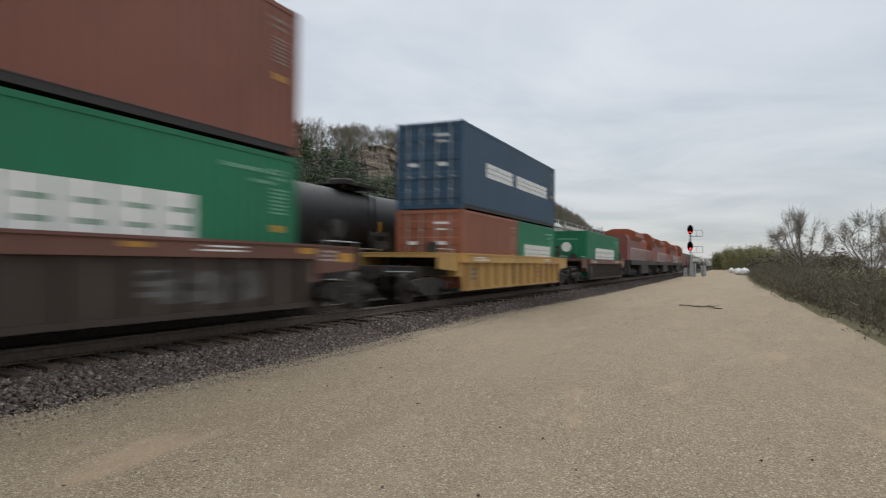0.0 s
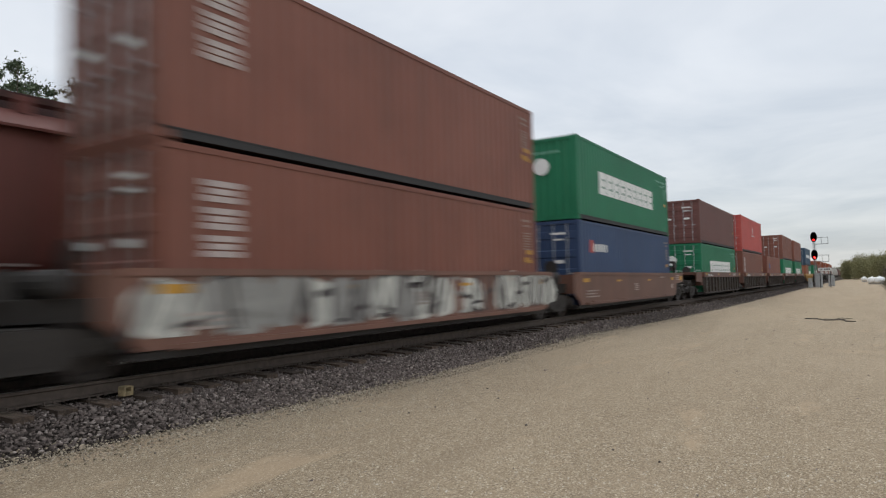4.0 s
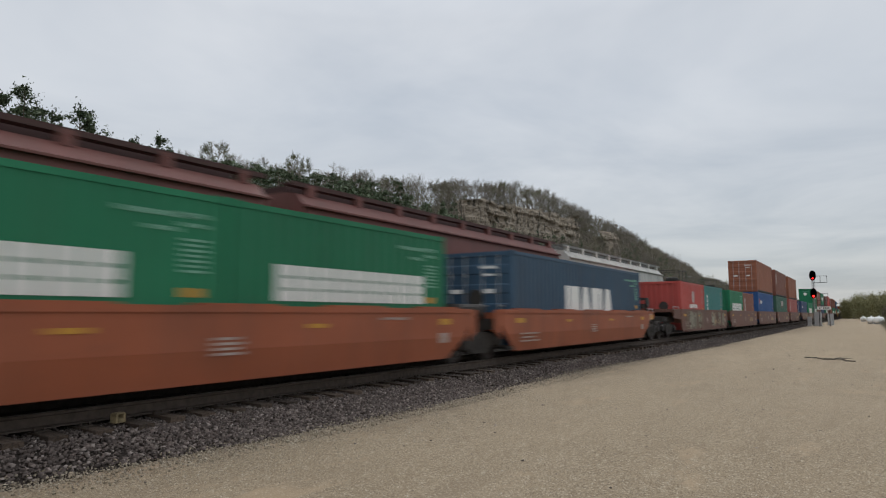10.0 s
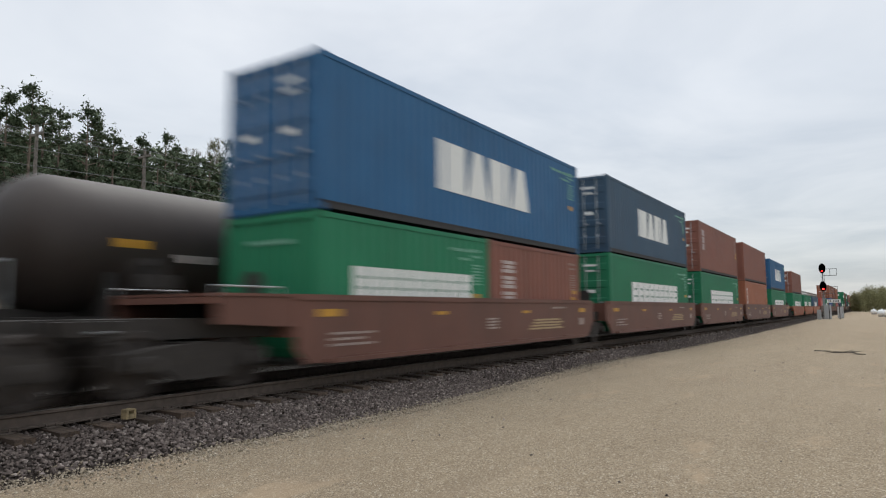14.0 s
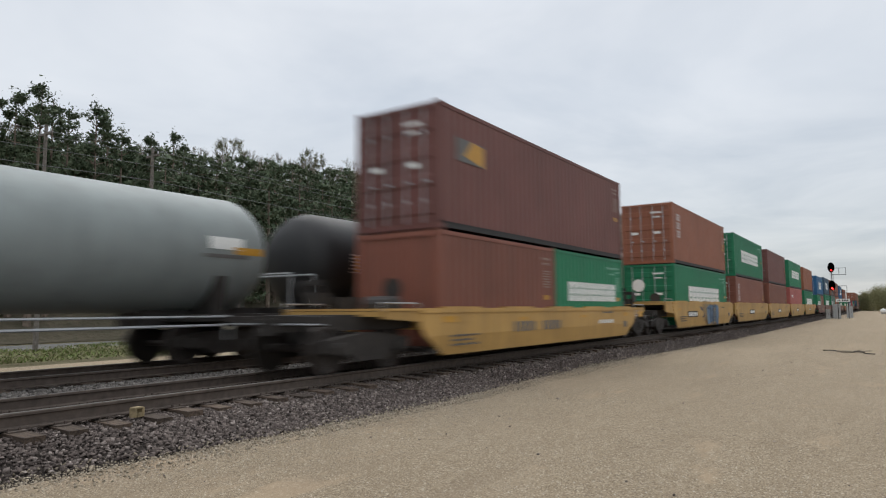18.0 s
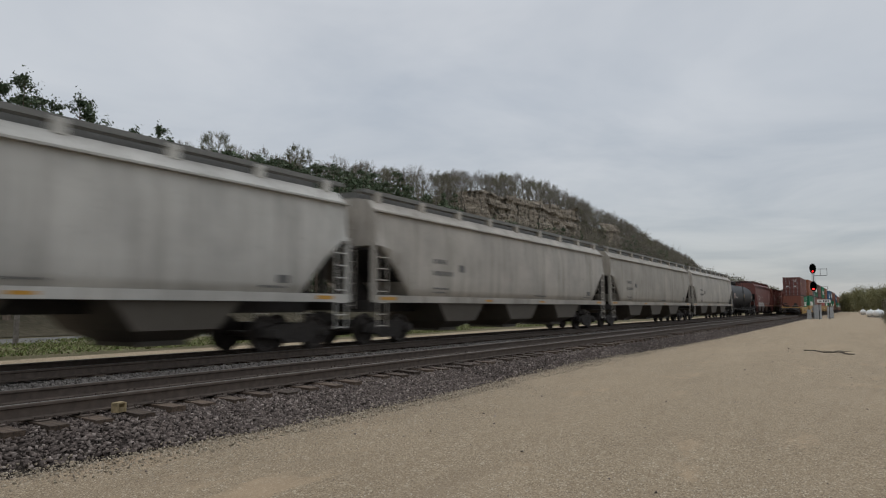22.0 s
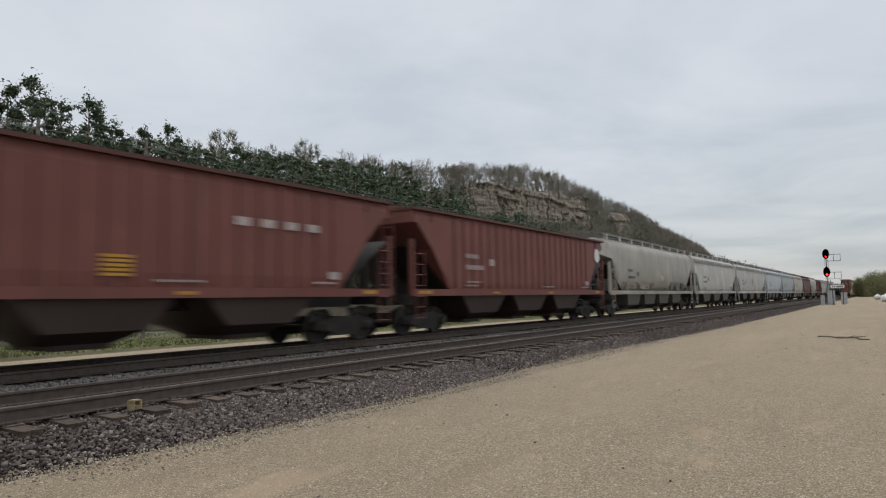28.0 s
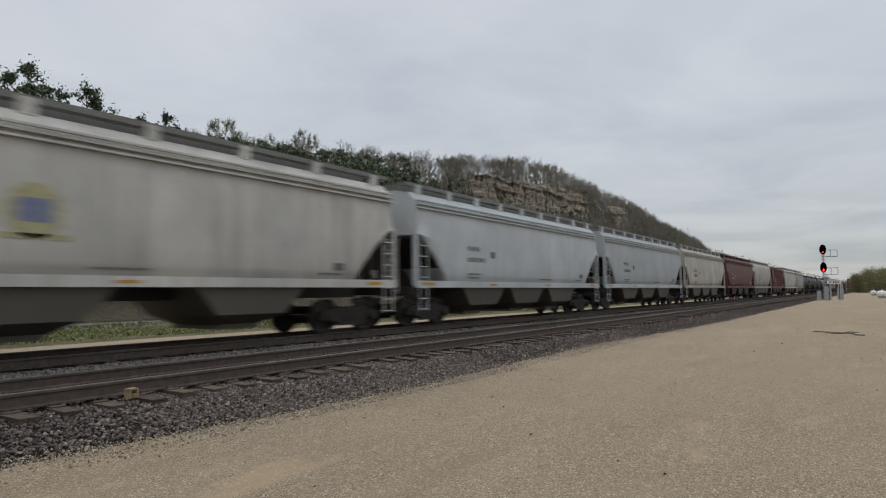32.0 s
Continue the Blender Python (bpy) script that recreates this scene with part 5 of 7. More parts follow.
def decal_rows(rows, face_x, solid=False):
    """Small bars of writing: (y, z, width, height) on the side face, broken into strokes unless solid."""
    g = Geo()
    n = 0
    for y, z, w, h in rows:
        if solid or w < 2.2 * h or h < 0.045:
            g.box(face_x, face_x + 0.004, y, y + w, z, z + h)
            n += 1
            continue
        count = max(2, int(w / (0.95 * h)))
        step = w / count
        for k in range(count):
            g.box(face_x, face_x + 0.004, y + k * step, y + k * step + step * (0.52 + 0.2 * ((k * 7) % 3) / 2), z, z + h)
            n += 1
    g.fine = n > 1
    return g


def make_container(material, length, height, mark, label, doors_back=True):
    """Corrugated steel box, its near side towards +x; the doors are at its -y end when doors_back."""
    c = thing("shipping_container", label, "container", "containers on the train")
    key = (material.name, length, height)
    part("side_wall", stored(("side", *key), lambda: corrugated(length, height, 0.12).mesh("side_wall", material)), None, c, at=(1.212, 0, 0))
    part("side_wall", stored(("side", *key), None), None, c, at=pose(-1.212, 0, 0, 0, 0, 180))
    part("frame", stored(("frame", *key), lambda: container_frame(length, height).mesh("frame", material)), None, c)
    # bottom rails are near black, whatever the box's paint
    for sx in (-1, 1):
        part("bottom_rail", stored(("brail", length), lambda: Geo().box(-0.03, 0.03, -length / 2 + 0.1, length / 2 - 0.1, 0.022, 0.155).box(-0.03, 0.036, -length / 2 + 0.1, length / 2 - 0.1, 0.135, 0.158).mesh("bottom_rail", plain("dark_bottom_rail", (0.032, 0.03, 0.03), 0.75))), None, c, "dark bottom rail", at=pose(sx * 1.186, 0, 0, 0, 0, 0 if sx > 0 else 180))
    part("roof", stored(("roof", *key), lambda: Geo().box(-1.17, 1.17, -length / 2 + 0.11, length / 2 - 0.11, height - 0.06, height - 0.025).mesh("roof", material)), None, c)
    part("floor", stored(("floor", length), lambda: Geo().box(-1.16, 1.16, -length / 2 + 0.12, length / 2 - 0.12, 0.05, 0.14).mesh("floor", M_STEEL_DARK)), None, c)
    cast = stored(("cast", material.name), lambda: Geo().box(-0.084, 0.084, -0.089, 0.089, -0.062, 0.062, 0.01).mesh("corner_casting", material))
    for sx in (-1, 1):
        for sy in (-1, 1):
            for z in (0.048, height - 0.048):
                part("corner_casting", cast, None, c, at=(sx * 1.142, sy * (length / 2 - 0.083), z))
    early = mark == "name<"  # the name stands farther back on some boxes
    mark = mark.rstrip("<")
    back = -1 if doors_back else 1
    yd = back * length / 2
    def blank_end():
        g = Geo()
        pts, x, k = [], -1.06, 0
        while x < 1.05:
            pts += [(x, 0), (x + 0.09, 0), (x + 0.14, -0.035), (x + 0.23, -0.035)]
            x += 0.28
        pts = [p for p in pts if p[0] < 1.06] + [(1.06, 0)]
        m = len(pts)
        return g.add([(px, py, z) for z in (0.15, height - 0.11) for px, py in pts], [(i, i + 1, m + i + 1, m + i) for i in range(m - 1)])
    part("end_wall", stored(("end", *key), lambda: blank_end().mesh("end_wall", material)), None, c, at=pose(0, -yd + back * 0.02, 0, 0, 0, 0 if back < 0 else 180))
    for s in (-1, 1):
        def door_geo():
            prof = [(0.02, 0.17), (-0.02, 0.17)]
            for z in np.linspace(0.45, height - 0.5, 4):
                prof += [(-0.02, z - 0.14), (-0.045, z - 0.11), (-0.045, z + 0.11), (-0.02, z + 0.14)]
            return Geo().prism(prof + [(-0.02, height - 0.13), (0.02, height - 0.13)], -0.53, 0.53, "x")
        door = part("door", stored(("door", *key), lambda: door_geo().mesh("door", material)), None, c, at=pose(s * 0.535, yd - back * 0.05, 0, 0, 0, 0 if back < 0 else 180))
        for rx in (-0.25, 0.25):
            part("locking_rod", stored(("rod", height), lambda: Geo().rod((0, -0.075, 0.12), (0, -0.075, height - 0.1), 0.017, 0.017, 6).box(-0.03, 0.03, -0.085, -0.02, 0.6, 0.68).box(-0.03, 0.03, -0.085, -0.02, height - 0.7, height - 0.62).box(-0.02, 0.16, -0.09, -0.06, 1.05, 1.09).mesh("locking_rod", M_GALV)), None, door, at=(rx, 0, 0))
        for k, (dx, dz, dw, dh) in enumerate(((-0.35, height - 0.48, 0.52, 0.075), (-0.28, height - 0.68, 0.38, 0.06), (-0.22, 1.42, 0.32, 0.12))):
            if s > 0 or k == 2:
                part("marking", stored(("door_mark", dx, dz), lambda: Geo().box(dx, dx + dw, -0.05, -0.046, dz, dz + dh).mesh("marking", M_WHITE)), None, door, "white stencilled marking bars")
    if not doors_back and mark == "name":
        part("marking", stored("end_line", lambda: decal_rows([(-0.6, 0, 1.2, 0.08)], 0).mesh("marking", M_FAINT_GREEN)), None, c, "pale line of small lettering", at=pose(0, -length / 2 + 0.006, height - 0.55, 0, 0, -90))
    fx = 1.2145
    h2 = height
    def put(shape, mat, lab, y=0.0, z=0.0, name="lettering"):
        part(name, shape, mat, c, lab, at=(fx, y, z))
    if mark == "name" and length > 8:
        widths = [0.75, 0.75, 0.75, 0.73, 0.77, 0.73, 0.75, 0.75, 0.77]
        shapes, total = block_letters(widths, 0.84, 0.06, True)
        for k, g in enumerate(shapes):
            part("lettering", stored(("name", k), lambda: g.mesh("lettering", M_WHITE)), None, c, "white block lettering", at=(fx, -total / 2 + 0.14 - (0.42 if early else 0), h2 - 1.84))
        put(stored("head_bars", lambda: decal_rows([(0, 0, 1.7, 0.075), (0.75, -0.20, 0.7, 0.065)], 0).mesh("lettering", M_FAINT_GREEN)), None, "white line of small lettering", 4.0, h2 - 0.42)
        part("emblem", stored("disc", lambda: Geo().lathe([(-0.012, 0.30), (0.005, 0.30)], "y", 20).mesh("emblem", M_WHITE)), None, c, "round white emblem", at=pose(-0.5 if doors_back else -0.1, -length / 2 - (0.03 if doors_back else -0.006), h2 - 1.0))
    elif mark == "name" and length < 8:
        shapes, total = block_letters([0.40, 0.39, 0.40, 0.38, 0.40, 0.38, 0.40, 0.40, 0.40], 0.60, 0.085, True)
        for k, g in enumerate(shapes):
            part("lettering", stored(("name20", k), lambda: g.mesh("lettering", M_WHITE)), None, c, "white block lettering", at=(fx, -total / 2 + 0.05 - (0.8 if early else 0), h2 - 1.54))
        put(stored("head_bars20", lambda: decal_rows([(0, 0, 1.1, 0.07), (0.4, -0.2, 0.5, 0.06)], 0).mesh("lettering", M_FAINT_GREEN)), None, "white line of small lettering", 1.3, h2 - 0.4)
    elif mark == "italic":
        y = -2.3
        for k, (w, lo) in enumerate(((0.32, 0.26), (0.85, 0.30), (1.05, 0.42), (0.75, 0.62), (0.32, 0.26), (1.05, 0.42))):
            def block():
                if k in (2, 5):
                    return Geo().prism([(0, 0), (w, 0), (w * 0.72, 1.15), (w * 0.28, 1.15)], 0, 0.004, "x")
                return Geo().box(0, 0.004, 0, w, 0, 1.15)
            part("lettering", stored(("italic", k), lambda: block().mesh("lettering", M_WHITE)), None, c, "large white block lettering", at=(fx, y, h2 - 1.98))
            y += w + 0.07
        put(stored("head_bars", lambda: None), None, "white line of small lettering", 4.0, h2 - 0.42)
    elif mark == "two_words":
        for y0, widths in ((-3.8, [0.57] * 5), (-0.2, [0.48] * 9)):
            shapes, total = block_letters(widths, 0.52, 0.05, True)
            for k, g in enumerate(shapes):
                put(g, M_WHITE, "white block lettering", y0, h2 - 1.62)
    elif mark == "stacked":
        for k in range(3):
            put(stored(("stack", k), lambda: Geo().box(0, 0.004, 0, 0.70, 0, 0.09).box(0, 0.004, 0.05, 0.64, 0.115, 0.20).box(0, 0.004, 0, 0.70, 0.23, 0.32).mesh("lettering", M_SOFT_WHITE)), None, "worn white stacked lettering block", -length / 2 + 0.7, h2 - 0.80 - k * 0.41)
        put(stored("stack_tail", lambda: decal_rows([(0, 0, 0.32, 0.12), (0.02, -0.25, 0.3, 0.1)], 0, True).mesh("lettering", M_YELLOWMARK)), None, "yellow caution label", length / 2 - 0.6, h2 - 1.3)
    elif mark == "label":
        put(decal_rows([(0, 0, 0.38, 0.45)], 0), RED, "red emblem patch", -length / 2 + 1.0, h2 - 1.1)
        put(decal_rows([(0, 0.05, 1.5, 0.28)], 0), M_WHITE, "white lettering panel", -length / 2 + 1.42, h2 - 1.1)
    elif mark == "blue_oval":
        put(Geo().lathe([(0, 0.36), (0.004, 0.36)], "x", 20), BLUE, "blue oval emblem", -length / 2 + 2.2, h2 - 1.0)
    elif mark == "star":
        put(Geo().lathe([(0, 0.32), (0.004, 0.32)], "x", 6), M_SOFT_WHITE, "white emblem", 0.3, h2 - 0.95)
        put(decal_rows([(0, 0, 1.9, 0.14)], 0), M_SOFT_WHITE, "white lettering line", -0.6, h2 - 1.5)
    elif mark == "globe":
        put(Geo().lathe([(0, 0.34), (0.004, 0.34)], "x", 18), M_SOFT_WHITE, "round white emblem", -0.05, h2 - 0.8)
        put(decal_rows([(0, 0, 2.1, 0.22)], 0), M_WHITE, "white lettering line", -1.05, h2 - 1.42)
    elif mark == "upright":
        for k in range(7):
            put(stored(("upright", k), lambda: Geo().box(0, 0.004, 0, 0.22, 0, 0.20).mesh("lettering", M_WHITE)), None, "white upright lettering block", -length / 2 + 0.8, h2 - 0.75 - k * 0.25)
    elif mark == "mid_word":
        shapes, total = block_letters([0.42, 0.38, 0.16, 0.42, 0.42, 0.38], 0.52, 0.07, True)
        for g in shapes:
            put(g, M_SOFT_WHITE, "white lettering block", -1.3, h2 - 1.05)
        put(decal_rows([(0, 0, 2.0, 0.035)], 0, True), RED, "thin red line", -1.2, h2 - 1.22)
    elif mark == "yellow_logo":
        put(decal_rows([(0, 0, 1.3, 0.55)], 0, True), M_GREYMARK, "grey emblem panel", -length / 2 + 0.7, h2 - 1.25)
        put(Geo().prism([(0.35, 0.15), (1.25, 0.0), (1.25, 0.5), (0.7, 0.55)], 0.0045, 0.008, "x"), M_YELLOWMARK, "yellow emblem", -length / 2 + 0.7, h2 - 1.25)
    elif mark == "end_label":
        put(decal_rows([(0, 0, 0.35, 0.2), (0, -0.5, 0.35, 0.12)], 0, True), M_YELLOWMARK, "yellow caution label", length / 2 - 0.7, h2 - 0.9)
    # small caution labels and number bars at the leading end
    faint = M_FAINT_GREEN if mark in ("name", "italic") else M_FAINT
    put(stored(("number", h2, faint.name), lambda: decal_rows([(0, 1.12, 0.52, 0.07), (0.06, 0.98, 0.44, 0.06)] + [(0.12, 0.78 - 0.075 * k, 0.36 - 0.05 * (k % 2), 0.035) for k in range(7)], 0).mesh("marking", faint)), None, "faint stencilled number and weight lines", length / 2 - 0.85, h2 - 1.5, "marking")
    put(stored(("labels", h2), lambda: decal_rows([(0.12, -0.02, 0.3, 0.13)], 0, True).mesh("marking", M_YELLOWMARK)), None, "small yellow caution label", length / 2 - 0.85, h2 - 1.5, "marking")
    return c


def spray_blob(r, y, z, w, h, x):
    """A rounded, uneven patch of sprayed paint."""
    n = 11
    ring = []
    for k in range(n):
        t = 2 * math.pi * k / n
        q = 0.72 + 0.4 * r.random()
        ring.append((y + 0.5 * w * q * math.copysign(abs(math.cos(t)) ** 0.6, math.cos(t)), z + 0.5 * h * q * math.copysign(abs(math.sin(t)) ** 0.6, math.sin(t))))
    return Geo().prism(ring, x, x + 0.0015, "x")


def spray_strokes(r, y, z, w, h, x, thick, count):
    """A few broad crossing sweeps of a spray can; no letter."""
    g = Geo()
    for k in range(count):
        a = r.random() * 6.283
        steep = r.random() < 0.6
        p = (y + w * (r.random() - 0.5), z + h * (0.45 if steep else r.random() - 0.5))
        q = (p[0] + w * (0.35 * math.cos(a) if steep else 0.5 * math.copysign(1, math.cos(a))), z - h * 0.42 if steep else p[1] + 0.12 * h * math.sin(a))
        dy, dz = q[0] - p[0], q[1] - p[1]
        d = math.hypot(dy, dz) + 1e-6
        oy, oz = -dz / d * thick, dy / d * thick
        g.prism([(q[0] + oy, q[1] + oz), (q[0] - oy, q[1] - oz), (p[0] - oy, p[1] - oz), (p[0] + oy, p[1] + oz)], x + 0.0004 * k, x + 0.0012 + 0.0004 * k, "x")
    g.fine = True
    return g


def spray_tag(car, r, spans, z0, z1, x, fill, other, line, key, full=0.9):
    """A sprayed piece: overlapping uneven fills with darker sweeps across them."""
    fills = [plain("spray_fill_%s" % key, fill, 0.7, 0, 0.25, 2.5), plain("spray_second_%s" % key, other, 0.7, 0, 0.25, 2.5)]
    dark = plain("spray_line_%s" % key, line, 0.7)
    for a, b in spans:
        y, k = a, 0
        while y < b:
            w = 0.6 + 0.5 * r.random()
            h = (z1 - z0) * (1.0 + 0.25 * r.random())
            zc = (z0 + z1) / 2 + 0.06 * (r.random() - 0.5)
            if r.random() < full:
                part("scrawl", spray_blob(r, y + w / 2, zc, w * 1.15, h, x + 0.0016 * (k % 3)), fills[r.random() < 0.3], car, "sprayed paint patch")
            part("scrawl", spray_strokes(r, y + w / 2, zc, w, h, x + 0.007, 0.03 + 0.035 * r.random(), 4), dark if r.random() < 0.7 else fills[1], car, "sprayed paint sweeps")
            y += w * 0.9
            k += 1


def place_near(ob, u, z):
    NEAR_CARS.append((ob, u, z))
    ob.matrix_world = pose(NEAR_X, u, z)


def make_well_car(u, kind, lead, trail, graffiti=0):
    """One platform of an articulated well car; lead, trail: a truck and coupler of its own at that end."""
    spec = {"ribbed": (1.53, 0.26, WELL_RIB, WELL_BROWN, "brown well car platform with a ribbed dusty sill"),
            "ribbed_yellow": (1.50, 0.28, WELL_YELLOW, WELL_YELLOW, "yellow well car platform with a ribbed sill"),
            "brown": (1.46, 0.30, WELL_BROWN, WELL_BROWN, "brown steel well car platform with stencilled sides"),
            "pink": (1.46, 0.37, WELL_PINK, WELL_PINK, "faded brown well car platform with scrawled paint"),
            "yellow": (1.47, 0.22, WELL_YELLOW, WELL_YELLOW, "yellow steel well car platform with a dark data panel"),
            "yellow_low": (1.20, 0.18, WELL_YELLOW, WELL_YELLOW, "orange-yellow steel well car with sloped ends"),
            "orange": (1.32, 0.20, WELL_ORANGE, WELL_ORANGE, "orange steel well car platform with sloped ends")}[kind]
    top, bottom, mat, mat_top, label = spec
    car = thing("well_car", label, "well car", "well cars of the train")
    half = 6.55
    slope = kind in ("orange", "yellow", "yellow_low")
    def side():
        g = Geo()
        if slope:
            zc = bottom + 0.42 * (top - bottom)
            e = half + 0.5 - 0.6 * (top - 0.35 - zc) / (top - 0.35 - bottom)
            g.prism([(-half - 0.5, top), (-half - 0.5, top - 0.35), (-e, zc), (e, zc), (half + 0.5, top - 0.35), (half + 0.5, top)], 0, 0.05, "x")
            g.add([(0.05, -e, zc + 0.01), (0.05, e, zc + 0.01), (-0.02, half - 0.45, bottom), (-0.02, -half + 0.45, bottom), (0.0, -e, zc + 0.01), (0.0, e, zc + 0.01), (-0.07, half - 0.45, bottom), (-0.07, -half + 0.45, bottom)],
                  [(0, 1, 2, 3), (7, 6, 5, 4), (0, 4, 5, 1), (1, 5, 6, 2), (2, 6, 7, 3), (3, 7, 4, 0)])
            g.box(-0.10, 0.075, -half - 0.5, half + 0.5, top - 0.10, top)
            for k in range(5):
                y = -half + 0.4 + k * 2.75
                g.box(-0.10, 0.06, y, y + 1.6, top, top + 0.035)
        elif kind.startswith("ribbed"):
            g.prism([(-half, top - 0.30), (-half + 0.25, bottom), (half - 0.25, bottom), (half, top - 0.30)], 0, 0.04, "x")
            for k in range(13):
                y = -half + 0.5 + k * (2 * half - 1.0) / 12
                g.box(0.04, 0.13, y - 0.05, y + 0.05, bottom + 0.02, top - 0.30)
            g.box(0.0, 0.11, -half + 0.2, half - 0.2, bottom, bottom + 0.09)
        else:
            g.prism([(-half - 0.15, top), (-half - 0.15, bottom + 0.25), (-half + 0.1, bottom), (half - 0.1, bottom), (half + 0.15, bottom + 0.25), (half + 0.15, top)], 0, 0.05, "x")
            g.box(-0.12, 0.075, -half - 0.15, half + 0.15, top - 0.10, top)
            g.box(0.05, 0.12, -half + 0.6, half - 0.6, bottom - 0.02, bottom + 0.06)
            for k in range(4):
                y = -4.8 + k * 3.2
                g.box(0.05, 0.085, y - 0.5, y + 0.5, bottom + 0.06, bottom + 0.10)
        return g
    for s in (-1, 1):
        sill = part("side_sill", stored(("sill", kind), lambda: side().mesh("side_sill", mat)), None, car, at=pose(s * 1.30, 0, 0, 0, 0, 0 if s > 0 else 180))
        if kind.startswith("ribbed"):
            part("top_chord", stored(("chord", kind), lambda: Geo().box(-0.12, 0.16, -half - 0.1, half + 0.1, top - 0.30, top, 0.01).box(0.16, 0.19, -half - 0.1, half + 0.1, top - 0.05, top).mesh("top_chord", mat_top)), None, sill)
    part("floor", stored("wfloor", lambda: Geo().box(-1.28, 1.28, -half, half, 0.27, 0.34).mesh("floor", M_STEEL_DARK)), None, car)
    for s in (-1, 1):
        part("floor_rail", stored("wrail", lambda: Geo().box(-0.18, 0.18, -half + 0.2, half - 0.2, 0.25, 0.358).mesh("floor_rail", M_STEEL_DARK)), None, car, at=(s * 1.105, 0, 0))
    for s in (-1, 1):
        own = lead if s > 0 else trail
        reach = 1.15 if not own else 3.2
        deck = 1.3 if kind == "orange" else 1.7
        def end():
            g = Geo().box(-1.3, 1.3, half - 0.1, half + 0.25, 0.75, top - 0.08)
            if own:
                g.box(-1.28, 1.28, half + 0.25, half + deck, top - 0.16, top - 0.06)
            return g
        plat = part("end_platform", stored(("platform", kind, own), lambda: end().mesh("end_platform", mat_top)), None, car, at=pose(0, 0, 0, 0, 0, 0 if s > 0 else 180))
        def draft():
            g = Geo().prism([(-1.0, half + 0.2), (1.0, half + 0.2), (0.45, half + reach), (-0.45, half + reach)], 0.78, 1.08, "z")
            if own:
                g.box(-1.3, 1.3, half + reach - 0.22, half + reach, 0.88, 1.06).rod((-1.28, half + reach, 1.0), (-1.28, half + reach, 0.5), 0.025).rod((1.28, half + reach, 1.0), (1.28, half + reach, 0.5), 0.025)
            return g
        part("draft_sill", stored(("draft", own), lambda: draft().mesh("draft_sill", M_TRUCK)), None, plat, "grimy black draft sill")
        def ladder():
            g = Geo()
            for yy in (half + 0.35, half + 0.8):
                g.rod((1.33, yy + 0.85, 0.40), (1.33, yy + 0.85, 0.85), 0.018)
            for k in range(2):
                g.rod((1.33, half + 1.2, 0.42 + 0.2 * k), (1.33, half + 1.65, 0.42 + 0.2 * k), 0.018)
            return g
        def end_sill():
            """The side sill runs on over the truck, cut away below."""
            y0 = half + (0.5 if slope else 0.15)
            ring = [(y0 - 0.02, top - 0.01), (half + deck, top - 0.04), (half + deck, 0.80), (half + deck - 0.2, 0.72), (y0 + 0.35, 0.66), (y0 + 0.12, 0.60), (y0 - 0.02, 0.5)]
            if deck < 2:
                ring = [(y0 - 0.02, top - 0.01), (half + deck, top - 0.04), (half + deck, 1.0), (y0 - 0.02, 0.92)]
            return Geo().prism(ring, -0.0225, 0.0225, "x")
        if not own and not kind.startswith("ribbed"):
            def joint_sill():
                y0 = half + (0.5 if slope else 0.15)
                joint = half + (0.82 if slope else 0.45)
                return Geo().prism([(y0 - 0.02, top - 0.01), (joint, top - 0.03), (joint, 0.76), (y0 + 0.1, 0.66), (y0 - 0.02, 0.55)], -0.0225, 0.0225, "x")
            for sx in (-1, 1):
                part("joint_sill", stored(("wjoint", kind), lambda: joint_sill().mesh("joint_sill", mat_top)), None, plat, at=(sx * 1.3125, 0, 0))
        if own:
            for sx in (-1, 1):
                part("end_sill", stored(("wendsill", kind), lambda: end_sill().mesh("end_sill", mat_top)), None, plat, at=(sx * 1.3125, 0, 0))
            part("end_deck", stored(("wenddeck", kind), lambda: Geo().box(-1.36, 1.36, half + 0.3, half + deck, top - 0.05, top - 0.005).mesh("end_deck", mat_top)), None, plat)
            for sx in (-1, 1):
                part("grab_rail", stored(("wgrab", kind, sx), lambda: Geo().rod((sx * 1.3, half + 0.5, top - 0.02), (sx * 1.3, half + 0.5, top + 0.1), 0.014).rod((sx * 1.3, half + 0.49, top + 0.10), (sx * 1.3, half + deck + 0.01, top + 0.10), 0.016).rod((sx * 1.3, half + deck, top - 0.06), (sx * 1.3, half + deck, top + 0.1), 0.014).mesh("grab_rail", M_GALV)), None, plat, "thin grey grab rail")
            part("uncoupling_lever", stored("wlever", lambda: Geo().rod((-1.25, half + 3.22, 0.92), (1.25, half + 3.22, 0.92), 0.018).rod((1.25, half + 3.22, 0.92), (1.25, half + 3.22, 0.62), 0.018).mesh("uncoupling_lever", M_GALV)), None, plat, "grey uncoupling lever")
            part("brake_stand", stored(("wstand", kind), lambda: Geo().box(0.55, 0.62, half + 1.3, half + 1.38, top - 0.1, top + 0.62).box(0.95, 1.02, half + 1.3, half + 1.38, top - 0.1, top + 0.62).box(0.55, 1.02, half + 1.28, half + 1.4, top + 0.5, top + 0.62).box(0.62, 0.95, half + 1.0, half + 1.6, top + 0.12, top + 0.34, 0.04).lathe([(1.03, 0.22), (1.07, 0.22)], "x", 14, (0, half + 1.35, top + 0.4)).mesh("brake_stand", M_STEEL_DARK)), None, plat, "dark hand brake stand")
            part("marking", stored(("wendmark", kind), lambda: decal_rows([(half + deck - 0.75, top - 0.36, 0.55, 0.2)], 1.336, True).mesh("marking", M_YELLOWMARK)), None, plat, "yellow reflector panel")
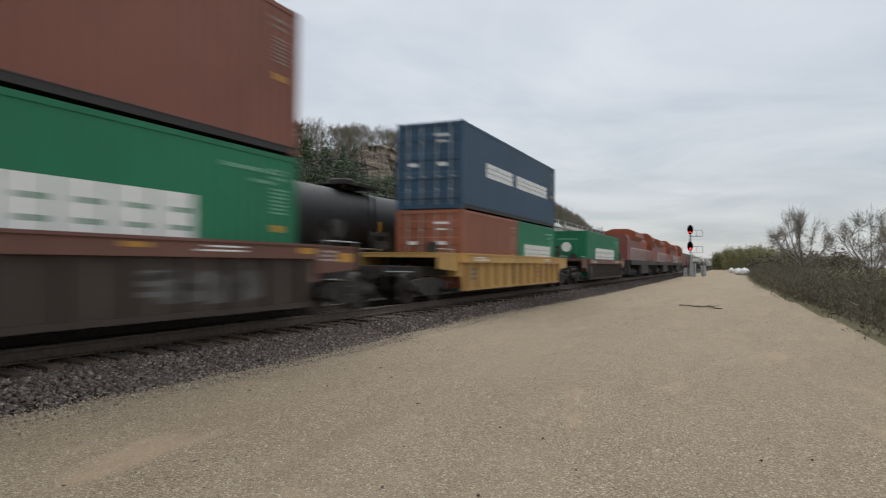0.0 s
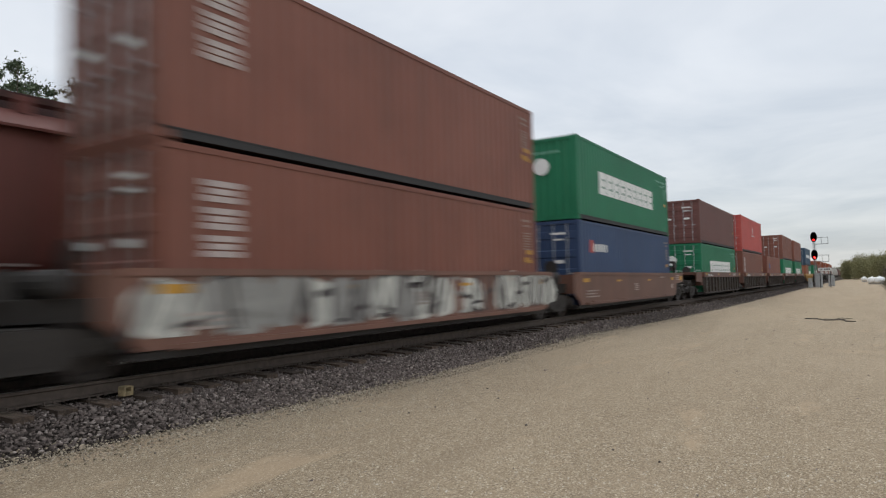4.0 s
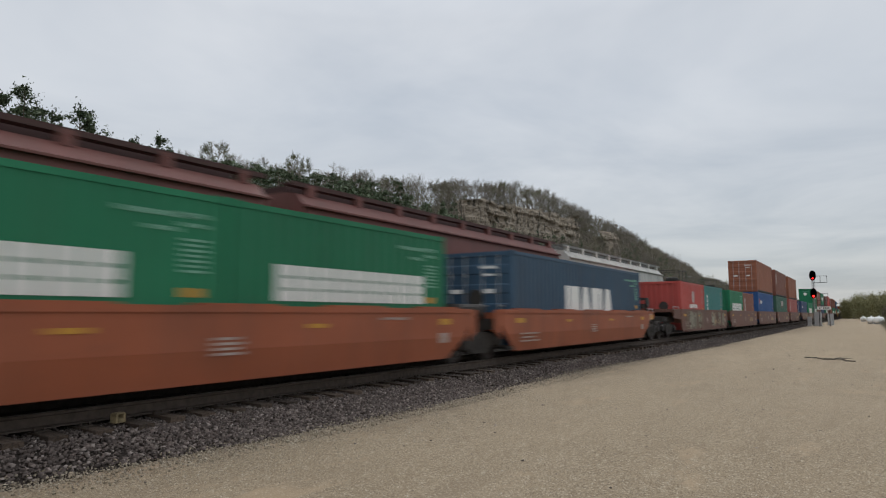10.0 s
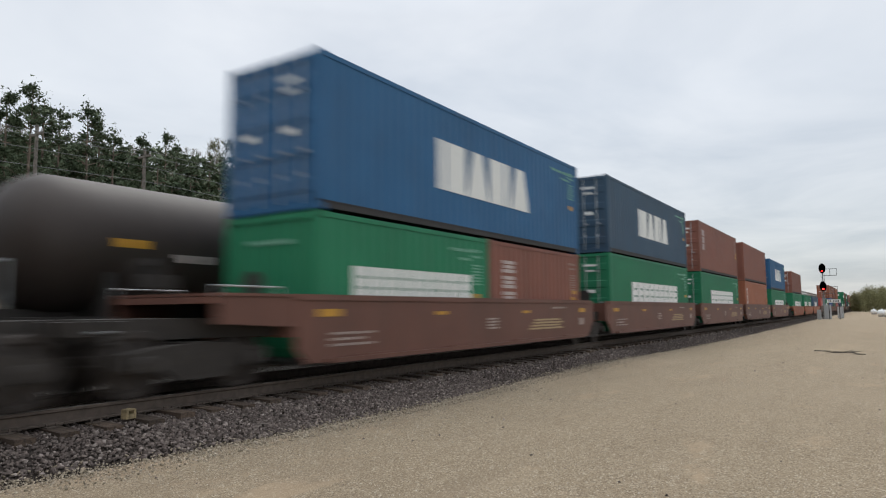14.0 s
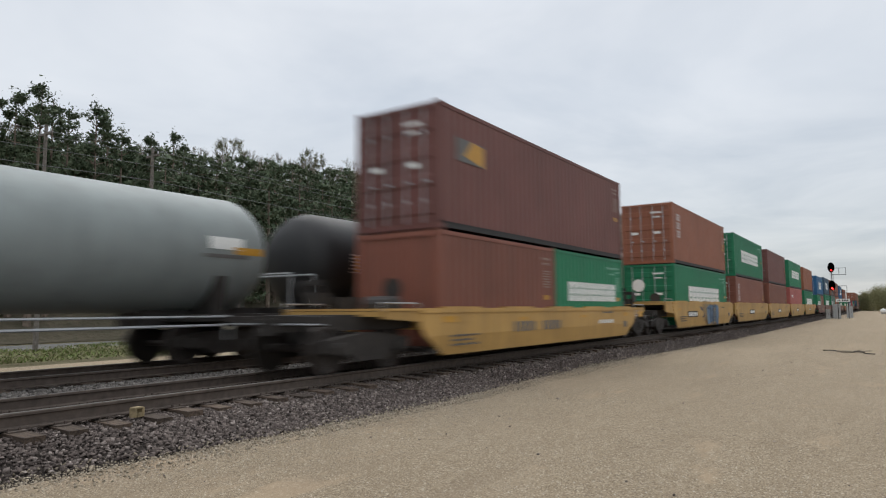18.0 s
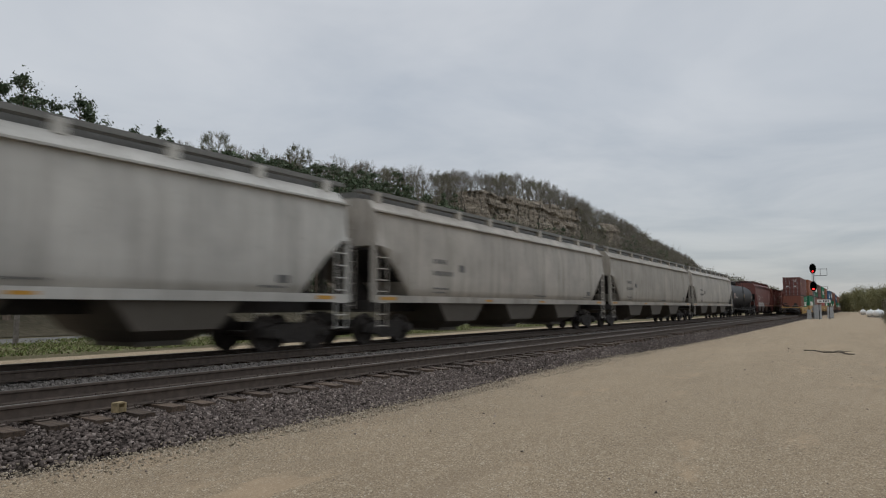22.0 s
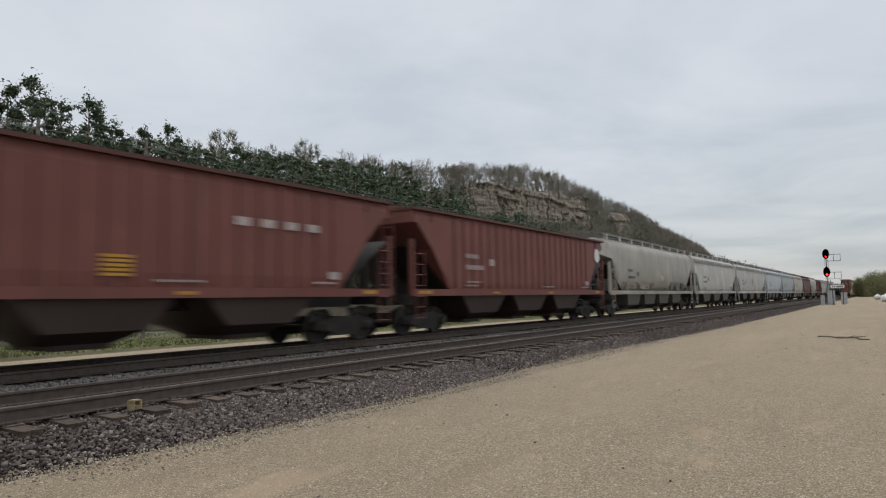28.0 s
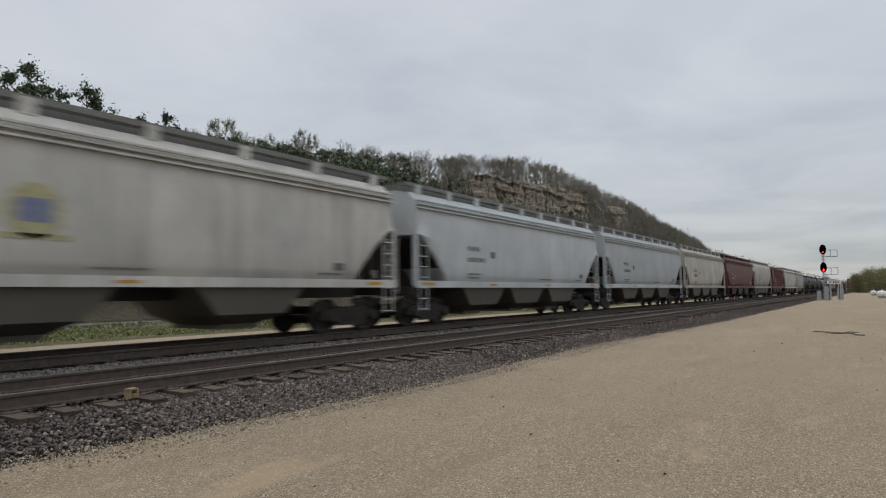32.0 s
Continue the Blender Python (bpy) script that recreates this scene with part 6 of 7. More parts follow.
            part("marking", stored(("wendlines", kind), lambda: decal_rows([(half + 0.2, top - 0.16 - 0.09 * k, 0.7 - 0.1 * (k % 2), 0.05) for k in range(3)], 1.336).mesh("marking", M_SOFT_WHITE)), None, plat, "white stencilled lines")
            part("ladder", stored(("wladder", top), lambda: ladder().mesh("ladder", M_TRUCK)), None, plat)
        part("brake_valve", stored("brake_valve", lambda: Geo().box(0.3, 0.85, half + 0.4, half + 0.95, 1.06, 1.45, 0.05).mesh("brake_valve", M_STEEL_DARK)), None, plat)
        part("air_reservoir", stored("air_reservoir", lambda: Geo().lathe([(-0.9, 0.1), (-0.85, 0.2), (-0.1, 0.2), (-0.05, 0.1)], "x", 14, (0, half + 0.65, 1.26)).mesh("air_reservoir", M_STEEL_DARK)), None, plat)
        part("hand_brake", stored("hand_brake", lambda: Geo().lathe([(half + 0.33, 0.24), (half + 0.37, 0.24)], "y", 14, (-0.5, 0, 1.62)).rod((-0.5, half + 0.2, 1.62), (-0.5, half + 0.36, 1.62), 0.05).mesh("hand_brake", M_STEEL_DARK)), None, plat)
    if trail:
        add_truck(car, -half - 1.75); add_coupler(car, -half - 3.2, -1)
    else:
        add_truck(car, -7.72)
    if lead:
        add_truck(car, half + 1.75); add_coupler(car, half + 3.2, 1)
    # stencils, reflector strips and data panels on the near side
    fx = 1.3565 if not kind.startswith("ribbed") else 1.4635
    def marks(rows, mat, lab):
        part("marking", decal_rows(rows, fx, mat is M_YELLOWMARK or mat is M_STEEL_DARK), mat, car, lab)
    mid = (top + bottom) / 2
    if kind.startswith("ribbed"):
        marks([(-6.3, top - 0.17, 0.5, 0.1), (-2.4, top - 0.17, 0.4, 0.08), (1.8, top - 0.17, 0.4, 0.08), (5.9, top - 0.2, 0.5, 0.12)], M_YELLOWMARK, "yellow reflector strip")
        g = Geo()
        for k, y in enumerate((-5.6, -1.2, 2.2)):
            for j in range(3):
                g.box(1.345, 1.349, y, y + 0.5 - 0.1 * (k == 1), 0.62 + j * 0.16, 0.70 + j * 0.16)
        g.fine = True
        part("marking", g, M_GREYMARK, car, "grey stencilled data lines")
        part("marking", decal_rows([(-5.6 + 0.0 * k, top - 0.24 + 0.05 * k, 1.5 - 0.2 * k, 0.022) for k in range(3)] + [(3.2, top - 0.2, 1.1, 0.03), (3.4, top - 0.13, 0.9, 0.03)], fx), M_WHITE, car, "white stencilled lines")
    else:
        marks([(-6.2, mid + 0.2, 0.55, 0.13), (-2.6, mid + 0.2, 0.45, 0.07), (1.6, mid + 0.2, 0.45, 0.07), (5.7, mid + 0.2, 0.45, 0.13)], M_YELLOWMARK, "yellow reflector strip")
        rows = [(-5.9, mid - 0.12 - 0.1 * j, 1.2 - 0.25 * (j % 2), 0.045) for j in range(3)]
        if kind not in ("yellow", "yellow_low"):
            rows += [(-0.3, mid - 0.17 + 0.075 * j, 0.5 - 0.08 * (j % 2), 0.04) for j in range(4)]
        rows += [(3.6, mid + 0.32, 0.9, 0.05), (5.7, mid - 0.2, 0.3, 0.22)]
        marks(rows, M_GREYMARK if "yellow" in kind else plain("faint_stencil", (0.42, 0.34, 0.30), 0.7), "faded stencilled data lines")
        if kind == "yellow":
            panel = -4.4 if u < -430 else -1.9
            marks([(panel, mid - 0.14, 2.0, 0.30)], M_STEEL_DARK, "dark data panel")
            part("lettering", decal_rows([(panel + 0.2 + 0.44 * k, mid - 0.08, 0.34, 0.18) for k in range(4)], fx + 0.0045), M_WHITE, car, "white panel lettering bars")
        if kind == "yellow_low":
            marks([(-2.9, mid - 0.1, 1.3, 0.26), (-1.2, mid - 0.1, 1.3, 0.26)], M_GREYMARK, "grey data panel")
            part("lettering", decal_rows([(3.2, mid - 0.02, 1.4, 0.12)], fx), M_WHITE, car, "white lettering line")
        if kind in ("brown",):
            g = Geo()
            for j in range(4):
                g.prism([(2.0 + 0.12 * j, mid - 0.26 + 0.08 * j), (4.3 - 0.2 * (j % 2), mid - 0.26 + 0.08 * j), (4.3 - 0.2 * (j % 2), mid - 0.21 + 0.08 * j), (2.0 + 0.12 * j, mid - 0.21 + 0.08 * j)], fx, fx + 0.004, "x")
            part("marking", g, plain("tan_stencil", (0.42, 0.30, 0.17), 0.7), car, "tan painted emblem bars")
    if graffiti:
        r = random.Random(graffiti + int(u * 10))
        spans, fill, other, line, full = {1: ([(-6.6, 6.5)], (0.50, 0.49, 0.44), (0.27, 0.26, 0.24), (0.06, 0.05, 0.05), 0.95), 2: ([(-5.6, -1.2), (1.4, 5.9)], (0.30, 0.29, 0.22), (0.20, 0.15, 0.10), (0.12, 0.07, 0.05), 0.8),
                                          3: ([(-1.9, 2.5)], (0.10, 0.16, 0.24), (0.24, 0.22, 0.16), (0.05, 0.07, 0.11), 0.85), 4: ([(-5.8, -3.4), (-1.4, 1.2), (2.6, 5.2)], (0.36, 0.27, 0.20), (0.26, 0.18, 0.12), (0.12, 0.07, 0.055), 0.6),
                                          5: ([(-2.4, -0.4), (2.6, 4.6)], (0.12, 0.115, 0.11), (0.085, 0.08, 0.078), (0.04, 0.034, 0.03), 0.8)}[graffiti]
        if graffiti == 5:
            spray_tag(car, r, spans, 0.5, 1.05, 1.345, fill, other, line, "5", full)
        else:
            spray_tag(car, r, spans, bottom + 0.12, top - 0.12, fx, fill, other, line, str(graffiti), full)
    place_near(car, u, 0)


C20, C40 = 6.058, 12.192
H8, H9 = 2.591, 2.896
BOX = {"b": (BROWN, "brown"), "m": (MAROON, "dark maroon"), "r": (RUST, "orange-brown"), "o": (ORANGE_C, "orange"), "g": (GREEN, "bright green"), "d": (DUSTY, "dusty green"), "t": (TEAL, "teal"),
       "n": (NAVY, "navy blue"), "u": (BLUE, "bright blue"), "a": (AZURE, "azure blue"), "s": (SKYNAVY, "faded dark blue"), "R": (RED, "bright red"), "p": (PINK, "faded red")}
# place of the well's middle at the start, kind of well, which ends have a truck and coupler of their own, top box, bottom boxes (two are 20 ft, rear one first), scrawl
WELLS = [
    (46.4, "ribbed", "both", "", "g:name", 0),
    (25.94, "ribbed_yellow", "both", "s:two_words", "r: g:name", 0),
    (4.80, "ribbed", "front", "b:", "g:name<", 5), (-10.94, "ribbed", "", "b:end_label", "g:name", 5), (-26.71, "ribbed", "", "", "b:blue_oval", 5),
    (-42.48, "ribbed", "", "R:star", "b:stacked", 5), (-58.37, "ribbed", "rear", "'m:", "g:name!", 0),
    (-78.26, "pink", "front", "g:name<", "n:label", 0), (-94.0, "pink", "", "b:stacked", "b:stacked", 1), (-109.3, "pink", "", "g:name", "g:name", 4),
    (-124.5, "pink", "", "", "g:name", 4), (-139.8, "pink", "rear", "", "n:label", 4),
    (-159.98, "brown", "front", "r:end_label", "p:stacked", 0), (-175.42, "brown", "", "b:stacked", "d:mid_word", 0), (-190.83, "brown", "", "r:end_label", "u:label", 0),
    (-206.1, "brown", "", "", "g:name b:stacked", 0), (-221.44, "brown", "rear", "", "R:globe t:upright", 2),
    (-241.28, "orange", "front", "", "'s:italic", 0), (-256.98, "orange", "", "", "g:name< g:name", 0), (-272.89, "orange", "rear", "'b:!", "'g:name", 0),
    (-292.9, "brown", "front", "a:italic", "'g:name!", 0), (-308.3, "brown", "", "b:", "o:upright", 0), (-323.66, "brown", "", "b:stacked", "g:name!", 0),
    (-339.10, "brown", "", "s:italic", "g:name!", 0), (-354.36, "brown", "rear", "a:italic", "g:name b:stacked", 0),
    (-374.16, "yellow", "front", "r:end_label", "g:name", 0), (-389.56, "yellow", "", "g:name!", "p:label", 0), (-405.11, "yellow", "", "m:", "b:", 0),
    (-420.57, "yellow", "", "g:name!", "b:stacked", 0), (-436.13, "yellow", "rear", "r:stacked", "g:name!", 3),
    (-455.85, "yellow_low", "both", "m:yellow_logo", "b: g:name", 0),
]


def load_box(code, u, z, length, height):
    if code[0] == "'":  # a standard-height box
        code, height = code[1:], H8
    key, mark = code.split(":")
    doors = mark.endswith("!") or (key in "saunRrmp" and mark != "globe") or mark in ("stacked", "end_label")
    mark = mark.rstrip("!")
    mat, word = BOX[key]
    lab = {"name": "%s steel container with white block lettering" % word, "italic": "%s steel container with large white lettering" % word, "two_words": "%s steel container with two white words" % word}.get(mark.rstrip("<"), "%s corrugated steel shipping container" % word)
    lab += " in the well" if z < 1 else " stacked on top"
    place_near(make_container(mat, length, height, mark, lab, doors), u, z)


for u, kind, ends, top, low, scrawl in WELLS:
    make_well_car(u, kind, ends in ("front", "both"), ends in ("rear", "both"), scrawl)
    lows = low.split(" ")
    if len(lows) == 2:
        load_box(lows[0], u - 3.066, 0.36, C20, H8)
        load_box(lows[1], u + 3.066, 0.36, C20, H8)
        z = 0.36 + H8
    else:
        load_box(lows[0], u, 0.36, C40, H9)
        z = 0.36 + (H8 if lows[0][0] == "'" else H9)
    if top:
        load_box(top, u, z + 0.045, C40, H9)


# -- locomotives at the head of the near train --
def make_locomotive(u):
    lo = thing("diesel_locomotive", "orange and dark brown freight diesel locomotive with a rounded radiator end", "locomotive", "locomotives of the near train")
    part("frame", Geo().box(-1.5, 1.5, -11, 11, 1.2, 1.6, 0.05).box(-1.35, 1.35, -11.1, -10.6, 0.35, 1.2), M_STEEL_DARK, lo)
    part("fuel_tank", Geo().box(-1.35, 1.35, -3, 3, 0.35, 1.2, 0.2), M_STEEL_DARK, lo)
    hood = part("long_hood", Geo().prism([(-1.0, 1.6), (1.0, 1.6), (1.0, 3.55), (0.75, 3.85), (-0.75, 3.85), (-1.0, 3.55)], -9.8, 4.6), LOCO_DARK, lo)
    part("stripe", Geo().box(-1.008, 1.008, -2.5, 4.6, 2.5, 3.5), LOCO_ORANGE, hood, "orange band along the hood")
    part("radiator", Geo().prism([(-1.0, 3.4), (-1.4, 3.75), (-1.35, 4.2), (-0.7, 4.45), (0.7, 4.45), (1.35, 4.2), (1.4, 3.75), (1.0, 3.4)], -7.6, -1.5), LOCO_ORANGE, hood, "flared orange radiator wings")
    for y in (-4.5, -3.2, -0.8, 0.8, 2.4):
        part("hood_door", Geo().box(1.012, 1.03, y, y + 1.0, 1.75, 2.45, 0.004), LOCO_DARK, hood)
    cab = part("cab", Geo().prism([(-1.5, 1.6), (1.5, 1.6), (1.5, 4.1), (0.9, 4.6), (-0.9, 4.6), (-1.5, 4.1)], 5.0, 7.8), LOCO_ORANGE, lo)
    part("window", Geo().box(1.503, 1.52, 5.4, 7.2, 3.1, 3.8), M_STEEL_DARK, cab, "dark cab window")
    part("nose", Geo().prism([(-0.9, 1.6), (0.9, 1.6), (0.9, 3.0), (0.6, 3.2), (-0.6, 3.2), (-0.9, 3.0)], 7.8, 10.4), LOCO_ORANGE, lo)
    g = Geo()
    for s in (-1, 1):
        for k in range(12):
            g.rod((s * 1.45, -10.8 + 1.4 * k, 1.6), (s * 1.45, -10.8 + 1.4 * k, 2.65), 0.02)
        g.rod((s * 1.45, -10.8, 2.65), (s * 1.45, 4.6, 2.65), 0.02)
    part("handrail", g, M_WHITE, lo)
    part("light", Geo().lathe([(-9.84, 0.14), (-9.79, 0.14)], "y", 12, (0, 0, 3.4)), M_WHITE, hood, "unlit rear headlight")
    for y in (-7.4, -5.6, 5.6, 7.4):
        add_truck(lo, y, 0.5, 0.9)
    place_near(lo, u, 0)


for u in (68.6, 91.2, 113.8):
    make_locomotive(u)


# -- the far train --
def place_far(ob, u):
    FAR_CARS.append((ob, u, 0))
    ob.matrix_world = pose(FAR_X, u, 0)


def hopper_ring(y, round_side, top=4.12, low=1.5, half=1.56):
    if round_side:
        pts = [(1.30, low), (1.44, 1.85), (1.53, 2.25), (half, 2.7), (half - 0.01, 3.1), (1.53, 3.5), (1.50, 3.85), (1.46, 4.12), (1.12, top), (0.7, top + 0.06)]
    else:
        pts = [(half - 0.06, low), (half - 0.02, low + 0.25), (half, low + 0.65), (half, 2.9), (half - 0.025, 3.45), (half - 0.065, 3.85), (half - 0.09, 4.02), (half - 0.13, 4.12), (half - 0.38, top - 0.02), (0.7, top + 0.06)] if top > 4.3 else [(half - 0.03, low), (half, low + 0.3), (half, top - 0.35), (half - 0.06, top - 0.1), (half - 0.35, top), (0.7, top + 0.08)]
    return [(x, y, z) for x, z in pts] + [(-x, y, z) for x, z in reversed(pts)]


GREY_TONE = (0.42, 0.41, 0.38)


LABEL_Y, LABEL_Z = -0.1, 1.72


def make_hopper(u, length, material, style, label, emblem=""):
    """Covered hopper; style: smooth, round (bowed sides) or ribbed."""
    car = thing("covered_hopper", label, "hopper car", "covered hoppers of the far train")
    L = length - 1.3
    half, y1 = 1.56, L / 2
    key = (material.name, round(length, 1), style)
    rnd = style == "round"
    top = 4.43 if style != "ribbed" else 4.16
    def body():
        """The tank: side sheets end in slopes that cut back towards the trucks."""
        g = Geo()
        cut = {"smooth": 1.75, "ribbed": 2.1, "round": 1.45}[style]
        ring_full = hopper_ring(0, rnd, top)
        n = len(ring_full)
        rings = []
        stations = [(-y1, 1), (-y1 + 0.18, 1), (-y1 + cut * 0.5, 0.62), (-y1 + cut * 0.8, 0.25), (-y1 + cut, 0), (y1 - cut, 0), (y1 - cut * 0.8, 0.25), (y1 - cut * 0.5, 0.62), (y1 - 0.18, 1), (y1, 1)]
        zlow, zcut = 1.5, {"smooth": 3.0, "ribbed": 3.65, "round": 3.3}[style]
        for y, k in stations:
            z_min = zlow + (zcut - zlow) * k
            rings.append([(x, y, max(z, z_min)) for x, _, z in ring_full])
        g.loft(rings)
        return g
    def hull_mesh():
        me = body().mesh("body", material, rnd)
        if style == "smooth":
            me.polygons.foreach_set("use_smooth", [abs(p.normal.x) > 0.8 for p in me.polygons])
        return me
    hull = part("body", stored(("hull", *key), hull_mesh), None, car)
    if style == "ribbed":
        rib = stored(("rib", material.name), lambda: Geo().box(-0.005, 0.038, -0.045, 0.045, 1.55, 4.02).mesh("rib", material))
        n = 21
        for k in range(n):
            y = -y1 + 2.4 + k * (2 * y1 - 4.8) / (n - 1)
            part("rib", rib, None, hull, at=(half, y, 0))
        for k in (-1, 1):
            part("rib", stored(("short_rib", material.name), lambda: Geo().box(-0.005, 0.038, -0.045, 0.045, 3.7, 4.02).mesh("rib", material)), None, hull, at=(half, k * (y1 - 1.0), 0))
        part("roof_cap", stored(("cap", *key), lambda: Geo().box(-1.66, 1.66, -y1 - 0.05, y1 + 0.05, 4.05, 4.14).box(-0.6, 0.6, -y1, y1, 4.13, 4.24).mesh("roof_cap", BROWN_HOP)), None, car, "dark roof cap with hatches")
    else:
        # either three pressed ribs along the eave or one plain overhanging ledge
        for s in (-1, 1):
            if rnd:
                continue
            if u < 40:
                part("eave_ledge", stored(("ledge", material.name, round(length, 1)), lambda: Geo().prism([(-0.12, 0.09), (0.03, 0.05), (0.03, 0.0), (-0.12, 0.0)], -y1 - 0.03, y1 + 0.03).mesh("eave_ledge", material)), None, hull, at=pose(s * half, 0, 4.02, 0, 0, 0 if s > 0 else 180))
                continue
            for z in (3.86, 3.98, 4.10):
                out = half + 0.035 - 0.3 * max(0, z - 4.0)
                part("eave_rib", stored(("eave", material.name, round(length, 1)), lambda: Geo().box(-0.05, 0.05, -y1, y1, 0, 0.045).mesh("eave_rib", material)), None, hull, at=(s * (out - 0.05), 0, z))
    # roof hatches and the running board on its brackets
    if style != "ribbed":
        hatch = stored(("hatch", material.name, style), lambda: Geo().lathe([(top + 0.32, 0.36), (top + 0.37, 0.36), (top + 0.39, 0.28)], "z", 12).mesh("hatch", material))
        # coaming's colour is cut to 0.28 as shade under the running board
        part("hatch_coaming", stored(("coaming", material.name, round(length, 1), style), lambda: Geo().prism([(-0.62, top - 0.05), (0.62, top - 0.05), (0.56, top + 0.33), (-0.56, top + 0.33)], -y1 + 0.3, y1 - 0.3).mesh("hatch_coaming", plain("board_shaded_coaming_of_" + material.name, tuple(0.28 * q for q in (GREY_TONE if material in GREYS else (0.16, 0.07, 0.06))), 0.85))), None, car, "trough hatch coaming along the roof, darkened for the board's shade")
        for k in range(10):
            part("hatch", hatch, None, car, at=(0, -y1 + 1.2 + k * (2 * y1 - 2.4) / 9, 0))
    def board():
        g = Geo()
        for s in (-1, 1):
            g.box(s * 1.0 - 0.22, s * 1.0 + 0.22, -y1 - 0.2, y1 + 0.2, top + 0.22, top + 0.27).box(s * 1.22 - 0.012, s * 1.22 + 0.012, -y1 - 0.2, y1 + 0.2, top + 0.17, top + 0.29)
        return g
    walk_board = style != "ribbed" and part("running_board", stored(("board", round(length, 1), style, material.name), lambda: board().mesh("running_board", plain("grating_of_" + material.name, tuple(0.45 * q for q in (GREY_TONE if material in GREYS else (0.16, 0.07, 0.06))), 0.7, 0.1))), None, car, "steel grating running board")
    bracket = stored(("bracket", material.name, style), lambda: Geo().box(1.06, 1.245, -0.13, 0.13, top - 0.06, top + 0.25).mesh("bracket", material))
    for k in range(9 if walk_board else 0):
        for dx in (0, -2.43):
            part("bracket", bracket, None, walk_board, at=(dx * 0.95, -y1 + 0.5 + k * (2 * y1 - 1.0) / 8, 0))
    # side sills, ends, ladders
    for s in (-1, 1):
        part("side_sill", stored(("hsill", *key), lambda: Geo().box(-0.06, 0.035, -y1 - 0.15, y1 + 0.15, 1.29, 1.51, 0.01).mesh("side_sill", material)), None, car, at=(s * half, 0, 0))
        def end():
            g = Geo()
            g.box(-1.5, 1.5, -0.05, 0.12, 1.05, 1.35)
            for x in (-0.55, 0.55):
                g.box(x - 0.07, x + 0.07, -0.05, 0.08, 1.1, 3.1)
            g.box(-0.12, 0.12, -2.2, 0.1, 1.25, 1.6)
            return g
        # beam and inner posts are black to carry the open end's shade
        e = part("end_frame", stored("endf", lambda: end().mesh("end_frame", M_STEEL_DARK)), None, car, "black end framing, the open end's shade in its colour", at=pose(0, s * (y1 + 0.05), 0, 0, 0, 0 if s > 0 else 180))
        for x in (-1.5, 1.5):
            part("corner_post", stored(("cpost", material.name), lambda: Geo().box(-0.07, 0.07, -0.05, 0.08, 1.36, 3.1, 0.01).mesh("corner_post", material)), None, e, at=(x, 0, 0))
        def ladder():
            g = Geo()
            for yy in (-0.55, -0.1):
                g.rod((1.6, yy, 0.55), (1.6, yy, 2.75), 0.02)
            for k in range(7):
                g.rod((1.6, -0.55, 0.6 + 0.34 * k), (1.6, -0.1, 0.6 + 0.34 * k), 0.016)
            return g
        def end_ladder():
            g = Geo()
            for xx in (-0.9, -0.45):
                g.rod((xx, 0.14, 1.1), (xx, 0.14, 4.1), 0.018)
            for k in range(9):
                g.rod((-0.9, 0.14, 1.2 + 0.33 * k), (-0.45, 0.14, 1.2 + 0.33 * k), 0.016)
            return g
        for m in (0, 1):
            part("ladder", stored(("hladder", material.name), lambda: ladder().mesh("ladder", material)), None, e, at=Matrix.Identity(4) if m == 0 else Matrix.Diagonal((-1, 1, 1, 1)))
        part("end_ladder", stored(("heladder", material.name), lambda: end_ladder().mesh("end_ladder", material)), None, e)
        # black slope sheets and an added centre plate fill the opening with shade
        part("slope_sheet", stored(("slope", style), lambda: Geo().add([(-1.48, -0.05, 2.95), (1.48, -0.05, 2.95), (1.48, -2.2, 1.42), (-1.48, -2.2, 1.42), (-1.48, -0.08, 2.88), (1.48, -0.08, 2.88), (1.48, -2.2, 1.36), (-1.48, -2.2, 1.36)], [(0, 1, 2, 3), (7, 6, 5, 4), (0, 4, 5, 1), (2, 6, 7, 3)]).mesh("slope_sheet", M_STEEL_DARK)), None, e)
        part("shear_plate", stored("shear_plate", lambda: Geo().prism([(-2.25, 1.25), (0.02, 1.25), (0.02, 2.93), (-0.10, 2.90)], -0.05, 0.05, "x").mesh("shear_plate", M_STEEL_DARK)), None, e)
        add_truck(car, s * (y1 - 1.35))
        add_coupler(car, s * (y1 + 0.55), s)
    # discharge bays
    bays = 3 if style != "round" else 4
    def bay():
        g = Geo()
        def ring(z, lx, ly):
            return [(-lx, -ly, z), (lx, -ly, z), (lx, ly, z), (-lx, ly, z)]
        return g.loft([ring(1.45, 1.48, 1.75 if bays == 3 else 1.35), ring(0.66, 1.40, 1.0), ring(0.40, 0.8, 0.62)]).box(-0.85, 0.85, -0.6, 0.6, 0.31, 0.42)
    # bays get a darker base colour than the car's sides
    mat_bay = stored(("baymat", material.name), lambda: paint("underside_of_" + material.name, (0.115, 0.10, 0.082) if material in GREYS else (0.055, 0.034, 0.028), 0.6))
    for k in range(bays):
        part("discharge_bay", stored(("bay", material.name, bays), lambda: bay().mesh("discharge_bay", mat_bay)), None, car, "dark sloped discharge bay with grime streaks", at=(0, (k - (bays - 1) / 2) * (y1 * 2 - 5.4) / bays, 0))
    part("centre_sill", stored(("csill", round(length, 1)), lambda: Geo().box(-0.3, 0.3, -y1 + 0.3, y1 - 0.3, 1.0, 1.3).mesh("centre_sill", M_STEEL_DARK)), None, car)
    # data lines on the near side; the car's leading end is towards -y
    fx = 1.566 if style != "ribbed" else 1.604
    mk = M_GREYMARK if material in GREYS else M_SOFT_WHITE
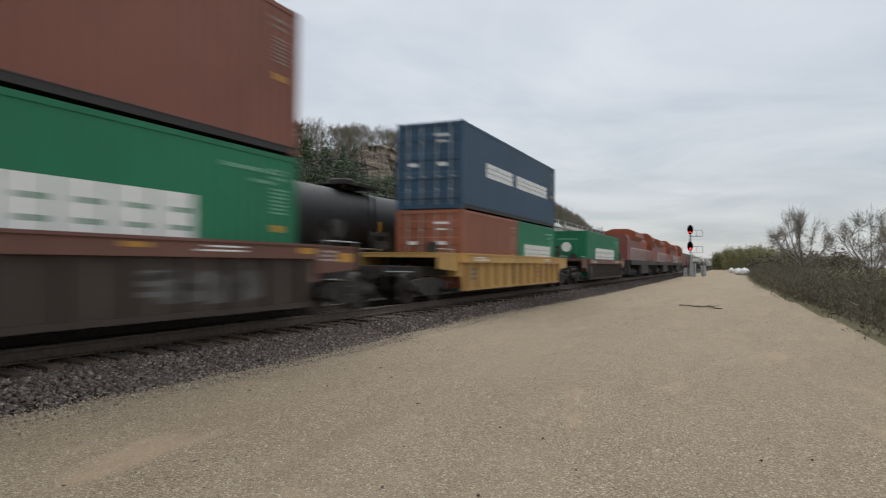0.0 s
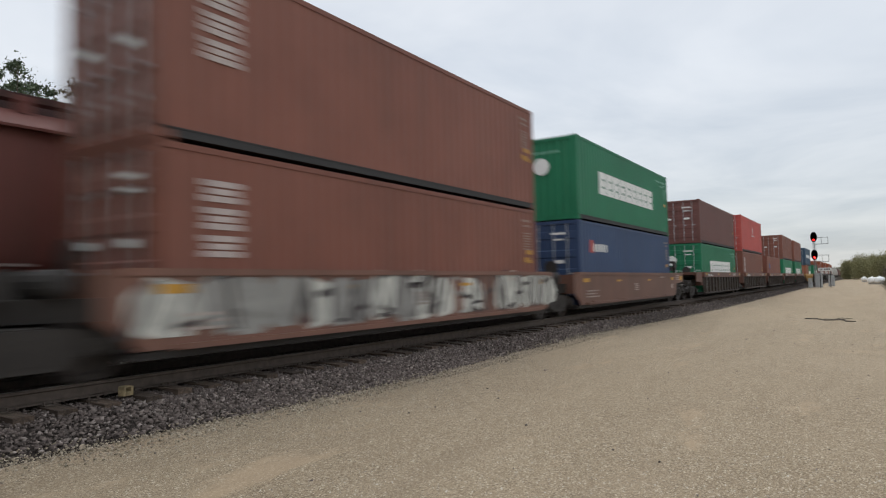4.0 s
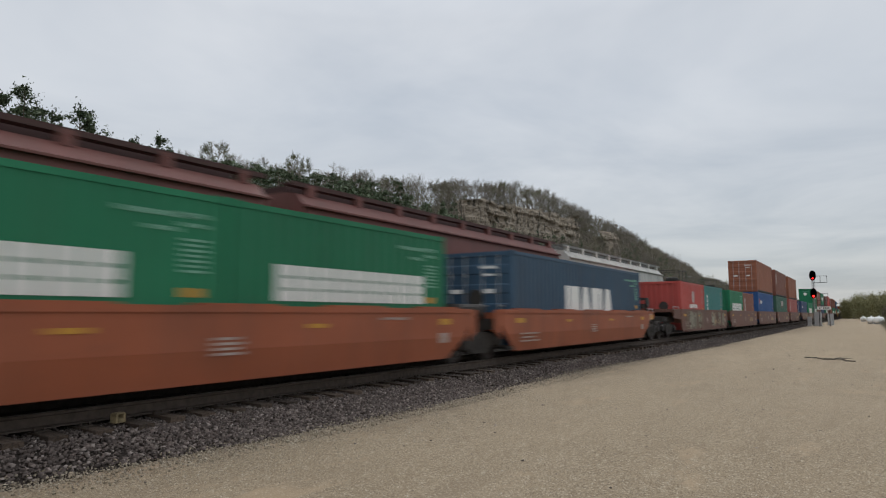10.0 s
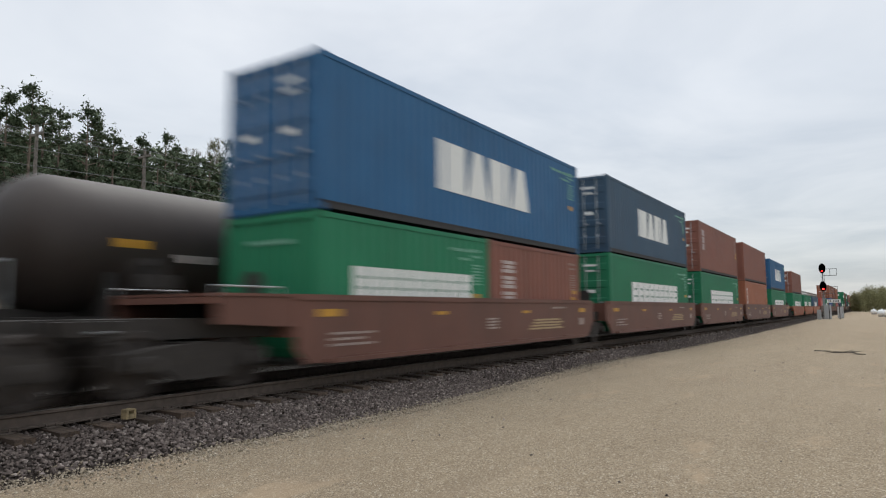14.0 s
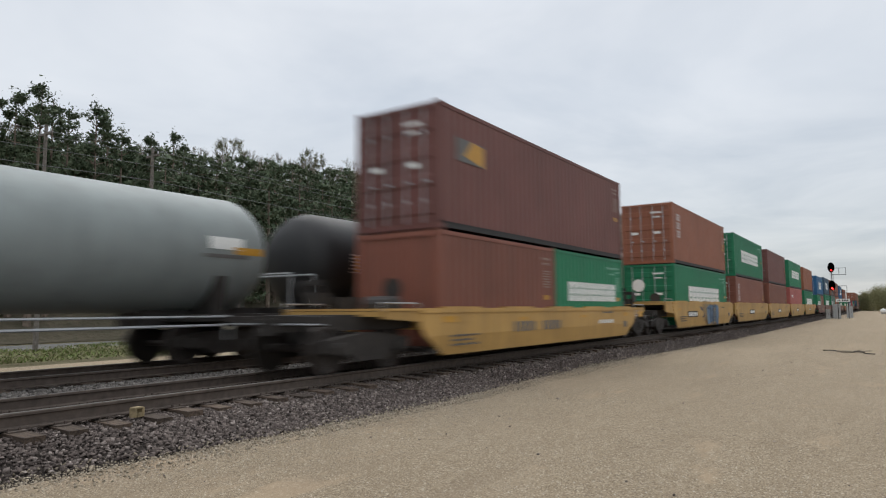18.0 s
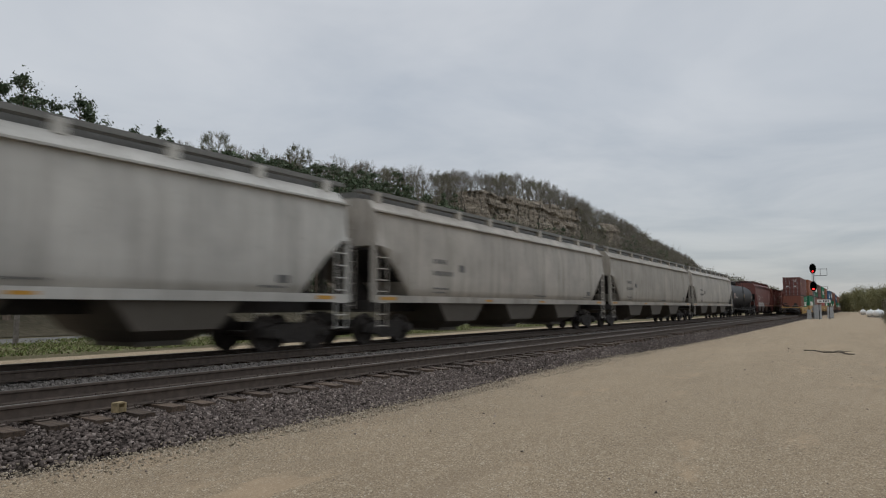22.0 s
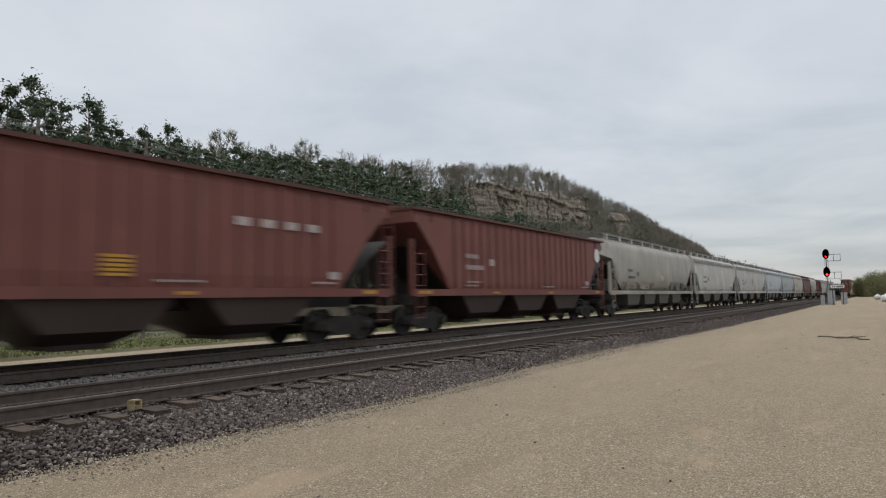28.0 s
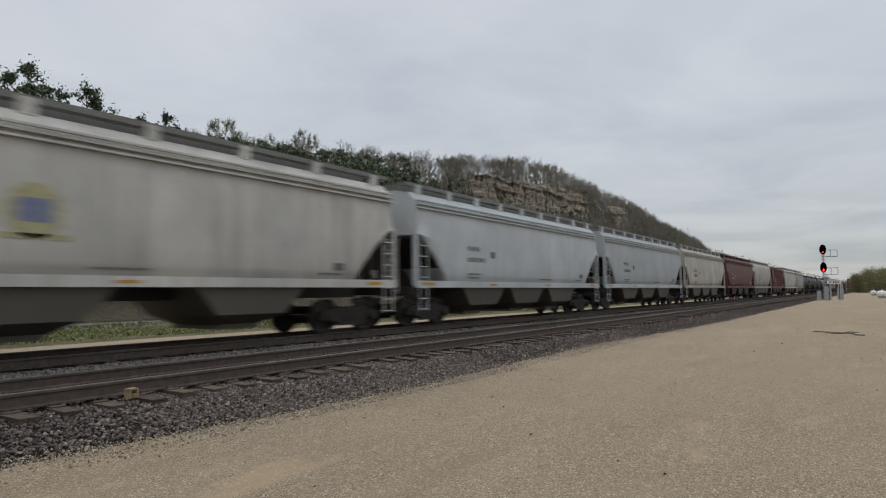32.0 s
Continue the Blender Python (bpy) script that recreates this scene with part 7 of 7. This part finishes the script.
    rows = [(-y1 + 3.1, 2.62, 0.9, 0.16), (-y1 + 3.1, 2.22, 1.3, 0.16), (-y1 + 3.1, 1.75, 1.0, 0.06), (-y1 + 3.1, 1.62, 0.8, 0.05), (-y1 + 4.8, 2.4, 0.35, 0.25), (1.0, 1.62, 1.2, 0.05), (y1 - 3.2, 1.62, 0.9, 0.06), (y1 - 2.6, 1.75, 0.4, 0.2)]
    part("marking", stored(("hmarks", mk.name, round(length, 1), style), lambda: decal_rows(rows, fx).mesh("marking", mk)), None, car, "stencilled data lines")
    part("reflector", stored(("refl", round(length, 1)), lambda: decal_rows([(-y1 + 0.2, 1.36, 0.75, 0.1), (-3.5, 1.36, 0.5, 0.07), (1.5, 1.36, 0.5, 0.07), (y1 - 1.2, 1.36, 0.6, 0.1)], 1.597, True).mesh("reflector", M_YELLOWMARK)), None, car, "yellow reflector strip")
    if emblem == "badge":
        part("emblem", Geo().lathe([(0, 0.62), (0.004, 0.62)], "x", 24, (fx, y1 - 3.0, 2.7)), plain("faded_emblem", (0.45, 0.40, 0.38), 0.7), car, "round pale emblem")
    elif emblem == "big_disc":
        part("emblem", Geo().lathe([(0, 0.74), (0.004, 0.74)], "x", 28, (fx, y1 - 1.95, 2.8)), M_WHITE, car, "large round white emblem")
        for dz, w in ((0.3, 0.8), (0.05, 1.0), (-0.2, 0.9)):
            part("lettering", Geo().box(fx + 0.005, fx + 0.009, y1 - 1.95 - w / 2, y1 - 1.95 + w / 2, 2.75 + dz, 2.86 + dz), plain("pale_blue_emblem_lines", (0.36, 0.40, 0.50), 0.6), car, "faint grey emblem line")
    elif emblem == "disc":
        part("emblem", Geo().lathe([(0, 0.36), (0.004, 0.36)], "x", 24, (1.61, y1 - 0.9, 3.3)), M_WHITE, car, "round worn white emblem")
    elif emblem == "words":
        for k in range(5):
            part("marking", Geo().box(fx, fx + 0.004, LABEL_Y, LABEL_Y + 0.62, LABEL_Z + 0.09 * k, LABEL_Z + 0.06 + 0.09 * k), M_YELLOWMARK, car, "yellow label line")
        part("lettering", decal_rows([(3.0 + 0.75 * k, 2.95, 0.42, 0.2) for k in range(4)], fx), M_SOFT_WHITE, car, "white lettering bars")
        part("lettering", decal_rows([(-y1 + 3.0, 2.95, 0.4, 0.2), (-y1 + 3.55, 2.95, 0.4, 0.2), (-y1 + 3.0, 2.5, 0.9, 0.18), (-y1 + 3.0, 1.95, 0.8, 0.14)], fx), M_SOFT_WHITE, car, "white number bars")
    elif emblem == "scrawl":
        r = random.Random(4)
        spray_tag(car, r, [(3.2, 7.0)], 1.60, 2.15, 1.50, (0.13, 0.115, 0.10), (0.24, 0.21, 0.17), (0.06, 0.05, 0.045), "hopper", 0.7)
        spray_tag(car, r, [(-7.4, -1.0)], 1.60, 2.0, 1.49, (0.30, 0.27, 0.22), (0.25, 0.19, 0.14), (0.16, 0.14, 0.115), "old", 0.5)
        part("scrawl", decal_rows([(-7.2, 1.9, 2.6, 0.16), (-3.6, 1.85, 3.0, 0.1)], 1.47, True), plain("faded_red_spray", (0.30, 0.15, 0.09), 0.7), car, "faded rusty spray line")
        part("marking", decal_rows([(0.6, 2.45, 0.6, 0.06), (0.5, 2.3, 0.9, 0.09), (0.65, 2.2, 0.5, 0.05)], 1.568), M_WHITE, car, "white stencilled data panel")
    elif emblem == "crest":
        part("emblem", Geo().lathe([(0, 0.50), (0.004, 0.50)], "x", 20, (fx, 0.02, 2.62)).box(fx, fx + 0.004, -0.62, 0.66, 2.12, 2.22), plain("crest_yellow", (0.42, 0.39, 0.22), 0.7), car, "faded yellow crest")
        part("emblem", decal_rows([(-0.28, 2.42, 0.6, 0.42)], fx + 0.005, True), plain("crest_blue", (0.20, 0.22, 0.33), 0.7), car, "faded blue crest")
    elif emblem == "patch":
        part("emblem", Geo().lathe([(0, 0.6), (0.004, 0.6)], "x", 24, (fx, y1 - 2.6, 2.7)), plain("faded_emblem", (0.30, 0.20, 0.18), 0.7), car, "round faded emblem")
        part("patch", decal_rows([(-6.2, 1.53, 6.0, 0.27), (-5.6, 1.80, 1.6, 0.10), (-2.9, 1.80, 1.3, 0.12)], fx, True), plain("grey_patch_paint", (0.42, 0.40, 0.38), 0.7), car, "grey painted-over patch")
        part("patch", decal_rows([(-6.2, 1.30, 6.0, 0.20)], 1.600, True), MATS["grey_patch_paint"], car, "grey painted-over patch")
        part("lettering", decal_rows([(0.6, 1.75, 0.7, 0.06), (1.7, 1.75, 0.6, 0.06), (2.8, 1.62, 0.5, 0.14), (4.0, 1.66, 0.35, 0.16), (-2.2, 2.5, 0.55, 0.16)], fx), M_SOFT_WHITE, car, "white lettering bars")
    place_far(car, u)


def make_tank_car(u, length, material, label, band=None, shapes=True):
    car = thing("tank_car", label, "tank car", "tank cars of the far train")
    L = length - 1.4
    y1 = L / 2
    r = 1.40
    st = [(-y1, 0.25), (-y1 + 0.08, 0.75), (-y1 + 0.28, 1.15), (-y1 + 0.55, 1.32), (-y1 + 0.8, r)] + [(y, r) for y in np.linspace(-y1 + 1.5, y1 - 1.5, 6)] + [(y1 - 0.8, r), (y1 - 0.55, 1.32), (y1 - 0.28, 1.15), (y1 - 0.08, 0.75), (y1, 0.25)]
    part("shell", stored(("shell", material.name, round(length, 1)), lambda: Geo().lathe(st, "y", 36, (0, 0, 2.53)).mesh("shell", material, True)), None, car)
    if band:
        part("stain_band", Geo().lathe([(-2.6, r + 0.004), (2.0, r + 0.004)], "y", 36, (0, 0, 2.53)), band, car, "black stained band round the dome", smooth=True)
    part("manway", stored("dome", lambda: Geo().lathe([(3.9, 0.5), (4.3, 0.5), (4.36, 0.42)], "z", 16).mesh("manway", M_STEEL_DARK)), None, car)
    deck = part("platform", stored("tank_deck", lambda: Geo().box(-0.95, 0.95, -1.3, 1.3, 4.02, 4.06).mesh("platform", M_STEEL_DARK)), None, car, "grated top platform")
    for s in (-1, 1):
        def rail_side():
            g = Geo().rod((0, -1.3, 4.9), (0, 1.3, 4.9), 0.02)
            for y in (-1.29, 0, 1.29):
                g.rod((0, y, 3.85), (0, y, 4.91), 0.02)
            return g
        part("side_railing", stored("rail_side", lambda: rail_side().mesh("side_railing", M_STEEL_DARK)), None, deck, at=(s * 0.9, 0, 0))
        part("end_railing", stored("rail_end", lambda: Geo().rod((-0.9, 0, 4.9), (0.9, 0, 4.9), 0.02).mesh("end_railing", M_STEEL_DARK)), None, deck, at=(0, s * 1.3, 0))
    g_lad = lambda: Geo().rod((1.5, -0.25, 0.6), (1.3, -0.25, 4.0), 0.025).rod((1.5, 0.25, 0.6), (1.3, 0.25, 4.0), 0.025)
    part("side_ladder", stored("tladder", lambda: g_lad().mesh("side_ladder", M_STEEL_DARK)), None, car)
    part("grab_rail", stored(("trail", round(length, 1), material is WHITE_TANK), lambda: Geo().rod((1.55, -y1 + 1.6, 1.05), (1.55, y1 - 1.6, 1.05), 0.025).rod((1.55, -y1 + 1.6, 0.86), (1.55, y1 - 1.6, 0.86), 0.03).rod((1.55, -2, 0.86), (1.1, -2, 1.6), 0.03).rod((1.55, 2, 0.86), (1.1, 2, 1.6), 0.03).mesh("grab_rail", M_GALV if material is WHITE_TANK else M_STEEL_DARK)), None, car, "long side grab rails")
    for s in (-1, 1):
        part("end_sill", stored("tend", lambda: Geo().box(-1.5, 1.5, -2.6, 0.25, 0.95, 1.1).box(-0.4, 0.4, -3.2, 0.3, 0.8, 1.25).mesh("end_sill", M_STEEL_DARK)), None, car, at=pose(0, s * (y1 + 0.1), 0, 0, 0, 0 if s > 0 else 180))
        part("end_beam", stored("tbeam", lambda: Geo().box(-1.5, 1.5, 0.1, 0.27, 0.9, 1.25, 0.02).mesh("end_beam", M_STEEL_DARK)), None, car, at=pose(0, s * (y1 + 0.1), 0, 0, 0, 0 if s > 0 else 180))
        part("saddle", stored("tsaddle", lambda: Geo().prism([(-1.2, 1.1), (1.2, 1.1), (1.3, 2.2), (-1.3, 2.2)], -1.9, -1.6).mesh("saddle", M_STEEL_DARK)), None, car, at=pose(0, s * (y1 + 0.1), 0, 0, 0, 0 if s > 0 else 180))
        def rail():
            g = Geo()
            for x in (-1.45, 1.45):
                g.rod((x, 0.2, 0.6), (x, 0.2, 2.1), 0.025)
            return g.rod((-1.45, 0.2, 2.1), (1.45, 0.2, 2.1), 0.025)
        part("end_rail", stored("trailend", lambda: rail().mesh("end_rail", M_GALV)), None, car, at=pose(0, s * (y1 + 0.1), 0, 0, 0, 0 if s > 0 else 180))
        add_truck(car, s * (y1 - 1.3))
        add_coupler(car, s * (y1 + 0.6), s)
    part("outlet", stored("outlet", lambda: Geo().lathe([(0.6, 0.22), (1.2, 0.22)], "z", 12).mesh("outlet", M_STEEL_DARK)), None, car, "bottom outlet valve")
    if shapes:
        # panels bent to the shell
        def panel(y, w, a0, a1):
            g = Geo()
            n = 4
            for k in range(n):
                t0, t1 = a0 + (a1 - a0) * k / n, a0 + (a1 - a0) * (k + 1) / n
                q = []
                for rr in (r + 0.003, r + 0.008):
                    for t in (t0, t1):
                        for yy in (y, y + w):
                            q.append((rr * math.cos(t), yy, 2.53 + rr * math.sin(t)))
                g.add(q, [(4, 5, 7, 6), (0, 2, 3, 1), (0, 1, 5, 4), (2, 6, 7, 3)])
            return g
        mk = M_SOFT_WHITE if material is not WHITE_TANK else M_GREYMARK
        for f in (-0.40, 0.02, 0.42):
            part("marking", stored(("tpan", round(f * L, 1), material is BLACK_TANK), lambda: panel(f * L, 0.30 if material is BLACK_TANK else 0.8, -0.20 if material is BLACK_TANK else -0.05, 0.14 if material is BLACK_TANK else 0.07).mesh("marking", M_YELLOWMARK)), None, car, "yellow reflective stripe")
        if material is WHITE_TANK:
            part("placard", stored(("tplac", round(L, 1)), lambda: panel(y1 - 2.05, 0.9, 0.02, 0.22).mesh("placard", M_WHITE)), None, car, "white data placard")
        part("marking", stored(("tdata", mk.name, round(L, 1)), lambda: panel(-y1 + 2.9, 1.1, -0.22, -0.10).mesh("marking", mk)), None, car, "white number bar")
        def data_lines():
            g = Geo()
            for k in range(6):
                p = panel(-y1 + 1.2, 1.7 - 0.25 * (k % 2), 0.12 - 0.07 * k, 0.145 - 0.07 * k)
                g.add(p.v, p.f)
            g.fine = True
            return g
        part("marking", stored(("tdata2", mk.name, round(L, 1)), lambda: panel(y1 - 2.2, 1.2, -0.12, -0.06).mesh("marking", mk)), None, car, "white stencilled data lines")
        if material is BLACK_TANK:
            part("marking", stored(("tlines", round(L, 1)), lambda: data_lines().mesh("marking", M_SOFT_WHITE)), None, car, "white stencilled text lines")
    place_far(car, u)


G = GREYS
# rear end of each car along the far train, front car first (as the 25th second passes), its make, paint, style and emblem
FAR_FRONT = -502
FAR = [
    (-481, "T", BLACK_TANK, "", ""), (-460.5, "T", BLACK_TANK, "", ""), (-440, "H", G[1], "smooth", ""), (-419.6, "H", G[4], "smooth", ""), (-400.5, "H", RED_HOP, "smooth", ""),
    (-379, "H", PINK_HOP, "ribbed", "words"), (-357.5, "H", G[1], "round", ""), (-340.5, "H", BROWN_HOP, "ribbed", ""), (-322, "H", BROWN_HOP, "ribbed", "words"),
    (-303.2, "H", G[1], "smooth", ""), (-284, "H", RED_HOP, "smooth", ""), (-265.5, "H", RED_HOP, "smooth", "big_disc"), (-246, "H", G[1], "smooth", ""), (-229, "T", BLACK_TANK, "", ""),
    (-212.2, "T", BLACK_TANK, "", ""), (-195, "T", BROWN_TANK, "", ""), (-179.5, "T", WHITE_TANK, "", ""), (-163, "T", BLACK_TANK, "", ""), (-145, "T", BROWN_TANK, "", ""),
    (-126.3, "T", WHITE_TANK, "band", ""), (-110.6, "T", BLACK_TANK, "", ""), (-88.2, "H", G[0], "smooth", ""), (-66.3, "H", G[4], "smooth", ""), (-44.6, "H", G[1], "smooth", ""),
    (-22.9, "H", G[0], "smooth", ""), (-1.1, "H", G[4], "smooth", ""), (20.0, "H", G[0], "smooth", ""), (38.4, "T", BLACK_TANK, "", ""), (56.8, "H", RED_HOP, "smooth", "patch"),
    (75.4, "H", PINK_HOP, "ribbed", "words"), (93.8, "H", PINK_HOP, "ribbed", "disc"), (114.0, "H", G[2], "round", "scrawl"), (133.2, "H", G[1], "smooth", ""),
    (154.9, "H", G[1], "smooth", "crest"), (172.6, "H", G[3], "smooth", ""), (190.7, "H", G[3], "smooth", ""), (208.2, "H", G[2], "smooth", ""), (226.8, "H", BROWN_HOP, "smooth", ""),
    (243.5, "H", G[0], "round", ""), (260.2, "H", RED_HOP, "ribbed", ""), (280.4, "H", G[1], "smooth", ""), (296.5, "H", G[0], "smooth", ""), (313, "T", BLACK_TANK, "", ""),
    (329.5, "T", BLACK_TANK, "", ""), (346, "T", BLACK_TANK, "", ""), (362.5, "T", BLACK_TANK, "", ""), (379, "T", WHITE_TANK, "", ""), (395.5, "T", BLACK_TANK, "", ""),
    (416, "H", G[1], "smooth", ""), (436, "H", G[0], "smooth", ""), (456, "H", BROWN_HOP, "ribbed", ""), (476, "H", G[2], "round", ""), (497, "H", G[1], "smooth", ""),
    (518, "H", G[0], "smooth", ""), (539, "H", RED_HOP, "ribbed", ""), (560, "H", G[1], "smooth", ""),
]
WORDS = {RED_HOP.name: "oxide red", PINK_HOP.name: "faded red", BROWN_HOP.name: "dark brown", G[0].name: "pale grey", G[1].name: "light grey", G[2].name: "dirty tan", G[3].name: "blue-grey", G[4].name: "stained grey",
         BLACK_TANK.name: "black", WHITE_TANK.name: "grey-green", BROWN_TANK.name: "brown-black"}
a = FAR_FRONT
for b, make, mat, style, emblem in FAR:
    word = WORDS[mat.name]
    if make == "T":
        make_tank_car((a + b) / 2, b - a, mat, "%s cylindrical tank car on dusty trucks" % word + (" with a stained middle" if style else ""), BLACK_TANK if style else None)
    else:
        look_word = {"smooth": "flat-sided", "round": "bow-sided", "ribbed": "ribbed"}[style]
        make_hopper((a + b) / 2, b - a, mat, style, "%s %s covered hopper car with roof walkway" % (word, look_word), emblem)
    a = b


# ---- what moves: both trains roll at a nearly steady pace ----
def motions():
    times = [0.0, 4.0, 8.0, 12.0, 16.0, 20.0, 24.0, 28.0, 32.0]
    for ob, u, z in NEAR_CARS:
        walk(ob, [(t, pose(NEAR_X, u + 26.39 * t - 0.0035 * t * t, z)) for t in times])
    for ob, u, z in FAR_CARS:
        walk(ob, [(t, pose(FAR_X, u - 19.763 * (t - 25) - 0.0031 * (t - 25) ** 2, z)) for t in times])


motions()
